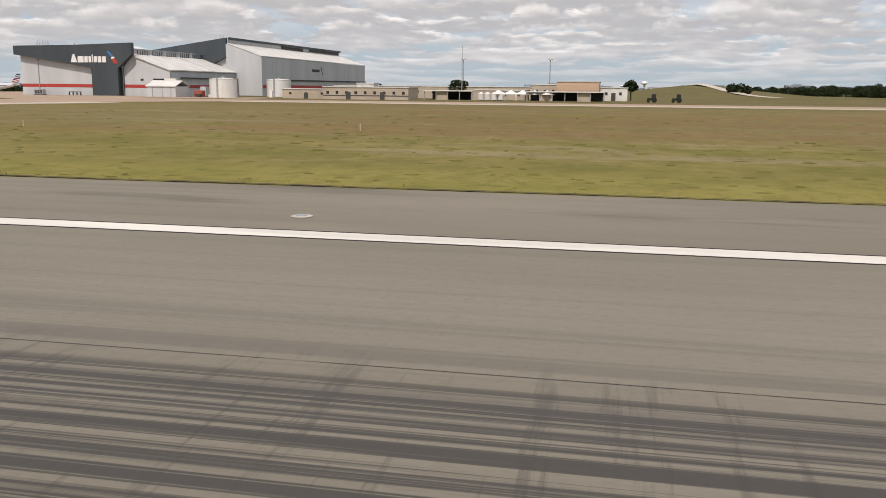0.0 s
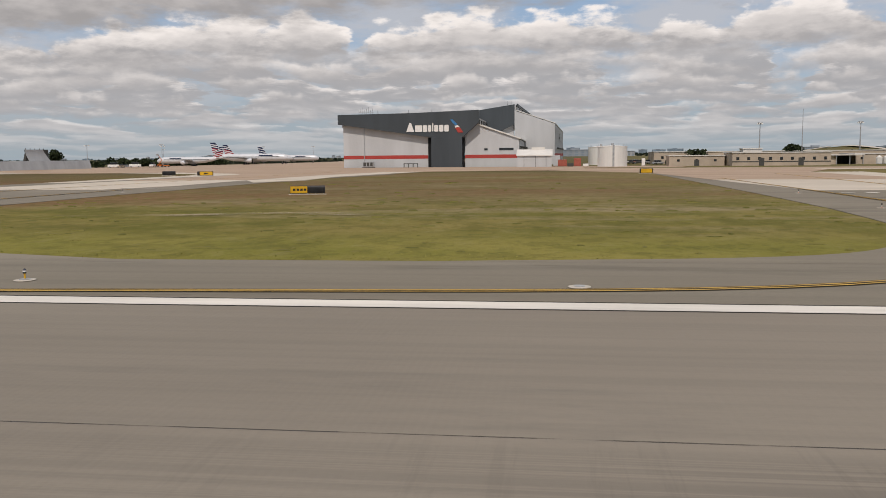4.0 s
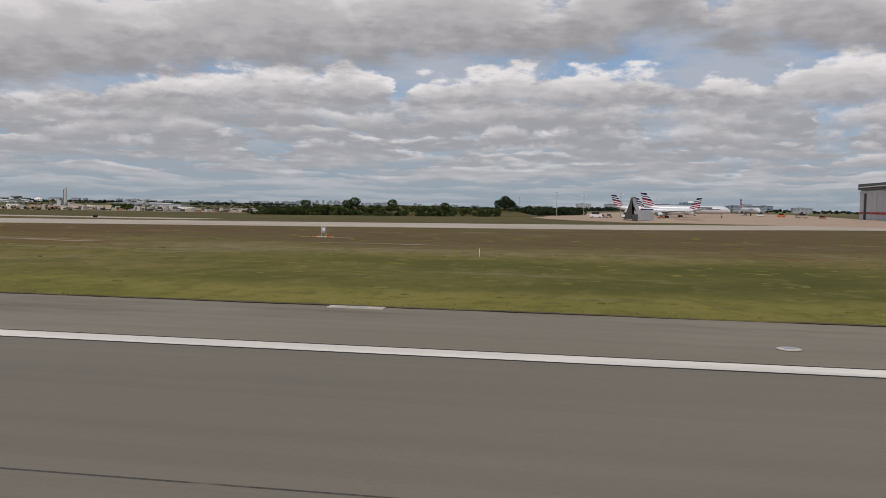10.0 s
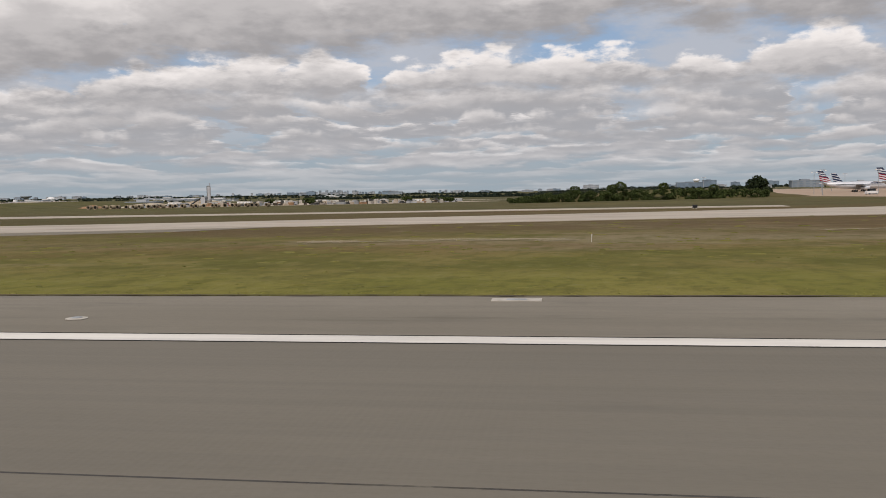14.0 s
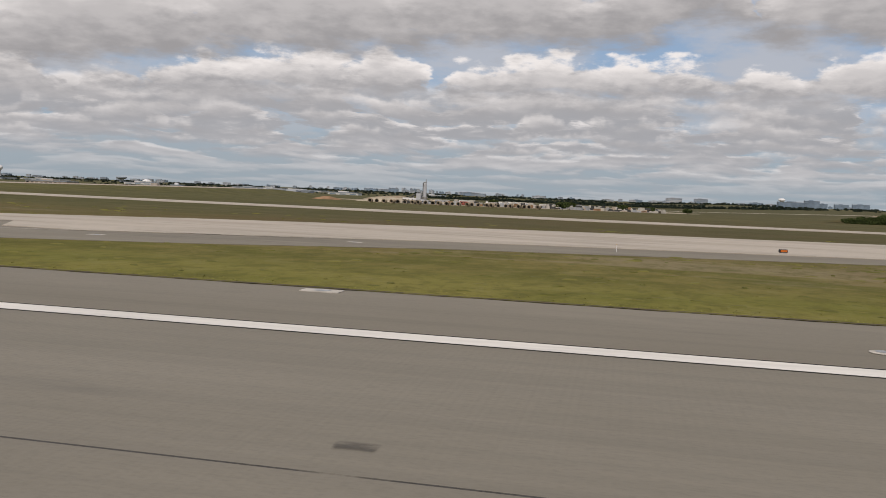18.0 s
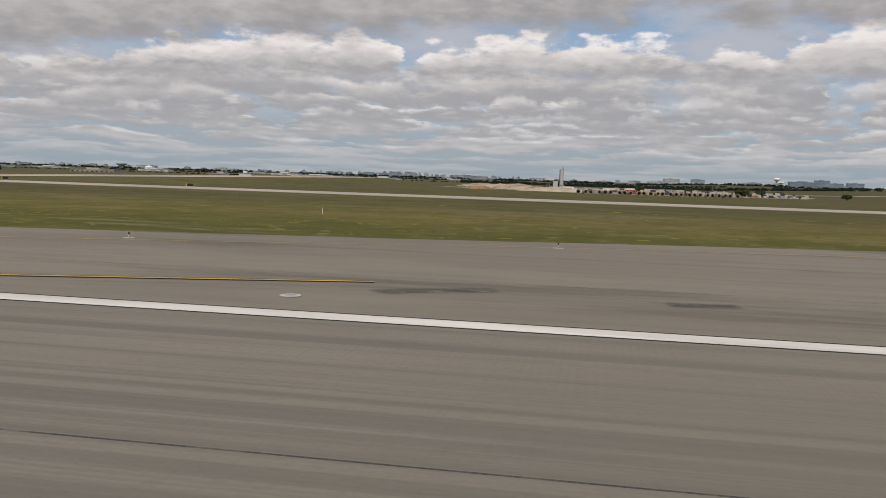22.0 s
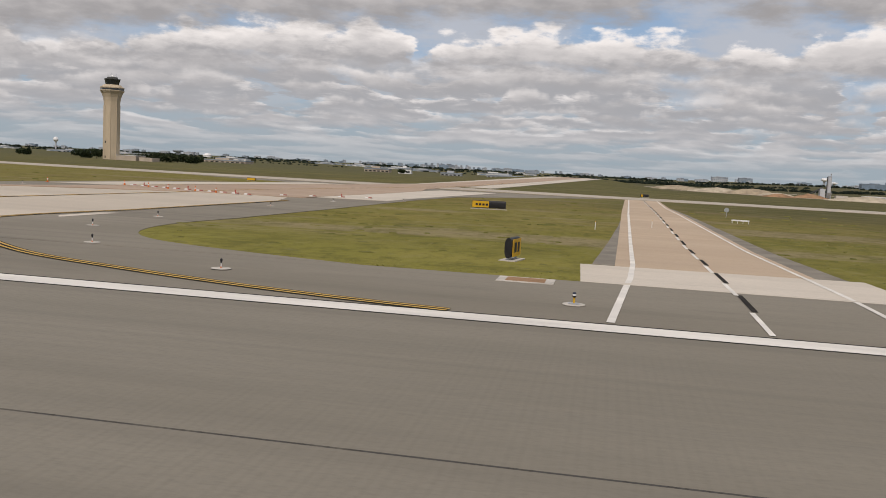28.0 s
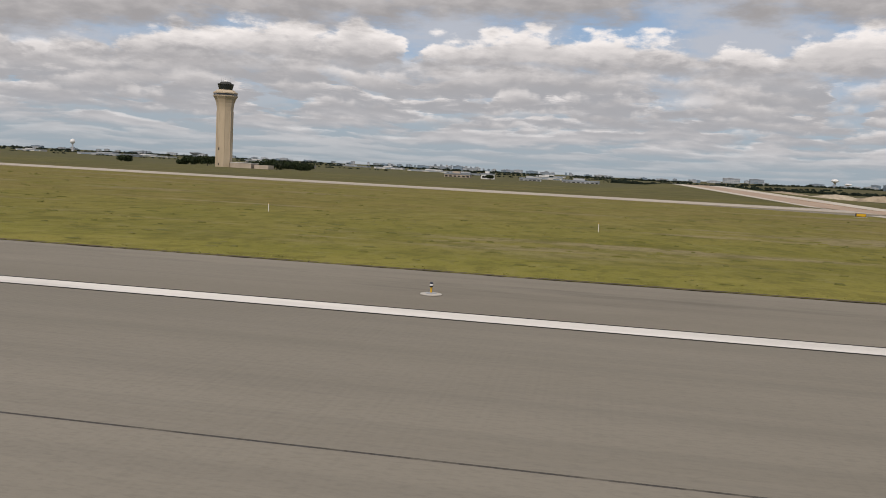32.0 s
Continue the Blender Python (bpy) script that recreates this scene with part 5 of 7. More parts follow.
def build_hangar():
    g = -1.25
    h = thing("maintenance_hangar", "huge grey aircraft hangar with a charcoal fascia and a red band", "hangar", (0, 0, 0))
    part("front_wall", box(-172.6, -129.6, 303.0, 304.0, g, 17.2), CLAD, h)
    part("fascia", slab_xz([(-173.6, 14.0), (-173.6, 17.4), (-148, 17.7), (-124.2, 18.5), (-124.2, 14.2), (-130.0, 9.2), (-141.0, 9.2)], 301.0, 302.98), CLAD_DARK, h, "charcoal fascia with a sloping lower edge")
    part("door_pylon", box(-140.9, -130.1, 301.0, 302.99, g, 9.19), CLAD_DARK, h, "charcoal pylon below the fascia")
    # dark plates on the wall carry the shade of the gaps
    for x0, x1 in ((-142.2, -141.0), (-130.0, -129.4)):
        part("door_gap", box(x0, x1, 302.7, 303.0, g, 9.2), OPENING_SHADE, h, "dark plate for the shaded gap beside the pylon")
    stripes_on(h, RED_PAINT, -172.6, -142.3, 302.99, 1.9, 3.1)
    # the long west side runs back a little aslant
    aslant = Matrix.Translation((-172.6, 304, 0)) @ Matrix.Rotation(radians(-1.1), 4, "Z") @ Matrix.Translation((172.6, -304, 0))

    def side(name, bm, mat, label=""):
        bmesh.ops.transform(bm, matrix=aslant, verts=bm.verts[:])
        return part(name, bm, mat, h, label)

    side("side_wall", slab_yz([(304, g), (508, g), (508, 17.8), (304, 17.0)], -172.6, -172.0), CLAD)
    for k, (y0, y1) in enumerate(((305, 330.2), (332.2, 344.6), (382.2, 400), (400.2, 418.8), (421.4, 438), (440.4, 458), (458.2, 477), (477.2, 495), (500.5, 508))):
        door = side("sliding_door", box(-172.85 - 0.12 * (k % 2), -172.6, y0, y1, g, 13.0), CLAD)
        stripe_bm = box(-173.06, -172.98, y0, y1, 1.9, 3.1)
        bmesh.ops.transform(stripe_bm, matrix=aslant, verts=stripe_bm.verts[:])
        part("side_stripe", stripe_bm, RED_PAINT, door, "red band")
    # door gaps and doorway are dark plates for the shade within, not cut open
    for y0, y1 in ((330.3, 332.1), (418.9, 421.3), (438.1, 440.3), (495.1, 500.4)):
        side("door_gap", box(-172.8, -172.61, y0, y1, g, 13.0), DARK_WALL, "dark plate for the shaded gap between sliding doors")
    side("open_doorway", box(-172.82, -172.61, 345, 382, g, 13.0), OPENING_SHADE, "dark plate for the shade in an open doorway")
    side("door_header", box(-173.2, -172.6, 304, 508, 13.0, 14.2), CLAD)
    side("side_fascia", slab_yz([(301, 14.0), (508, 14.9), (508, 18.2), (301, 17.4)], -174.0, -172.9), CLAD_DARK)
    part("roof", slab_yz([(304, 16.9), (500, 16.5), (500, 16.0), (304, 16.4)], -172.0, -130), ROOF_WHITE, h)
    # the tall tail bay behind; its east wall runs back aslant
    part("tail_bay_front", slab_xz([(-150, 14), (-150, 18.0), (-115, 22.9), (-115, g), (-128, g)], 363, 364), CLAD, h)
    part("tail_bay_fascia", slab_xz([(-152, 15.5), (-152, 18.0), (-114.6, 23.6), (-114.6, 15.4), (-122, 12.0), (-133, 13.6)], 361.2, 362.99), CLAD_DARK, h, "charcoal fascia rising to a peak")
    part("tail_bay_gable", slab_xz([(-114.58, g), (-114.58, 21.0), (-98.1, 15.5), (-98.1, g)], 361.0, 361.6), CLAD, h)
    turned = Matrix.Translation((-98.4, 361.7, 0)) @ Matrix.Rotation(math.atan2(139, 4.8), 4, "Z")

    def east(name, bm, mat, label=""):
        bmesh.ops.transform(bm, matrix=turned, verts=bm.verts[:])
        return part(name, bm, mat, h, label)

    east("east_wall", slab_xz([(0, g), (0, 15.5), (139, 15.0), (139, g)], -0.3, 0.3), CLAD)
    bm = bmesh.new()
    v = [bm.verts.new(q) for q in ((-0.9, -0.5, 15.9), (139.4, -0.5, 15.4), (139.4, 15.5, 20.6), (-0.9, 15.5, 21.3))]
    bm.faces.new(v)
    r = bmesh.ops.extrude_face_region(bm, geom=bm.faces[:])
    bmesh.ops.translate(bm, vec=(0, 0, -0.3), verts=[q for q in r["geom"] if isinstance(q, bmesh.types.BMVert)])
    bmesh.ops.recalc_face_normals(bm, faces=bm.faces[:])
    east("shed_roof", bm, ROOF_WHITE, "pale sloping sheet roof")
    east("clerestory_wall", slab_xz([(0.0, 15), (0.0, 23.3), (139, 23.0), (139, 15)], 15.6, 16.0), CLAD)
    # the open bays too are dark plates in place of shade
    for x0, x1 in ((56, 84), (92, 137)):
        east("clerestory_gap", slab_xz([(x0, 21.2), (x0, 22.6), (x1, 22.5), (x1, 21.0)], 15.4, 15.59), DARK_WALL, "dark plate for the shade in an open clerestory bay")
    east("clerestory_fascia", slab_xz([(-0.2, 22.8), (-0.2, 23.8), (139.5, 23.5), (139.5, 22.6)], 14.9, 15.39), CLAD_DARK)
    east("tail_bay_roof", box(0, 139, 16.0, 30, 16.6, 17.0), ROOF_WHITE)
    east("east_stripe", box(0, 139, -0.42, -0.31, 2.0, 3.4), RED_PAINT, "red band")
    east("canopy_strip", box(30, 139, -0.9, -0.31, 5.4, 6.0), DARK_WALL, "dark canopy strip")
    east("emblem_panel", box(57, 67, -0.36, -0.31, 10.1, 11.4), DARK_WALL, "dark name as a plain bar")
    east("emblem_mark", slab_xz([(68.5, 12.8), (69.5, 12.8), (71.6, 8.8), (70.6, 8.8)], -0.36, -0.31), DARK_WALL)
    for k in range(13):
        east("panel_joint", box(10.4 + k * 10.4, 10.55 + k * 10.4, -0.34, -0.31, g, 14.4), GREY_METAL)
    # lean-to in front of the tail bay
    part("lean_to_front", slab_xz([(-129.3, g), (-129.3, 9.6), (-126.0, 13.9), (-110.5, 8.6), (-110.5, g)], 304.0, 304.6), CLAD, h)
    part("lean_to_side", box(-111.0, -110.5, 304.6, 376, g, 8.2), CLAD, h)
    part("lean_to_roof", slab_xz([(-126.6, 14.1), (-109.9, 8.3), (-109.9, 8.7), (-126.6, 14.6)], 303.4, 376), ROOF_WHITE, h, "white sloping sheet roof")
    stripes_on(h, RED_PAINT, -129.3, -110.5, 303.99, 1.9, 3.1)
    part("lean_to_stripe", box(-110.49, -110.4, 304.6, 376, 1.9, 3.1), RED_PAINT, h)
    for x0, x1, z0, z1 in ((-122.6, -121.4, 4.6, 5.3), (-117.4, -112.4, 4.6, 5.4)):
        part("window_strip", box(x0, x1, 303.9, 303.99, z0, z1), GLASS, h)
    part("lean_to_canopy", box(-110.4, -109.2, 312, 376, 5.6, 6.0), DARK_WALL, h, "dark canopy strip along the side")
    part("roof_seam", slab_xz([(-126.5, 14.62), (-110.0, 8.72), (-110.0, 8.95), (-126.5, 14.85)], 339, 339.8), CLAD, h, "raised seam across the roof")
    for k in range(6):
        y = 308 + k * 11.0
        duct = part("roof_duct", box(-129.2, -126.0, y, y + 8.6, 13.5, 16.2), GREY_METAL, h)
        part("duct_cap", box(-129.4, -125.8, y - 0.2, y + 8.8, 16.2, 16.5), GREY_METAL, duct)
        for j in range(5):
            part("duct_rib", box(-125.99, -125.9, y + 0.5 + j * 1.7, y + 0.8 + j * 1.7, 13.8, 16.0), DARK_WALL, duct)
    for k in range(8):
        part("antenna", tube(0.07, 0.07, 17.4, 19.2 + 0.5 * (k % 3), 5, (-167.5 + k * 0.7, 306)), GREY_METAL, h)
    part("antenna_rail", box(-167.8, -162.2, 305.9, 306.1, 18.2, 18.35), GREY_METAL, h)
    for x in (-160, -149, -141):
        part("roof_lamp", tube(0.12, 0.08, 17.5, 18.8, 6, (x, 303)), GREY_METAL, h)
    for x in (-117.5, -116):
        part("peak_lamp", tube(0.12, 0.08, 23.0, 24.9, 6, (x, 362)), GREY_METAL, h)
    part("downpipe", box(-165.2, -164.9, 302.7, 302.95, g, 14.6), GREY_METAL, h)
    # name on the fascia as plain blocks, and the slanted emblem
    sign = part("name_band", slab_xz([(-149.6, 11.2), (-148.5, 14.3), (-147.9, 14.3), (-146.8, 11.2)], 300.86, 300.98), WHITE_METAL, h, "white name drawn as plain blocks")
    x = -146.5
    for w, z1 in ((2.5, 13.5), (1.5, 13.5), (1.1, 13.5), (0.45, 14.2), (1.4, 13.5), (1.5, 13.5), (1.6, 13.5)):
        part("block", box(x, x + w, 300.84, 300.99, 11.2, z1, 0.2), WHITE_METAL, sign)
        x += w + 0.3
    part("emblem_blue", slab_xz([(-134.2, 15.2), (-133.4, 15.4), (-131.6, 13.6), (-132.4, 13.2)], 300.85, 300.99), surface("emblem_blue", (0.05, 0.20, 0.42), 0.5), sign)
    part("emblem_white", slab_xz([(-132.6, 13.1), (-131.6, 13.4), (-130.9, 12.8), (-132.4, 12.5)], 300.85, 300.99), WHITE_METAL, sign)
    part("emblem_red", slab_xz([(-132.5, 12.4), (-130.9, 12.7), (-129.6, 10.8), (-131.4, 10.8)], 300.85, 300.99), RED_PAINT, sign)
    return h


build_hangar()
t = thing("generator_skid", "grey generator unit standing at the hangar wall", "machine", (-163, 300, -1.2))
part("body", box(-1.9, 1.9, -0.8, 0.8, 0.3, 2.2, 0.05), GREY_METAL, t)
for k in range(3):
    part("louvre_panel", box(-1.7 + k * 1.2, -0.8 + k * 1.2, -0.85, -0.8, 0.6, 1.9), DARK_WALL, t)
part("skid", box(-2.1, 2.1, -0.9, 0.9, 0, 0.3), DARK_WALL, t)
t = thing("pump_unit", "dark green low frame with pipes at the hangar wall", "machine", (-148, 300, -1.2))
for k in range(4):
    part("post", box(-2.5 + k * 1.6, -2.3 + k * 1.6, -0.3, 0.3, 0, 1.3), DARK_WALL, t)
part("top_rail", box(-2.5, 2.5, -0.3, 0.3, 1.3, 1.5), DARK_WALL, t)

t = thing("metal_shed", "grey sheet metal shed with a pale gabled roof", "shed", (-104.8, 292, -1.2))
part("wall_block", box(-5.6, 5.6, -5, 5, 0, 3.8), CLAD, t)
part("roof", slab_yz([(-5.4, 3.7), (0, 5.6), (5.4, 3.7), (5.4, 3.95), (0, 5.9), (-5.4, 3.95)], -5.9, 5.9), ROOF_WHITE, t)
part("roof_vent", box(-1, 3.4, -0.6, 0.6, 5.4, 6.6), ROOF_WHITE, t)
for x in (-3.4, 0.4, 3.8):
    part("wall_joint", box(x - 0.05, x + 0.05, -5.06, -5.0, 0.1, 3.7), DARK_WALL, t)


def tank(x, y, r, hgt, label):
    t = thing("storage_tank", label, "storage tank", (x, y, ground(x, y)), group="storage tanks")
    part("shell", lathe([(r, 0), (r, hgt)], 36), TANK, t)
    part("roof", lathe([(r + 0.08, hgt), (r + 0.08, hgt + 0.15), (r * 0.5, hgt + 0.45), (0.2, hgt + 0.6)], 36), ROOF_WHITE, t)
    for k in range(1, 4):
        part("seam_ring", lathe([(r + 0.03, hgt * k / 4), (r + 0.03, hgt * k / 4 + 0.1)], 36), TANK, t)
    for k in range(10):
        a = k * 0.63
        part("rail_post", tube(0.05, 0.05, hgt + 0.1, hgt + 1.0, 5, (r * 0.96 * math.cos(a), r * 0.96 * math.sin(a))), GREY_METAL, t)
    part("vent", tube(0.4, 0.4, hgt + 0.4, hgt + 1.2, 8), GREY_METAL, t)
    part("ladder", box(-0.3, 0.3, -r - 0.25, -r, 0, hgt + 0.6), GREY_METAL, t)


tank(-79.8, 284.8, 4.7, 6.3, "large round white storage tank with a railing")
tank(-80.6, 337, 4.9, 6.6, "large round white storage tank with a railing")
for x, y, w, d, hh, m, lab in ((-95.6, 298, 3, 3, 2.4, BRICK, "rust red container beside the tanks"), (-90.5, 300, 2.4, 3, 2.8, BRICK, "rust red container beside the tanks"), (-97.5, 306, 2.4, 3, 3.8, CLAD, "grey equipment hut with a steel door"), (-68.5, 300, 1.1, 1.1, 2.6, WHITE_METAL, "white steel cabinet beside the road"), (-93, 292, 2, 1.6, 1.2, DARK_WALL, "dark crate of scrap beside the tanks"), (-88, 292, 1.8, 1.4, 1.0, WHITE_METAL, "white parked cart beside the tanks")):
    t = thing("storage_container" if m is BRICK else "equipment_box", lab, "container", (x, y, ground(x, y)))
    part("body", box(-w / 2, w / 2, -d / 2, d / 2, 0.15, hh, 0.05), m, t)
    part("door", box(-w * 0.4, w * 0.4, -d / 2 - 0.05, -d / 2, 0.3, hh - 0.2), m, t)
    part("base", box(-w / 2 + 0.1, w / 2 - 0.1, -d / 2 + 0.1, d / 2 - 0.1, 0, 0.15), DARK_WALL, t)

# ---- low buildings east of the hangar ----


def low_building(x0, x1, y0, y1, hgt, mat, label, windows=0, doors=0, roof=ROOF_WHITE, band=False, name="low_building"):
    g = min(ground(x0, y0), ground(x1, y0))
    t = thing(name, label, "building", ((x0 + x1) / 2, (y0 + y1) / 2, g))
    w, d = (x1 - x0) / 2, (y1 - y0) / 2
    part("wall_block", box(-w, w, -d, d, 0, hgt), mat, t)
    part("roof", box(-w - 0.25, w + 0.25, -d - 0.25, d + 0.25, hgt, hgt + 0.3), roof, t)
    if band:
        part("dark_band", box(-w, w, -d - 0.05, -d, hgt * 0.28, hgt * 0.36), DARK_WALL, t)
    for k in range(windows):
        x = -w + (k + 0.5) * 2 * w / windows
        part("window", box(x - 0.45, x + 0.45, -d - 0.06, -d, hgt * 0.45, hgt * 0.68), GLASS, t)
    for k in range(doors):
        x = -w + (k + 0.75) * 2 * w / (doors + 0.5)
        part("door", box(x - 0.8, x + 0.8, -d - 0.07, -d, 0, hgt * 0.62), DARK_WALL, t)
    return t


low_building(-42.8, -13.2, 283, 297, 4.0, CREAM, "long cream single-storey building with small windows", 9, 2, band=True)
low_building(-61, -43.5, 292, 300, 3.2, CREAM, "small cream building with a flat white roof", 3, 1)
low_building(-36, -30, 300, 306, 5.4, ROOF_WHITE, "cream rooftop plant room with a curved white cap", 0, 0)
low_building(-60, 30, 345, 365, 4.6, CREAM, "long low cream building behind the carports", 14, 0)
low_building(33, 48, 319, 335, 6.6, OCHRE, "square ochre building among low sheds", 0, 0, roof=CREAM)
low_building(24, 33, 322, 335, 5.6, CREAM, "cream block beside an ochre building", 3, 0)
low_building(48, 58, 325, 335, 4.6, ROOF_WHITE, "small white building with a flat roof", 2, 1)


def carport(x0, x1, y0, y1, hgt, label):
    """An open shed: a flat roof on posts; an added dark back wall stands for the shade."""
    g = ground(x0, y0)
    t = thing("carport", label, "carport", ((x0 + x1) / 2, (y0 + y1) / 2, g))
    w, d = (x1 - x0) / 2, (y1 - y0) / 2
    part("roof", box(-w - 0.3, w + 0.3, -d - 0.5, d, hgt, hgt + 0.3), ROOF_WHITE, t)
    part("shade_wall", box(-w, w, d - 0.3, d, 0, hgt), DARK_WALL, t)
    n = max(2, int(w / 2))
    for k in range(n + 1):
        x = -w + 2 * w * k / n
        part("post", box(x - 0.12, x + 0.12, -d, -d + 0.25, 0, hgt), GREY_METAL, t)
        if k % 3 == 1:
            part("partition", box(x, x + 2 * w / n, -d + 0.6, -d + 0.8, 0, hgt), CREAM, t)


carport(-13, 4, 306, 320, 3.0, "open carport with a flat pale roof on posts")
carport(24, 50, 303, 316, 3.0, "long open carport with a pale roof on posts")
low_building(4, 22, 314, 330, 3.4, CREAM, "cream shed with a flat pale roof", 4, 1)
for k in range(5):
    x, y = 14 + k * 4.2, 304 + (k % 2)
    t = thing("canopy_tent", "white peaked canopy tent beside the taxiway", "tent", (x, y, ground(x, y)), group="canopy tents")
    for sx in (-1, 1):
        for sy in (-1, 1):
            part("pole", tube(0.06, 0.06, 0, 2.2, 6, (sx * 1.8, sy * 1.8)), WHITE_METAL, t)
    part("canopy", lathe([(2.7, 2.2), (2.6, 2.3), (1.2, 3.0), (0.05, 3.7)], 4), WHITE_METAL, t)
for k in range(4):
    t = thing("white_silo", "small white round silo with a pointed lid", "silo", (8 + k * 2.3, 303, ground(8, 303)), group="white silos")
    part("shell", lathe([(1.0, 0.2), (1.0, 2.2)], 14), TANK, t)
    part("lid", lathe([(1.05, 2.2), (0.1, 3.0)], 14), ROOF_WHITE, t)
    part("base", lathe([(0.7, 0), (0.7, 0.2)], 10), DARK_WALL, t)
for x, y, top in ((-12.6, 381, 15.4), (25.7, 375.3, 15.2)):
    t = thing("floodlight_mast", "tall steel floodlight mast with a lamp ring", "light mast", (x, y, ground(x, y)), group="floodlight masts")
    part("mast", tube(0.32, 0.16, 0, top + 1.2, 10), GREY_METAL, t)
    part("lamp_ring", lathe([(0.9, top + 0.9), (1.0, top + 1.1), (0.9, top + 1.4)], 14), GREY_METAL, t)
    for k in range(6):
        a = k * math.pi / 3
        part("floodlight", box(1.0 * math.cos(a) - 0.25, 1.0 * math.cos(a) + 0.25, 1.0 * math.sin(a) - 0.25, 1.0 * math.sin(a) + 0.25, top + 0.5, top + 0.95), WHITE_METAL, t)
t = thing("radio_mast", "very tall thin radio mast", "mast", (-6, 342, -1.2))
part("mast", tube(0.22, 0.08, 0, 20.3, 8), GREY_METAL, t)
part("base", box(-0.6, 0.6, -0.6, 0.6, 0, 0.4), PAD, t)
for x, y in ((-330, 410), (-318, 470), (-290, 560), (-250, 650), (-270, 610), (-300, 430), (-360, 560)):
    t = thing("apron_light_pole", "slender apron light pole with twin lamps", "light mast", (x, y, ground(x, y)), group="apron light poles")
    part("pole", tube(0.16, 0.1, 0, 11.5, 8), GREY_METAL, t)
    part("arm", box(-1.2, 1.2, -0.08, 0.08, 11.4, 11.6), GREY_METAL, t)
    for s in (-1, 1):
        part("lamp", box(s * 1.1 - 0.35, s * 1.1 + 0.35, -0.2, 0.2, 11.0, 11.4), WHITE_METAL, t)


def vehicle(x, y, turn, body, label, length=4.2, high=1.6):
    t = thing("parked_vehicle", label, "vehicle", (x, y, ground(x, y) + 0.06), turn)
    w = 0.9
    part("body", box(-length / 2, length / 2, -w, w, 0.35, high * 0.6, 0.12), body, t)
    part("cabin", box(-length * 0.28, length * 0.3, -w * 0.9, w * 0.9, high * 0.6, high, 0.15), GLASS, t)
    for sx in (-1, 1):
        for sy in (-1, 1):
            wheel = part("wheel", rod((sx * length * 0.32, sy * w - 0.12, 0.33), (sx * length * 0.32, sy * w + 0.12, 0.33), 0.33, 12), RUBBER, t)
            part("rim", rod((sx * length * 0.32, sy * (w + 0.11), 0.33), (sx * length * 0.32, sy * (w + 0.14), 0.33), 0.2, 10), GREY_METAL, wheel)


for i in range(26):
    x, y = -62 + random.uniform(-8, 14) + (i % 2) * 4, 330 + random.uniform(0, 50)
    vehicle(x, y, random.uniform(0, 360), random.choice((WHITE_METAL, GREY_METAL, DARK_WALL, BRICK)), "parked car on a distant lot")
for x, y in ((66, 300), (74, 300)):
    t = thing("tractor", "dark green tractor with a cab beside the taxiway", "tractor", (x, y, ground(x, y)))
    part("body", box(-1.6, 0.6, -0.5, 0.5, 0.7, 1.5, 0.1), LEAF_DARK, t)
    part("cab", box(-0.2, 1.2, -0.7, 0.7, 1.2, 2.8, 0.1), GLASS, t)
    for sx, r in ((-1.2, 0.5), (0.7, 0.85)):
        for sy in (-0.8, 0.8):
            part("wheel", rod((sx, sy - 0.2, r), (sx, sy + 0.2, r), r, 14), RUBBER, t)

# ---- aircraft ----


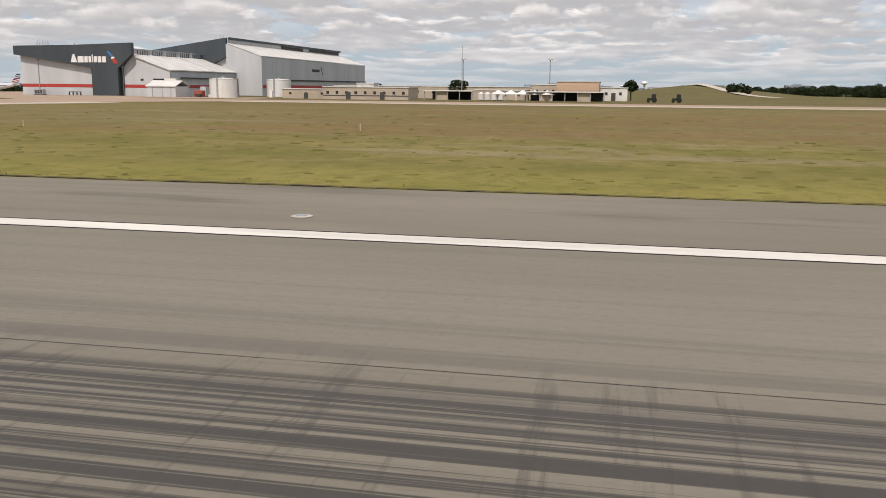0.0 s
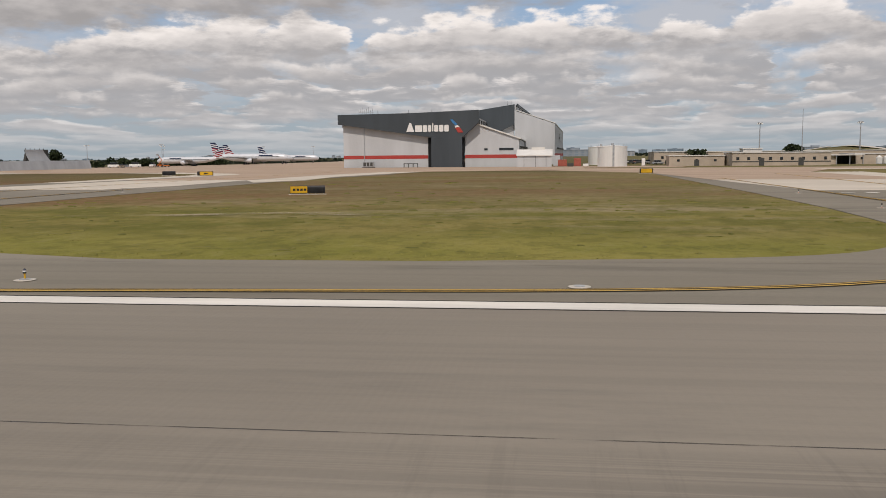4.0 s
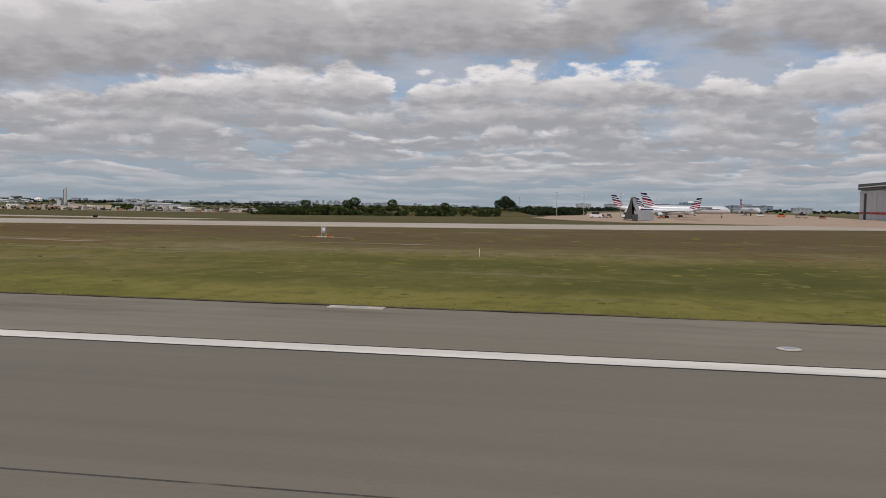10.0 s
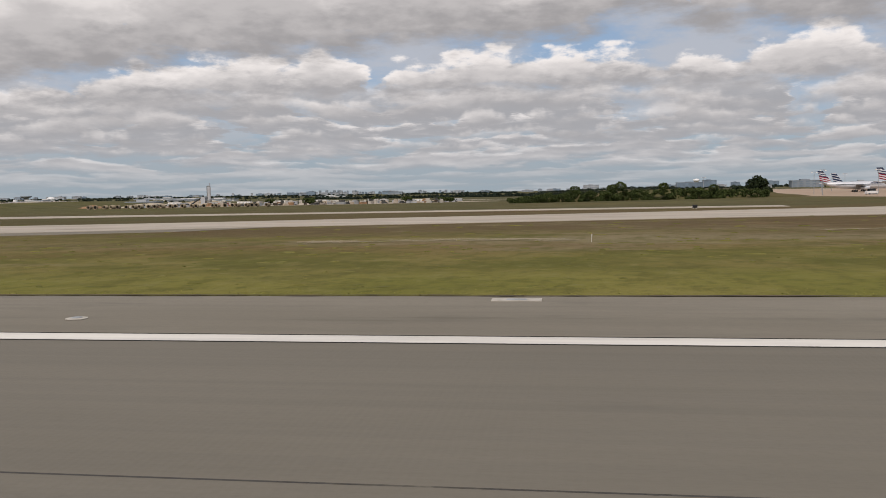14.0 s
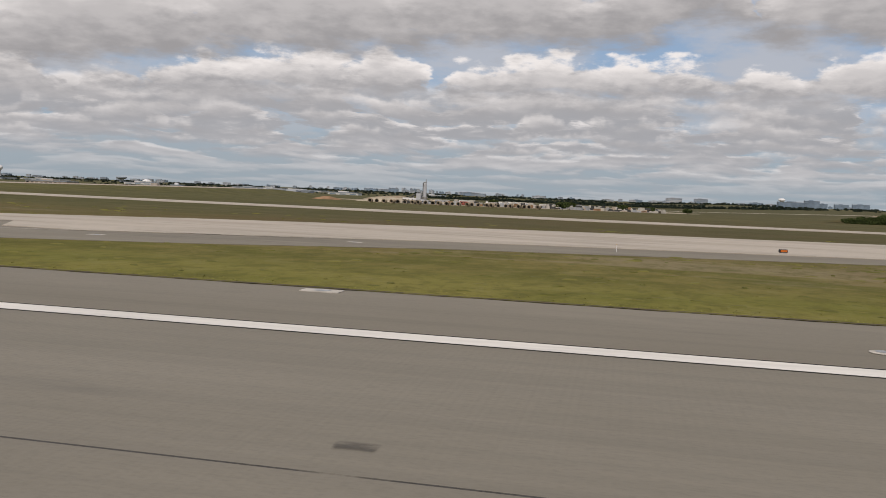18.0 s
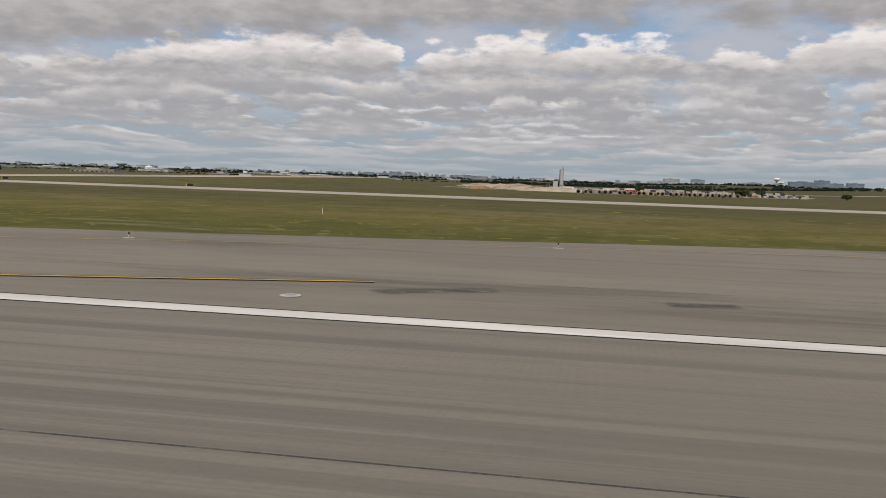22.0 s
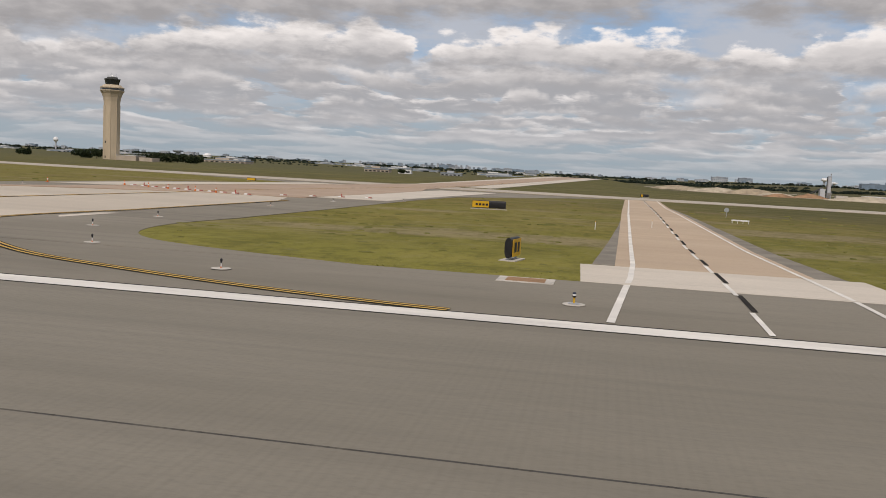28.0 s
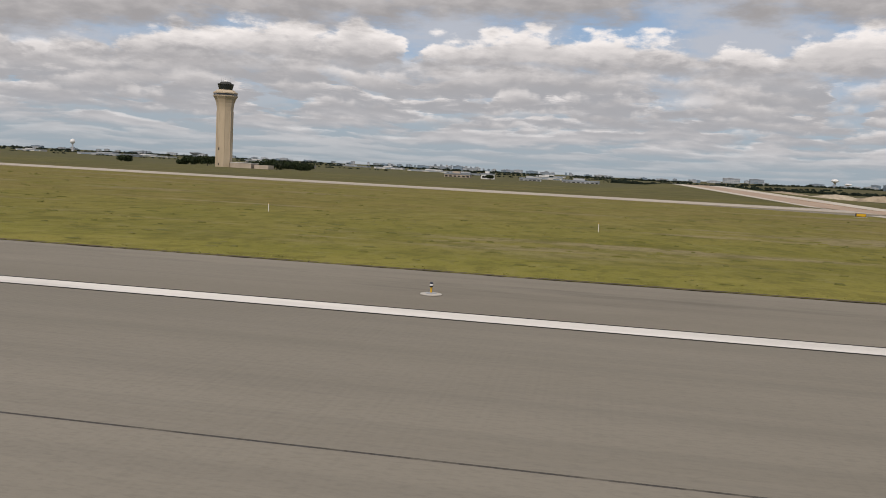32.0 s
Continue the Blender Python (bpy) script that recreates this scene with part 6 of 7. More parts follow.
def airliner(x, y, turn, length, label, tail="stripes"):
    """An airliner that looks along +x before turning."""
    t = thing("airliner", label, "airplane", (x, y, ground(x, y) + 0.1), turn, group="parked airliners")
    L, r = length, length * 0.047
    zc = r + length * 0.04
    prof = [(-0.5, 0.10, 0.62), (-0.44, 0.3, 0.52), (-0.34, 0.66, 0.28), (-0.22, 0.95, 0.05), (-0.1, 1, 0), (0.2, 1, 0), (0.36, 1, 0), (0.42, 0.92, -0.03), (0.46, 0.74, -0.1), (0.487, 0.46, -0.2), (0.499, 0.16, -0.28)]
    bm = bmesh.new()
    rings = [[bm.verts.new((u * L, k * r * math.cos(a), zc + dz * r + k * r * math.sin(a))) for a in (2 * math.pi * i / 20 for i in range(20))] for u, k, dz in prof]
    for a, b in zip(rings, rings[1:]):
        for i in range(20):
            bm.faces.new((a[i], b[i], b[(i + 1) % 20], a[(i + 1) % 20]))
    bm.faces.new(rings[0])
    bm.faces.new(rings[-1][::-1])
    for f in bm.faces:
        f.smooth = True
    bmesh.ops.recalc_face_normals(bm, faces=bm.faces[:])
    body = part("fuselage", bm, FUSELAGE, t)
    for s in (-1, 1):
        part("window_strip", box(-0.3 * L, 0.38 * L, s * r * 0.985 - 0.04, s * r * 0.985 + 0.04, zc + 0.12 * r, zc + 0.24 * r), GLASS, body, "row of small cabin windows")
        part("name_bar", box(0.12 * L, 0.29 * L, s * r * 0.93 - 0.05, s * r * 0.93 + 0.05, zc + 0.36 * r, zc + 0.66 * r), TAIL_BLUE, body, "dark name as a plain bar")
        bm = bmesh.new()
        pts = [(0.10, 0.9), (-0.06, 0.9), (-0.19, 9.6), (-0.15, 9.6)]
        lo = [bm.verts.new((u * L, s * v * r, zc - 0.45 * r + v * r * 0.06)) for u, v in pts]
        hi = [bm.verts.new((u * L, s * v * r, zc - (0.12 if v < 2 else 0.4) * r + v * r * 0.06)) for u, v in pts]
        bm.faces.new(lo)
        bm.faces.new(hi[::-1])
        for i in range(4):
            bm.faces.new((lo[i], lo[(i + 1) % 4], hi[(i + 1) % 4], hi[i]))
        bmesh.ops.recalc_face_normals(bm, faces=bm.faces[:])
        part("wing", bm, GREY_METAL, t)
        bm = bmesh.new()
        pts = [(-0.40, 0.4), (-0.47, 0.4), (-0.50, 3.6), (-0.475, 3.6)]
        lo = [bm.verts.new((u * L, s * v * r, zc + 0.45 * r + v * r * 0.05)) for u, v in pts]
        hi = [bm.verts.new((u * L, s * v * r, zc + 0.58 * r + v * r * 0.05)) for u, v in pts]
        bm.faces.new(lo)
        bm.faces.new(hi[::-1])
        for i in range(4):
            bm.faces.new((lo[i], lo[(i + 1) % 4], hi[(i + 1) % 4], hi[i]))
        bmesh.ops.recalc_face_normals(bm, faces=bm.faces[:])
        part("tailplane", bm, GREY_METAL, t)
        q = Matrix.Translation((0.02 * L, s * 3.3 * r, zc - 0.75 * r)) @ Matrix.Rotation(math.pi / 2, 4, "Y")
        bm = lathe([(0.36 * r, -0.05 * L), (0.52 * r, -0.01 * L), (0.56 * r, 0.03 * L), (0.46 * r, 0.05 * L)], 18)
        bmesh.ops.transform(bm, matrix=q, verts=bm.verts[:])
        eng = part("engine", bm, FUSELAGE, t)
        bm = lathe([(0.44 * r, 0.049 * L), (0.44 * r, 0.0512 * L)], 18)
        bmesh.ops.transform(bm, matrix=q, verts=bm.verts[:])
        part("intake", bm, OPENING_SHADE, eng)
        for gx in (-0.045, -0.075):
            part("main_wheel", rod((gx * L, s * 0.85 * r - 0.3, 0.5), (gx * L, s * 0.85 * r + 0.3, 0.5), 0.5, 12), RUBBER, t)
        part("main_leg", rod((-0.06 * L, s * 0.85 * r, 0.5), (-0.06 * L, s * 0.8 * r, zc - 0.5 * r), 0.16, 8), GREY_METAL, t)
    part("nose_wheel", rod((0.4 * L, -0.3, 0.42), (0.4 * L, 0.3, 0.42), 0.42, 12), RUBBER, t)
    part("nose_leg", rod((0.4 * L, 0, 0.4), (0.4 * L, 0, zc - 0.6 * r), 0.12, 8), GREY_METAL, t)
    part("cockpit_glass", slab_xz([(0.455 * L, zc + 0.3 * r), (0.478 * L, zc + 0.12 * r), (0.466 * L, zc + 0.10 * r), (0.44 * L, zc + 0.3 * r)], -0.55 * r, 0.55 * r), GLASS, body)
    # fin in slanted bars
    zb, zt = zc + 0.75 * r, zc + 4.0 * r
    n = 11
    cols = [TAIL_RED, TAIL_WHITE, TAIL_RED, TAIL_WHITE, TAIL_RED, TAIL_BLUE, TAIL_WHITE, TAIL_BLUE, TAIL_WHITE, TAIL_BLUE, TAIL_BLUE] if tail == "stripes" else [TAIL_BLUE, TAIL_WHITE, TAIL_BLUE] * 4
    fin = None
    for i in range(n):
        a, b = i / n, (i + 1) / n
        row = []
        for f in (a, b):
            row.append((-0.33 * L - f * 0.125 * L, zb + f * (zt - zb) - 0.22 * r * (1 - f)))
            row.append((-0.485 * L - f * 0.035 * L, zb + f * (zt - zb) + 0.55 * r * (1 - f) ** 0.5))
        p = part("fin_bar", slab_xz([row[0], row[2], row[3], row[1]], -0.09 * r, 0.09 * r), cols[i], t, "coloured bar of the tail fin")
    return t


airliner(-265.5, 467, 0, 45, "silver widebody airliner with a striped tail, parked")
airliner(-281, 421, 180, 35, "silver narrowbody airliner with a striped tail, parked")
airliner(-280, 521, 0, 44, "silver airliner with a striped tail behind others", )
airliner(-268, 545, 0, 40, "silver airliner with a dark blue tail", "blue")
airliner(-199, 670, -82, 44, "silver airliner standing nose on", )
for x, y in ((-312, 402), (-298, 396)):
    vehicle(x, y, 20, WHITE_METAL, "white ground support truck on the apron", 5.5, 2.6)
for x, y, turn, mat, lab, ln, hh in ((-306, 398, 70, CREAM, "cream baggage tug on the apron", 3.2, 1.7), (-309, 408, 10, GREY_METAL, "grey service cart on the apron", 3.0, 1.5), (-292, 402, 100, WHITE_METAL, "white service van on the apron", 5.0, 2.2), (-283, 398, 5, ORANGE, "orange service tug on the apron", 2.8, 1.4),
                                     (-196, 520, 15, CREAM, "cream service truck beside the hangar", 6.0, 2.6), (-193, 545, 60, GREY_METAL, "grey service cart beside the hangar", 4.0, 1.8), (-199, 560, 0, ORANGE, "orange lift truck beside the hangar", 4.5, 2.4), (-190, 500, 120, BRICK, "dark red tug beside the hangar", 3.4, 1.7), (-206, 590, 30, WHITE_METAL, "white service van beside the hangar", 5.2, 2.3), (-212, 610, 80, GREY_METAL, "grey service cart beside the hangar", 4.0, 1.8)):
    vehicle(x, y, turn, mat, lab, ln, hh)
t = thing("boom_lift", "orange boom lift with a raised basket on the apron", "boom lift", (-291, 408, ground(-291, 408) + 0.1), 30)
part("chassis", box(-1.3, 1.3, -0.8, 0.8, 0.4, 1.1, 0.1), ORANGE, t)
for sx in (-0.9, 0.9):
    for sy in (-0.8, 0.8):
        part("wheel", rod((sx, sy - 0.15, 0.42), (sx, sy + 0.15, 0.42), 0.42, 12), RUBBER, t)
part("lower_boom", rod((-0.6, 0, 1.1), (1.0, 0, 3.4), 0.16, 8), ORANGE, t)
part("upper_boom", rod((1.0, 0, 3.4), (-0.8, 0, 5.8), 0.13, 8), ORANGE, t)
part("basket", box(-1.5, -0.5, -0.5, 0.5, 5.5, 6.4), GREY_METAL, t)

# ---- blast fence ----
FENCE = surface("blast_fence_steel", (0.40, 0.41, 0.42), 0.6, 0.1, grain=0.1, scale=0.2, fine=3.0, stretch=(1, 1, 0.2))
t = thing("blast_fence", "pale grey steel jet blast fence with a tall leaning deflector", "blast fence", (-298.5, 318, -1.2), 80)
bm = bmesh.new()
prev = None
for k in range(9):
    a = k / 8
    y, z = -3.2 * (1 - a) ** 2, 7.8 * a ** 0.85
    lean = 2.4 * a
    cur = [bm.verts.new((x - lean + w * (1 - a), yy, z)) for x, w in ((-4.5, -1.2), (5.0, 1.8)) for yy in (y, y + 0.25)]
    if prev:
        bm.faces.new((prev[0], prev[2], cur[2], cur[0]))
        # back and sides get a dark colour for the backlit side
        for back in ((prev[1], cur[1], cur[3], prev[3]), (prev[0], cur[0], cur[1], prev[1]), (prev[2], prev[3], cur[3], cur[2])):
            bm.faces.new(back).material_index = 1
    prev = cur
bm.faces.new((prev[0], prev[2], prev[3], prev[1]))
bmesh.ops.recalc_face_normals(bm, faces=bm.faces[:])
part("curved_deflector", bm, (FENCE, DARK_WALL), t)
# struts and added panels repeat that shade in their dark colour
for k in range(5):
    x = -6 + k * 2.4
    part("strut", rod((x, 0.3, 8.2), (x + 1.4, 3.2, 0), 0.12, 6), DARK_WALL, t)
    part("shade_panel", slab_yz([(0.3, 0.2), (2.9, 0.2), (0.5, 7.8), (0.3, 7.8)], x + 0.1, x + 2.3), DARK_WALL, t, "added back panel, dark like the backlit side")
for k in range(16):
    x = -26 + k * 3.2
    part("low_panel", slab_yz([(-4.3, 0), (-4.0, 0), (-3.0, 3.4), (-3.3, 3.4)], x, x + 3.17), FENCE, t)
# end wall coloured dark as well, to read as shaded
part("end_wall", box(-26.6, -26.2, -4.4, -2.6, 0, 2.2), DARK_WALL, t)

# ---- vegetation ----


def leaves(rng, centres, count, size, name, mat):
    """A cloud of small leaf clumps round given centres (x, y, z, radius, squash)."""
    c = np.array(centres)
    pick = rng.choice(len(c), count, p=c[:, 3] ** 2 / np.sum(c[:, 3] ** 2))
    d = rng.normal(size=(count, 3))
    d /= np.linalg.norm(d, axis=1)[:, None]
    r = c[pick, 3] * rng.uniform(0.55, 1.08, count) ** 0.6
    p = c[pick, :3] + d * r[:, None] * np.stack([np.ones(count), np.ones(count), c[pick, 4]], 1)
    a = rng.normal(size=(count, 3))
    a /= np.linalg.norm(a, axis=1)[:, None]
    b = np.cross(a, rng.normal(size=(count, 3)))
    b /= np.linalg.norm(b, axis=1)[:, None]
    s = size * rng.uniform(0.6, 1.5, count)[:, None]
    v = np.stack([p - a * s, p + b * s * 0.7, p + a * s, p - b * s * 0.7], 1).reshape(-1, 3)
    f = np.arange(count * 4).reshape(-1, 4)
    me = bpy.data.meshes.new(name)
    me.from_pydata(v.tolist(), [], f.tolist())
    me.materials.append(mat)
    return new(name, me)


def tree(x, y, hgt, spread, label, mat=LEAF, seed=1, count=900, leaf=0.42, name="tree"):
    rng = np.random.default_rng(seed)
    g = ground(x, y)
    t = thing(name, label, "tree", (x, y, g))
    bm = tube(0.035 * hgt, 0.018 * hgt, 0, hgt * 0.55, 8)
    tops = []
    for k in range(6):
        a = k * 1.05 + rng.uniform(0, 0.5)
        q = (spread * 0.55 * math.cos(a), spread * 0.55 * math.sin(a), hgt * rng.uniform(0.55, 0.8))
        rod((0, 0, hgt * 0.3), q, 0.008 * hgt, 5, bm)
        tops.append(q)
    part("trunk", bm, BARK, t)
    cs = [(q[0], q[1], q[2], spread * rng.uniform(0.35, 0.5), 0.75) for q in tops] + [(0, 0, hgt * 0.82, spread * 0.45, 0.7), (spread * 0.2, 0, hgt * 0.55, spread * 0.5, 0.6)]
    cs = [(a, b, min(c_, hgt - r * k), r, k) for a, b, c_, r, k in cs]
    crown = leaves(rng, cs, count, leaf, "crown", mat)
    crown.parent = t
    return t


tree(-355.6, 423, 10.2, 5.2, "round dark tree on top of a grassy mound", LEAF_DARK, 3, 1500, 0.45)
tree(-8.2, 346.4, 7.4, 4.2, "dense dark tree behind low buildings", LEAF_DARK, 5, 1100)
tree(59.3, 337.5, 8.2, 3.0, "narrow dark tree beside a white building", LEAF_DARK, 6, 800)
tree(-44, 345, 5.6, 5.0, "low round dark tree behind a cream building", LEAF_DARK, 7, 1000)
tree(22, 362, 5.2, 4.6, "low round dark tree behind carports", LEAF_DARK, 8, 900)
for k, (x, y, h, s) in enumerate(((-1188, 566, 7.0, 8), (-1150, 585, 7.0, 10), (-1138, 590, 6.5, 9), (-1128, 596, 5.5, 8), (-1160, 578, 5.0, 6), (-1198, 562, 6.0, 7), (-1265, 590, 4.5, 6), (-1245, 640, 3.5, 5), (-1020, 800, 4.0, 4))):
    tree(x, y, h, s, "dark broad tree near the control tower", LEAF_DARK, 20 + k, 1000, 0.6)
for k, (x, y, h, s) in enumerate(((-592, 486, 4.4, 4.2), (-642, 560, 4.0, 3.2), (-560, 620, 4.5, 4), (-540, 660, 4, 4), (-600, 690, 5, 4), (-520, 560, 3.5, 3))):
    tree(x, y, h, s, "bushy tree at the works yard", LEAF, 40 + k, 700, 0.5)


def heap(name, x, y, rx, ry, hgt, mat, label, category="earth heap", seed=1, rough=0.12, group=""):
    r = np.random.default_rng(seed)
    g = ground(x, y)
    n, m = 28, 7
    verts, faces = [], []
    ph = r.uniform(0, 6.28, 6)
    for j in range(m):
        u = j / (m - 1)
        for i in range(n):
            a = 2 * math.pi * i / n
            w = 1 + rough * sum(math.sin(a * (k + 2) + ph[k]) / (k + 1.5) for k in range(4))
            verts.append((rx * (1 - u) * w * math.cos(a), ry * (1 - u) * w * math.sin(a), hgt * (1 - (1 - u) ** 1.6) + (0.06 * hgt * r.normal() if 0 < j < m else 0) - (0.15 if j == 0 else 0)))
    for j in range(m - 1):
        for i in range(n):
            faces.append((j * n + i, j * n + (i + 1) % n, (j + 1) * n + (i + 1) % n, (j + 1) * n + i))
    ob = mesh_from(name, verts, faces, mat)
    for p in ob.data.polygons:
        p.use_smooth = True
    ob.matrix_world = pose(x, y, g)
    return tagged(ob, label, category, group)


heap("grassy_mound", -400, 414, 72, 30, 4.4, GRASS, "low grassy mound behind the taxiway", "mound", 3)
heap("grassy_mound", -360, 424, 20, 12, 3.6, GRASS, "small steep grassy mound below a tree", "mound", 4)


def scrub(name, spots, count, leaf, mat, label):
    rng = np.random.default_rng(len(spots) * 7 + 1)
    cs = [(x, y, ground(x, y) + z, r, 0.75) for x, y, z, r in spots]
    ob = leaves(rng, cs, count, leaf, name, mat)
    return tagged(ob, label, "shrubs", kind="stuff")


rng = np.random.default_rng(12)
spots = []
for k in range(560):
    u = rng.uniform()
    x = -468 + u * 112
    y = 381 + u * 18 + rng.uniform(-9, 14)
    crest = 5.2 * min(1.0, 0.35 + 3.0 * u) * (1.0 if u < 0.75 else 0.75)
    spots.append((x, y, rng.uniform(0.05, 1.0) ** 1.3 * crest * 0.8, rng.uniform(0.6, 1.5)))
spots += [(-420.5, 383.5, 6.3, 2.6), (-402.5, 381.5, 5.6, 2.3), (-424, 384, 5.4, 2.4), (-380, 392, 4.6, 2.2), (-440, 372, 5.2, 2.2)]
scrub("scrub", spots, 64000, 0.3, LEAF, "dense green scrub along a low mound")
spots = []
for k in range(120):
    u = rng.uniform()
    spots.append((-352 + 26 * u + rng.uniform(-8, 8), 465 + 110 * u + rng.uniform(-8, 8), rng.uniform(0.3, 3.8), rng.uniform(1.6, 2.8)))
scrub("scrub", spots, 14000, 0.5, LEAF_DARK, "dark thicket behind the apron")
spots = []
for k in range(340):
    u = rng.uniform() ** 0.8
    tall = 4.5 + 5.0 * u
    spots.append((158 + 140 * u + rng.uniform(-10, 16), 800 - 350 * u + rng.uniform(-20, 40), rng.uniform(0.1, 1.0) * tall, rng.uniform(2.0, 3.8)))
spots += [(125 + rng.uniform(-6, 6), 560 + rng.uniform(-3, 3), rng.uniform(0.5, 4.0), 2.4) for k in range(14)]
scrub("woodland", spots, 60000, 0.55, LEAF_DARK, "dark green woodland edge east of the hangars")
# tree lines far off, in the leaf colour tinted for haze
for a, y0, n, hh in ((0, 1520, 700, 1.6), (1, 2100, 900, 3.2), (2, 3000, 900, 5.6)):
    spots = []
    for k in range(n):
        x = -3600 + (3900 + y0 * 0.25) * (k + rng.uniform(0, 1)) / n
        if math.sin(x * 0.011 + a * 2.1) + math.sin(x * 0.027 + a) < -1.15:
            continue
        top = hh * rng.uniform(0.5, 1.15)
        spots.append((x, y0 + rng.uniform(-60, 60) + 0.05 * x, rng.uniform(0.0, top * 0.5), top))
    scrub("far_tree_line", spots, 42000, 1.0 + 0.6 * a, LEAF_HAZED, "dark band of trees towards the horizon")
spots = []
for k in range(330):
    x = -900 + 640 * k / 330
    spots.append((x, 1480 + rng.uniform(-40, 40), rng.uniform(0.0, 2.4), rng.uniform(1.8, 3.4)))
scrub("tree_belt", spots, 42000, 1.2, LEAF_HAZED, "dense dark belt of trees beyond the works yard")

# ---- works yard with a batching plant ----


def ring_pipe(x, y, r, length):
    g = ground(x, y)
    t = thing("concrete_pipe", "large concrete pipe section lying with its open end showing", "pipe", (x, y, g), group="concrete pipes")
    bm = bmesh.new()
    n = 18
    v = []
    for rr, yy in ((r, 0), (r, length), (r * 0.76, length), (r * 0.76, 0)):
        v.append([bm.verts.new((rr * math.cos(2 * math.pi * i / n), yy, r + rr * math.sin(2 * math.pi * i / n))) for i in range(n)])
    for a, b in zip(v, v[1:] + v[:1]):
        for i in range(n):
            bm.faces.new((a[i], a[(i + 1) % n], b[(i + 1) % n], b[i]))
    bmesh.ops.recalc_face_normals(bm, faces=bm.faces[:])
    part("barrel", bm, DIRT, t)
    # a dark disc across the bore stands for the shade inside
    part("bore_shade", rod((0, length * 0.5, r), (0, length * 0.52, r), r * 0.75, 16), DARK_WALL, t)
    return t


first_pipe = ring_pipe(-676.6, 396, 1.0, 2.6)
for k in range(1, 26):
    px, py = -676.6 + 3.0 * k + 0.5 * math.sin(k * 2.3), 396 + 1.7 * k + 1.5 * math.sin(k * 4.1)
    copy_thing(first_pipe, pose(px, py, ground(px, py), 0, 0, 18 * math.sin(k * 1.7)))
g0 = ground(-692, 576)
t = thing("batching_plant", "grey concrete batching plant with a tall slim silo", "batching plant", (-692, 576, g0))
part("silo", lathe([(1.15, 4.2), (1.15, 13.2), (0.9, 13.9)], 16), FAR_WALL, t)
part("silo_cone", lathe([(0.4, 1.6), (1.15, 4.2)], 16), GREY_METAL, t)
for sx in (-1.1, 1.1):
    for sy in (-1.1, 1.1):
        part("leg", box(sx - 0.18, sx + 0.18, sy - 0.18, sy + 0.18, 0, 5.0), GREY_METAL, t)
part("top_rail", lathe([(1.2, 13.9), (1.2, 14.3)], 16), GREY_METAL, t)
part("filter_pipe", tube(0.3, 0.3, 13.9, 16.0, 8, (0.6, 0)), GREY_METAL, t)
part("ladder", box(-1.6, -1.2, -0.3, 0.3, 0.2, 13.8), DARK_WALL, t)
part("mixer_house", box(-5.5, -2.4, -2, 2, 0, 6.4, 0.1), FAR_WALL, t)
part("hopper", lathe([(0.5, 0.8), (2.2, 4.0)], 8), GREY_METAL, t)
conv = part("conveyor", rod((-14, 0, 1.0), (-4, 0, 7.0), 0.5, 6), DARK_WALL, t)
for k in range(3):
    part("conveyor_leg", rod((-12 + k * 3.4, -0.6, 0), (-11 + k * 3.4, 0, 2.4 + k * 2), 0.12, 5), GREY_METAL, conv)
part("aggregate_bin", box(4, 11, -2, 2, 0, 2.6), PAD, t)
YARD = [(-686, 510, 8, 3.0, WHITE_METAL, "white site office cabin"), (-672, 540, 9, 2.6, FAR_WALL, "pale site trailer"), (-660, 560, 10, 2.8, WHITE_METAL, "white site trailer"), (-645, 585, 12, 3.0, WHITE_METAL, "long white site trailer"), (-628, 600, 12, 2.8, FAR_WALL, "pale site trailer"), (-612, 610, 10, 2.6, WHITE_METAL, "white site trailer"),
        (-650, 500, 6, 2.4, BRICK, "rust red container"), (-636, 520, 6, 2.4, CREAM, "cream container"), (-620, 540, 7, 2.6, GREY_METAL, "grey container"), (-603, 560, 8, 2.6, CREAM, "cream site trailer"), (-668, 470, 6, 2.0, FAR_WALL, "pale flatbed trailer"), (-585, 640, 14, 2.6, FAR_WALL, "long pale site trailer"), (-560, 680, 14, 2.6, WHITE_METAL, "long white site trailer"), (-540, 720, 16, 2.6, FAR_WALL, "long pale site trailer"), (-640, 660, 16, 3.2, WHITE_METAL, "long white shed"), (-600, 700, 16, 3.2, FAR_WALL, "long pale shed")]
for x, y, w, hh, m, lab in YARD:
    t = thing("site_trailer", lab + " in the works yard", "trailer", (x, y, ground(x, y)), random.uniform(-12, 12))
    part("body", box(-w / 2, w / 2, -1.3, 1.3, 0.5, hh, 0.05), m, t)
    part("skirt", box(-w / 2 + 0.3, w / 2 - 0.3, -1.1, 1.1, 0, 0.5), DARK_WALL, t)
    for k in range(3):
        part("window", box(-w * 0.35 + k * w * 0.27, -w * 0.35 + k * w * 0.27 + 0.9, -1.36, -1.3, hh * 0.5, hh * 0.75), GLASS, t)
    part("roof", box(-w / 2 - 0.1, w / 2 + 0.1, -1.4, 1.4, hh, hh + 0.15), ROOF_WHITE, t)
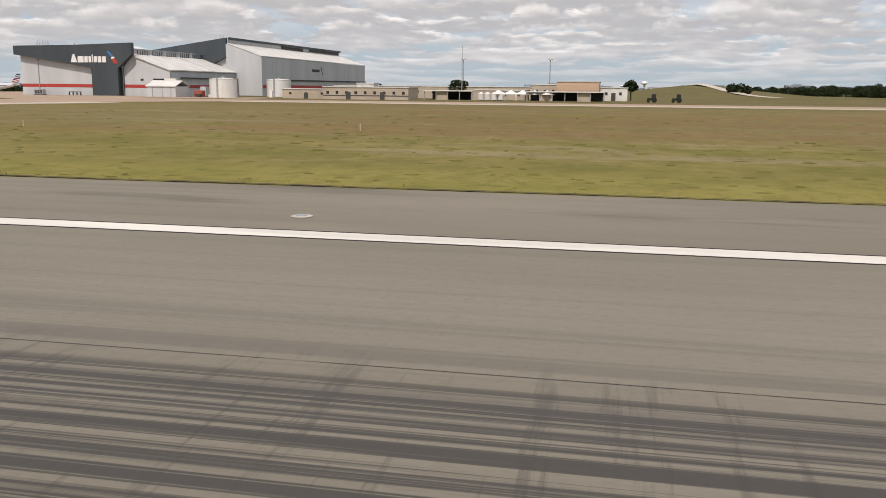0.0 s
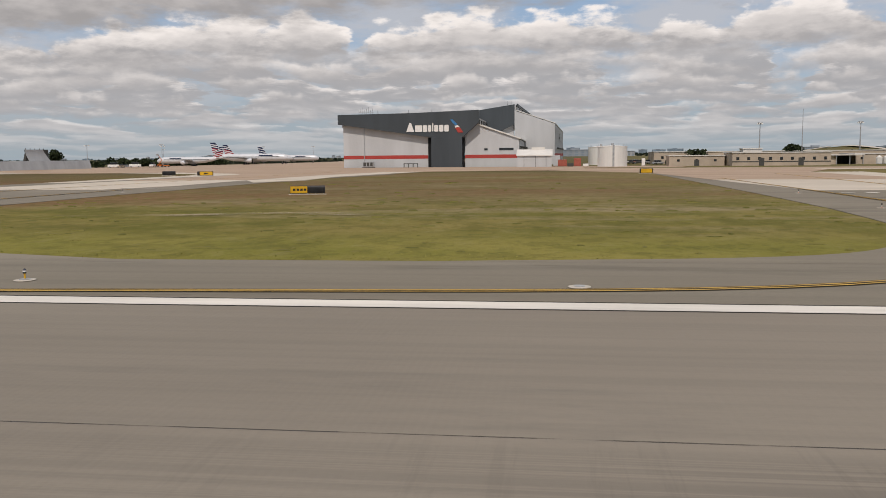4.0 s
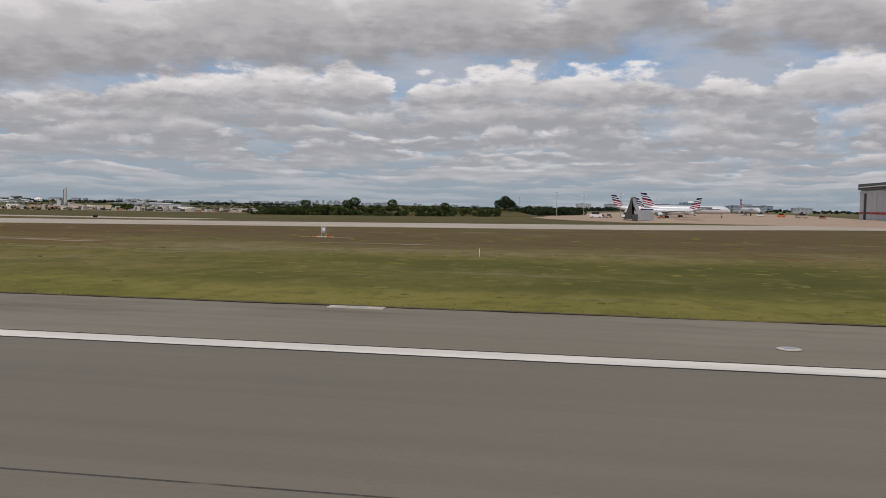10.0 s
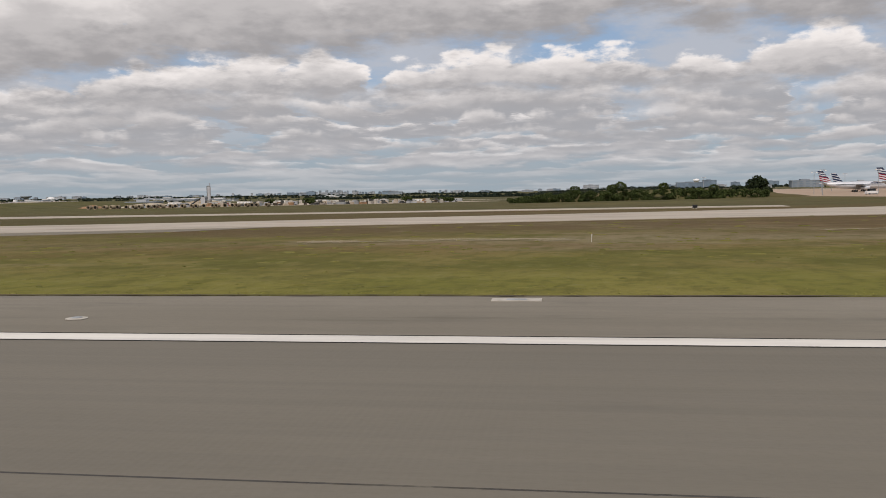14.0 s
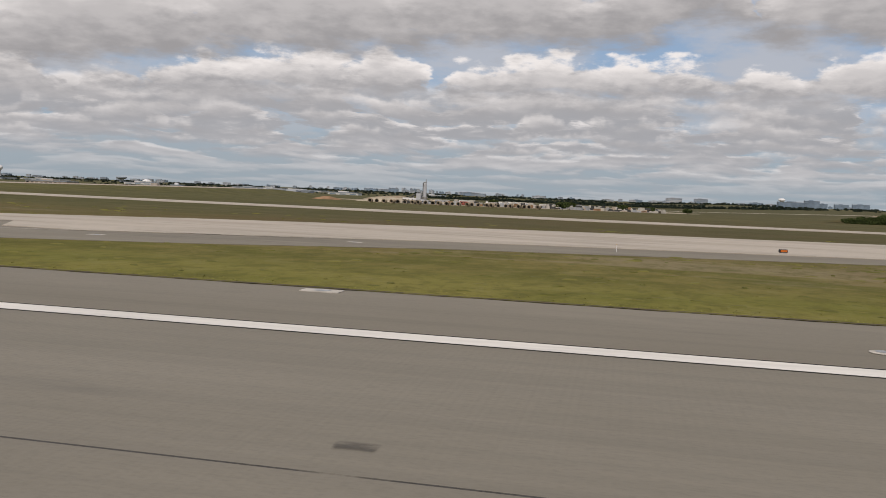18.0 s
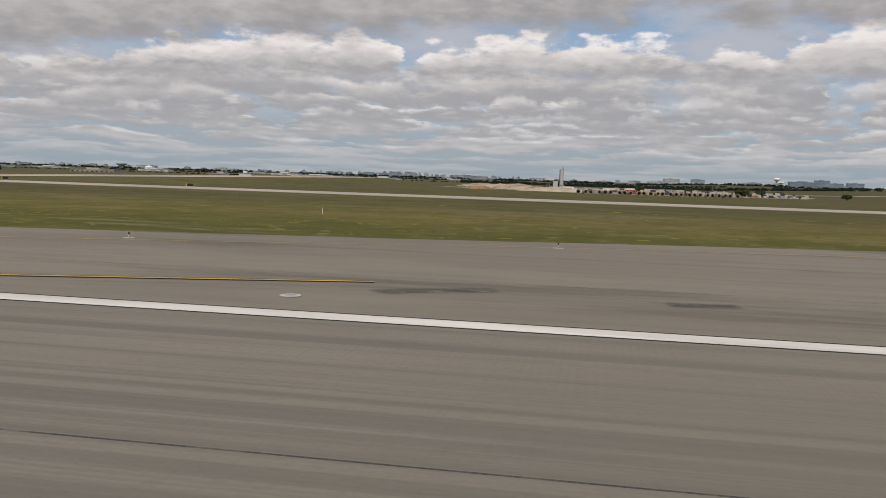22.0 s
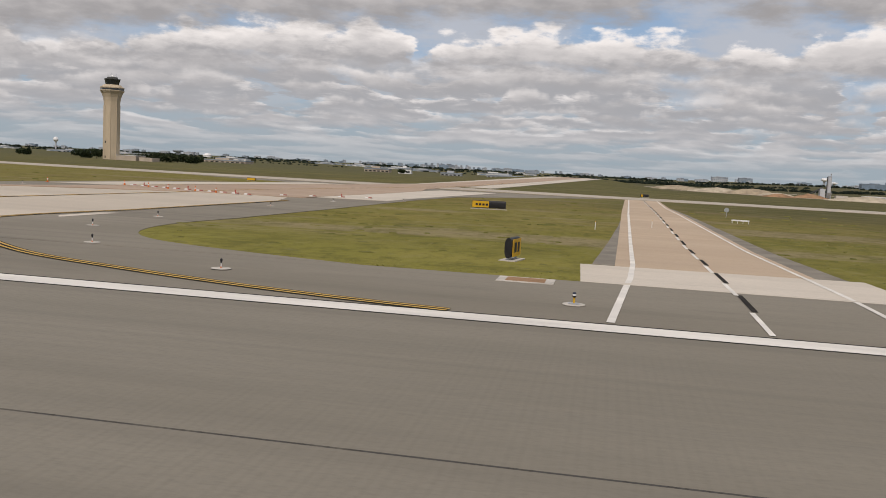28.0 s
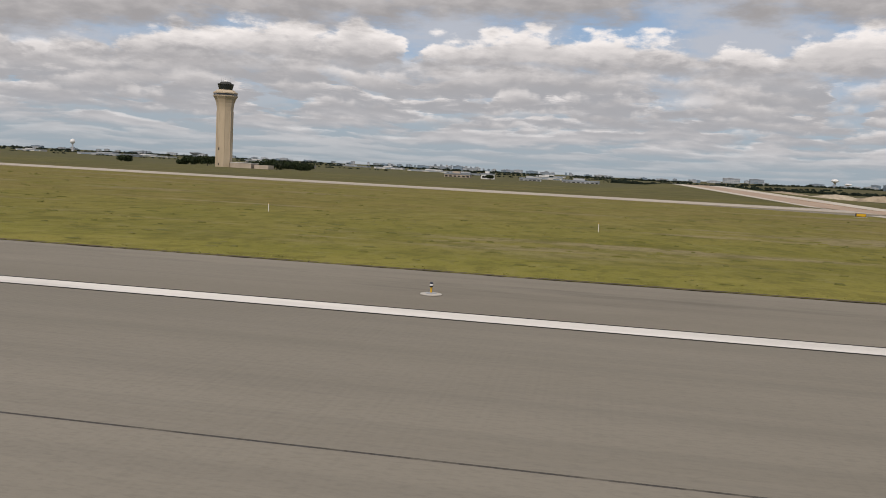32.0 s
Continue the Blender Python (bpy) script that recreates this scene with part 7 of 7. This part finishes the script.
for i, (x, y, rx, ry, hh, m, lab) in enumerate(((-727, 640, 20, 9, 4.0, DIRT, "heap of bare earth"), (-692, 492, 25, 8, 2.6, SAND, "long pale heap of gravel"), (-735, 500, 9, 5, 1.8, RUST, "rust brown heap of earth"), (-706, 560, 11, 7, 2.6, RUST, "rust brown heap of gravel"), (-745, 690, 22, 10, 3.6, SAND, "pale heap of spoil"), (-676, 545, 13, 7, 2.6, SAND, "pale heap of sand"), (-664, 528, 9, 6, 2.0, SAND, "pale heap of gravel"), (-718, 600, 14, 8, 2.2, SAND, "pale heap of spoil"), (-770, 760, 26, 12, 3.5, DIRT, "heap of bare earth"))):
    heap("earth_mound", x, y, rx, ry, hh, m, lab + " in the works yard", "earth heap", 30 + i)
for k in range(150):
    x, y = -680 + random.uniform(0, 150), 0
    y = 470 + (x + 680) * 1.1 + random.uniform(-40, 60)
    w, hh = random.uniform(1.2, 6.0), random.uniform(0.9, 3.4)
    m = random.choice((DARK_WALL, GREY_METAL, FAR_WALL, RUST, CREAM, DARK_WALL, BARK, PAD))
    t = thing("stored_equipment", "stack of stored building equipment in the works yard", "equipment", (x, y, ground(x, y)), random.uniform(0, 180), group="stored equipment")
    part("lower_crate", box(-w / 2, w / 2, -0.9, 0.9, 0, hh * 0.6, 0.05), m, t)
    part("upper_crate", box(-w * 0.35, w * 0.3, -0.7, 0.7, hh * 0.6, hh, 0.05), random.choice((DARK_WALL, PAD, m)), t)
stripe("hill_road", [(137, 490), (128, 530), (116, 590), (104, 645)], 8.0, 0.3, PALE, "pale road climbing a grassy rise")
stripe("hill_road_west", [(62, 640), (78, 642), (92, 646), (104, 650)], 6.0, 0.3, PALE, "pale road over a grassy rise")
sheet("works_yard", [(-700, 470), (-660, 450), (-560, 560), (-500, 720), (-540, 760), (-720, 600)], 0.15, SAND, "bare sandy ground of the works yard", "yard")
sheet("bare_slope", [(-790, 640), (-715, 520), (-700, 560), (-740, 760)], 0.15, DIRT, "bare earth beside the works yard", "earth")

# ---- control tower ----


def control_tower():
    x, y = -1174.2, 562
    t = thing("control_tower", "tall beige concrete control tower with a flared head and dark cab", "control tower", (x, y, ground(x, y)))
    z = -ground(x, y)
    def octa(profile, mat, name, label="", n=8):
        bm = lathe([(r * 0.84, zz) for r, zz in profile], n)
        bmesh.ops.rotate(bm, cent=(0, 0, 0), matrix=Matrix.Rotation(radians(22.5), 3, "Z"), verts=bm.verts[:])
        return part(name, bm, mat, t, label)
    octa([(6.5, 0), (6.5, z + 33)], BEIGE, "shaft")
    octa([(6.5, z + 33), (6.75, z + 36), (7.3, z + 38.6), (8.3, z + 41), (9.5, z + 42.6)], BEIGE, "flare")
    octa([(9.5, z + 42.6), (9.8, z + 43.0), (9.8, z + 43.6)], BEIGE, "gallery_floor")
    octa([(9.45, z + 43.6), (9.45, z + 44.9)], GLASS, "gallery_window", "dark band of gallery windows")
    octa([(9.8, z + 44.9), (9.8, z + 45.6), (8.0, z + 46.4), (7.0, z + 47.3)], BEIGE, "parapet")
    octa([(5.2, z + 47.3), (6.4, z + 51.0)], GLASS, "cab", "dark outward leaning cab windows")
    octa([(6.6, z + 51.0), (6.6, z + 51.5), (4.6, z + 51.7), (4.2, z + 52.6), (3.9, z + 52.8)], DARK_WALL, "cab_roof")
    part("radome", lathe([(1.4, z + 52.8), (1.4, z + 53.3), (0.9, z + 54.0), (0.2, z + 54.3)], 14), WHITE_METAL, t)
    for k in range(5):
        a = k * 1.26
        part("antenna", tube(0.08, 0.05, z + 52.6, z + 55.5, 5, (3.0 * math.cos(a), 3.0 * math.sin(a))), GREY_METAL, t)
    for k in range(8):
        a = radians(22.5 + 45 * k)
        part("corner_rib", box(5.4 * math.cos(a) - 0.22, 5.4 * math.cos(a) + 0.22, 5.4 * math.sin(a) - 0.22, 5.4 * math.sin(a) + 0.22, 0, z + 33), BEIGE, t)
    for zz in (1.0, 11.5):
        part("slot_window", box(-2.2, -1.2, -5.2, -4.95, zz, zz + 1.6), GLASS, t)
    part("base_building", box(7, 22, -5, 8, 0, 3.4), CREAM, t)
    part("base_building", box(24, 34, -4, 6, 0, 2.6), CREAM, t)
    part("base_roof", box(6.8, 22.2, -5.2, 8.2, 3.4, 3.7), ROOF_WHITE, t)


control_tower()


def water_tower(x, y, top, r, label, flared=False):
    g = ground(x, y)
    t = thing("water_tower", label, "water tower", (x, y, g), group="water towers")
    z = top - g
    if flared:
        part("stem", lathe([(r * 0.45, 0), (r * 0.42, z * 0.55)], 16), FAR_WALL, t)
        part("bowl", lathe([(r * 0.5, z * 0.55), (r, z * 0.8), (r, z)], 18), HAZED_GREY, t)
    else:
        part("stem", lathe([(r * 0.5, 0), (r * 0.32, z * 0.2), (r * 0.3, z * 0.6)], 16), FAR_WALL, t)
        part("bowl", lathe([(r * 0.34, z * 0.58), (r * 0.95, z * 0.72), (r, z * 0.82), (r * 0.75, z * 0.95), (r * 0.1, z)], 20), WHITE_METAL, t)


water_tower(51.5, 3700, 19.5, 15, "white bulb-shaped water tower on the horizon")
water_tower(-2496, 2393, 29, 7.5, "white water tower with a thick stem", False)
water_tower(-2200, 2598, 7.5, 17, "grey flared water tower on the horizon", True)
water_tower(150, 4300, 40, 16, "white water tower behind the apron")


def far_building(x, y, w, hgt, mat, label, floors=3, cols=6):
    g = ground(x, y) - 0.5
    t = thing("far_building", label, "building", (x, y, g))
    part("wall", box(-w / 2, w / 2, -w * 0.2, w * 0.2, 0, hgt), mat, t)
    part("roof", box(-w / 2 - 0.5, w / 2 + 0.5, -w * 0.2 - 0.5, w * 0.2 + 0.5, hgt, hgt + 1), HAZED_GREY, t)
    part("roof_box", box(-w * 0.2, w * 0.1, -w * 0.1, w * 0.1, hgt + 1, hgt + 3), mat, t)
    for j in range(floors):
        z0 = hgt * (j + 0.3) / floors
        for k in range(cols):
            # past 1200 m the windows are paler blue too, haze put into colour
            x0 = -w / 2 + w * (k + 0.2) / cols
            part("window", box(x0, x0 + w * 0.6 / cols, -w * 0.2 - 0.3, -w * 0.2, z0, z0 + hgt * 0.35 / floors), BLUE_GLASS if y > 1200 else GLASS, t)


far_building(-1028, 849, 13, 5.0, WHITE_METAL, "white boxy building beyond the taxiways", 1, 2)
far_building(-1060, 862, 26, 3.4, CREAM, "low cream building beyond the taxiways", 1, 6)
far_building(-990, 900, 22, 2.6, FAR_WALL, "low pale building beyond the taxiways", 1, 5)
far_building(-940, 960, 40, 2.6, FAR_WALL, "long low pale shed", 1, 8)
far_building(-1290, 1000, 60, 3.0, CREAM, "long low cream shed", 1, 9)
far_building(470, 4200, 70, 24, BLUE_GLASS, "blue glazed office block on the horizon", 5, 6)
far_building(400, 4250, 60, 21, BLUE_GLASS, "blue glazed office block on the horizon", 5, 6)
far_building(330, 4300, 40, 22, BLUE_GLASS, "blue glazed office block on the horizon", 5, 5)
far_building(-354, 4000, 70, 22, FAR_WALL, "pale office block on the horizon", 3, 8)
far_building(-230, 4100, 60, 20, HAZED_GREY, "grey office block on the horizon", 3, 7)
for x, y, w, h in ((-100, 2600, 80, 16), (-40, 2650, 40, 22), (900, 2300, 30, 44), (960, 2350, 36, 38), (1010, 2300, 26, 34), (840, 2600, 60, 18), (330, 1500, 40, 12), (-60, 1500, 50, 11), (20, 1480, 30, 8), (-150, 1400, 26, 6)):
    far_building(x, y, w, h, random.choice((BLUE_GLASS, HAZED_GREY, FAR_WALL)), "distant office block beyond the apron", 4, 5)
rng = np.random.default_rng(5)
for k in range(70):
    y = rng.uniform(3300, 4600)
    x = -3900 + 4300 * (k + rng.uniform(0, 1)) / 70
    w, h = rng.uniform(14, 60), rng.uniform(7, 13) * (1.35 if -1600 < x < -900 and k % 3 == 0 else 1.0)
    far_building(x, y, w, h, (FAR_WALL, HAZED_GREY, FAR_WALL, BLUE_GLASS)[k % 4], "small far office block in colours paled for haze", 2, 4)
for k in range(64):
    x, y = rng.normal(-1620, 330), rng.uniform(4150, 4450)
    far_building(x, y, rng.uniform(8, 18), rng.uniform(10, 15) + (7 if abs(x + 1600) < 130 and k % 2 else 0), (FAR_WALL, HAZED_GREY, BLUE_GLASS)[k % 3], "office tower of a downtown skyline, its colour paled for haze", 3, 2)
for k in range(12):
    y = rng.uniform(1300, 2200)
    x = -2300 + 1400 * (k + rng.uniform(0, 1)) / 12
    far_building(x, y, rng.uniform(50, 130), rng.uniform(2.5, 4.5), ROOF_WHITE if k % 3 else FAR_WALL, "long low white warehouse in the distance", 1, 3)
t = thing("white_dome", "low white dome on the horizon", "dome", (-2050, 2500, ground(-2050, 2500)))
part("dome", lathe([(13, 0), (13, 6), (11, 9), (6.5, 11.5), (1, 12.4)], 28), WHITE_METAL, t)
part("ring", lathe([(13.3, 5.5), (13.3, 6.2)], 28), FAR_WALL, t)

# ---- grass tufts along the pavement edge ----


def blades(name, xs, ys, hmin, hmax, mat, label, seed):
    rng = np.random.default_rng(seed)
    n = len(xs)
    z = np.array([ground(a, b) for a, b in zip(xs, ys)])
    verts, faces = [], []
    a = rng.uniform(0, 6.28, n)
    h = rng.uniform(hmin, hmax, n)
    w = rng.uniform(0.015, 0.05, n)
    lean = rng.uniform(-0.1, 0.1, (n, 2))
    p = np.stack([xs, ys, z - 0.02], 1)
    d = np.stack([np.cos(a) * w, np.sin(a) * w, np.zeros(n)], 1)
    top = p + np.stack([lean[:, 0], lean[:, 1], h], 1)
    v = np.stack([p - d, p + d, top], 1).reshape(-1, 3)
    me = bpy.data.meshes.new(name)
    me.from_pydata(v.tolist(), [], np.arange(3 * n).reshape(-1, 3).tolist())
    me.materials.append(mat)
    return tagged(new(name, me), label, "grass", kind="stuff")


def on_grass(x, y):
    if y < 25.0 or (x > -40 and y < 26.4):
        return False
    for outline in PAVED:
        inside = False
        for (xa, ya), (xb, yb) in zip(outline, outline[1:] + outline[:1]):
            if (ya > y) != (yb > y) and x < (xb - xa) * (y - ya) / (yb - ya) + xa:
                inside = not inside
        if inside:
            return False
    return True


PAVED = [T1, T2, T3, HS_LOW + HS_HIGH, [(-473, 89.8), (-480, 80), (-526, 65), (-568, 52), (-585, 42), (-592, 38.0), (-595.5, 35.7), (-596.9, 33.8), (-597.5, 30.6), (-597.3, 28.6), (-596.7, 26.7), (-595.9, 25.5), (-594.4, 24.9), (-800, 25), (-760, 28), (-727, 33), (-700, 38.5), (-662, 49.5), (-630, 57), (-614, 66), (-600, 70), (-570, 66), (-526, 72)],
         [(-827, 24), (-817.4, 24), (-817.4, 160), (-827, 160)]]
rng = np.random.default_rng(21)
N = 50000
px = rng.uniform(-1060, 100, N)
py = 25.0 + np.abs(rng.normal(0, 0.9, N)) + (px > -40) * 1.3
keep = [on_grass(a, b) for a, b in zip(px, py)]
blades("grass_tufts", px[keep], py[keep], 0.02, 0.06, BLADE, "ragged grass blades along the pavement edge", 1)
# tussocks scattered over the rough grass
TUSSOCK = leaf_material("tussock", (0.098, 0.096, 0.023), (0.165, 0.148, 0.040))


def tussocks(n, y0, y1, power, seed):
    """Low ragged lumps of coarse grass, drawn out along the mowing."""
    rng = np.random.default_rng(seed)
    cx = rng.uniform(-1060, 110, n)
    cy = y0 + (y1 - y0) * rng.uniform(size=n) ** power
    ok = np.array([on_grass(a, b) for a, b in zip(cx, cy)])
    cx, cy = cx[ok], cy[ok]
    n = len(cx)
    z = np.array([ground(a, b) for a, b in zip(cx, cy)])
    grow = (cy / 40.0) ** 0.5
    rx, ry, h = rng.uniform(0.12, 0.55, n) * grow, rng.uniform(0.1, 0.3, n) * grow, rng.uniform(0.015, 0.06, n) * grow
    k = 7
    ang = np.arange(k) * 2 * math.pi / k
    wob = rng.uniform(0.6, 1.3, (n, k))
    rim = np.stack([cx[:, None] + rx[:, None] * np.cos(ang) * wob, cy[:, None] + ry[:, None] * np.sin(ang) * wob, np.repeat((z - 0.02)[:, None], k, 1)], 2)
    mid = np.stack([cx[:, None] + 0.55 * rx[:, None] * np.cos(ang), cy[:, None] + 0.55 * ry[:, None] * np.sin(ang), (z + h)[:, None] * np.ones((1, k)) + rng.uniform(-0.01, 0.01, (n, k))], 2)
    v = np.concatenate([rim, mid], 1).reshape(-1, 3)
    i = np.arange(k)
    j = (i + 1) % k
    side = np.stack([i, j, j + k, i + k], 1)
    faces = []
    for m in range(n):
        faces += (side + m * 2 * k).tolist()
        faces.append((i + k + m * 2 * k).tolist())
    me = bpy.data.meshes.new("grass_tussocks")
    me.from_pydata(v.tolist(), [], faces)
    me.materials.append(TUSSOCK)
    tagged(new("grass_tussocks", me), "low tussocks of coarse green and straw-coloured grass", "grass", kind="stuff")


tussocks(5000, 27, 60, 1.2, 2)
tussocks(2000, 40, 110, 1.0, 3)
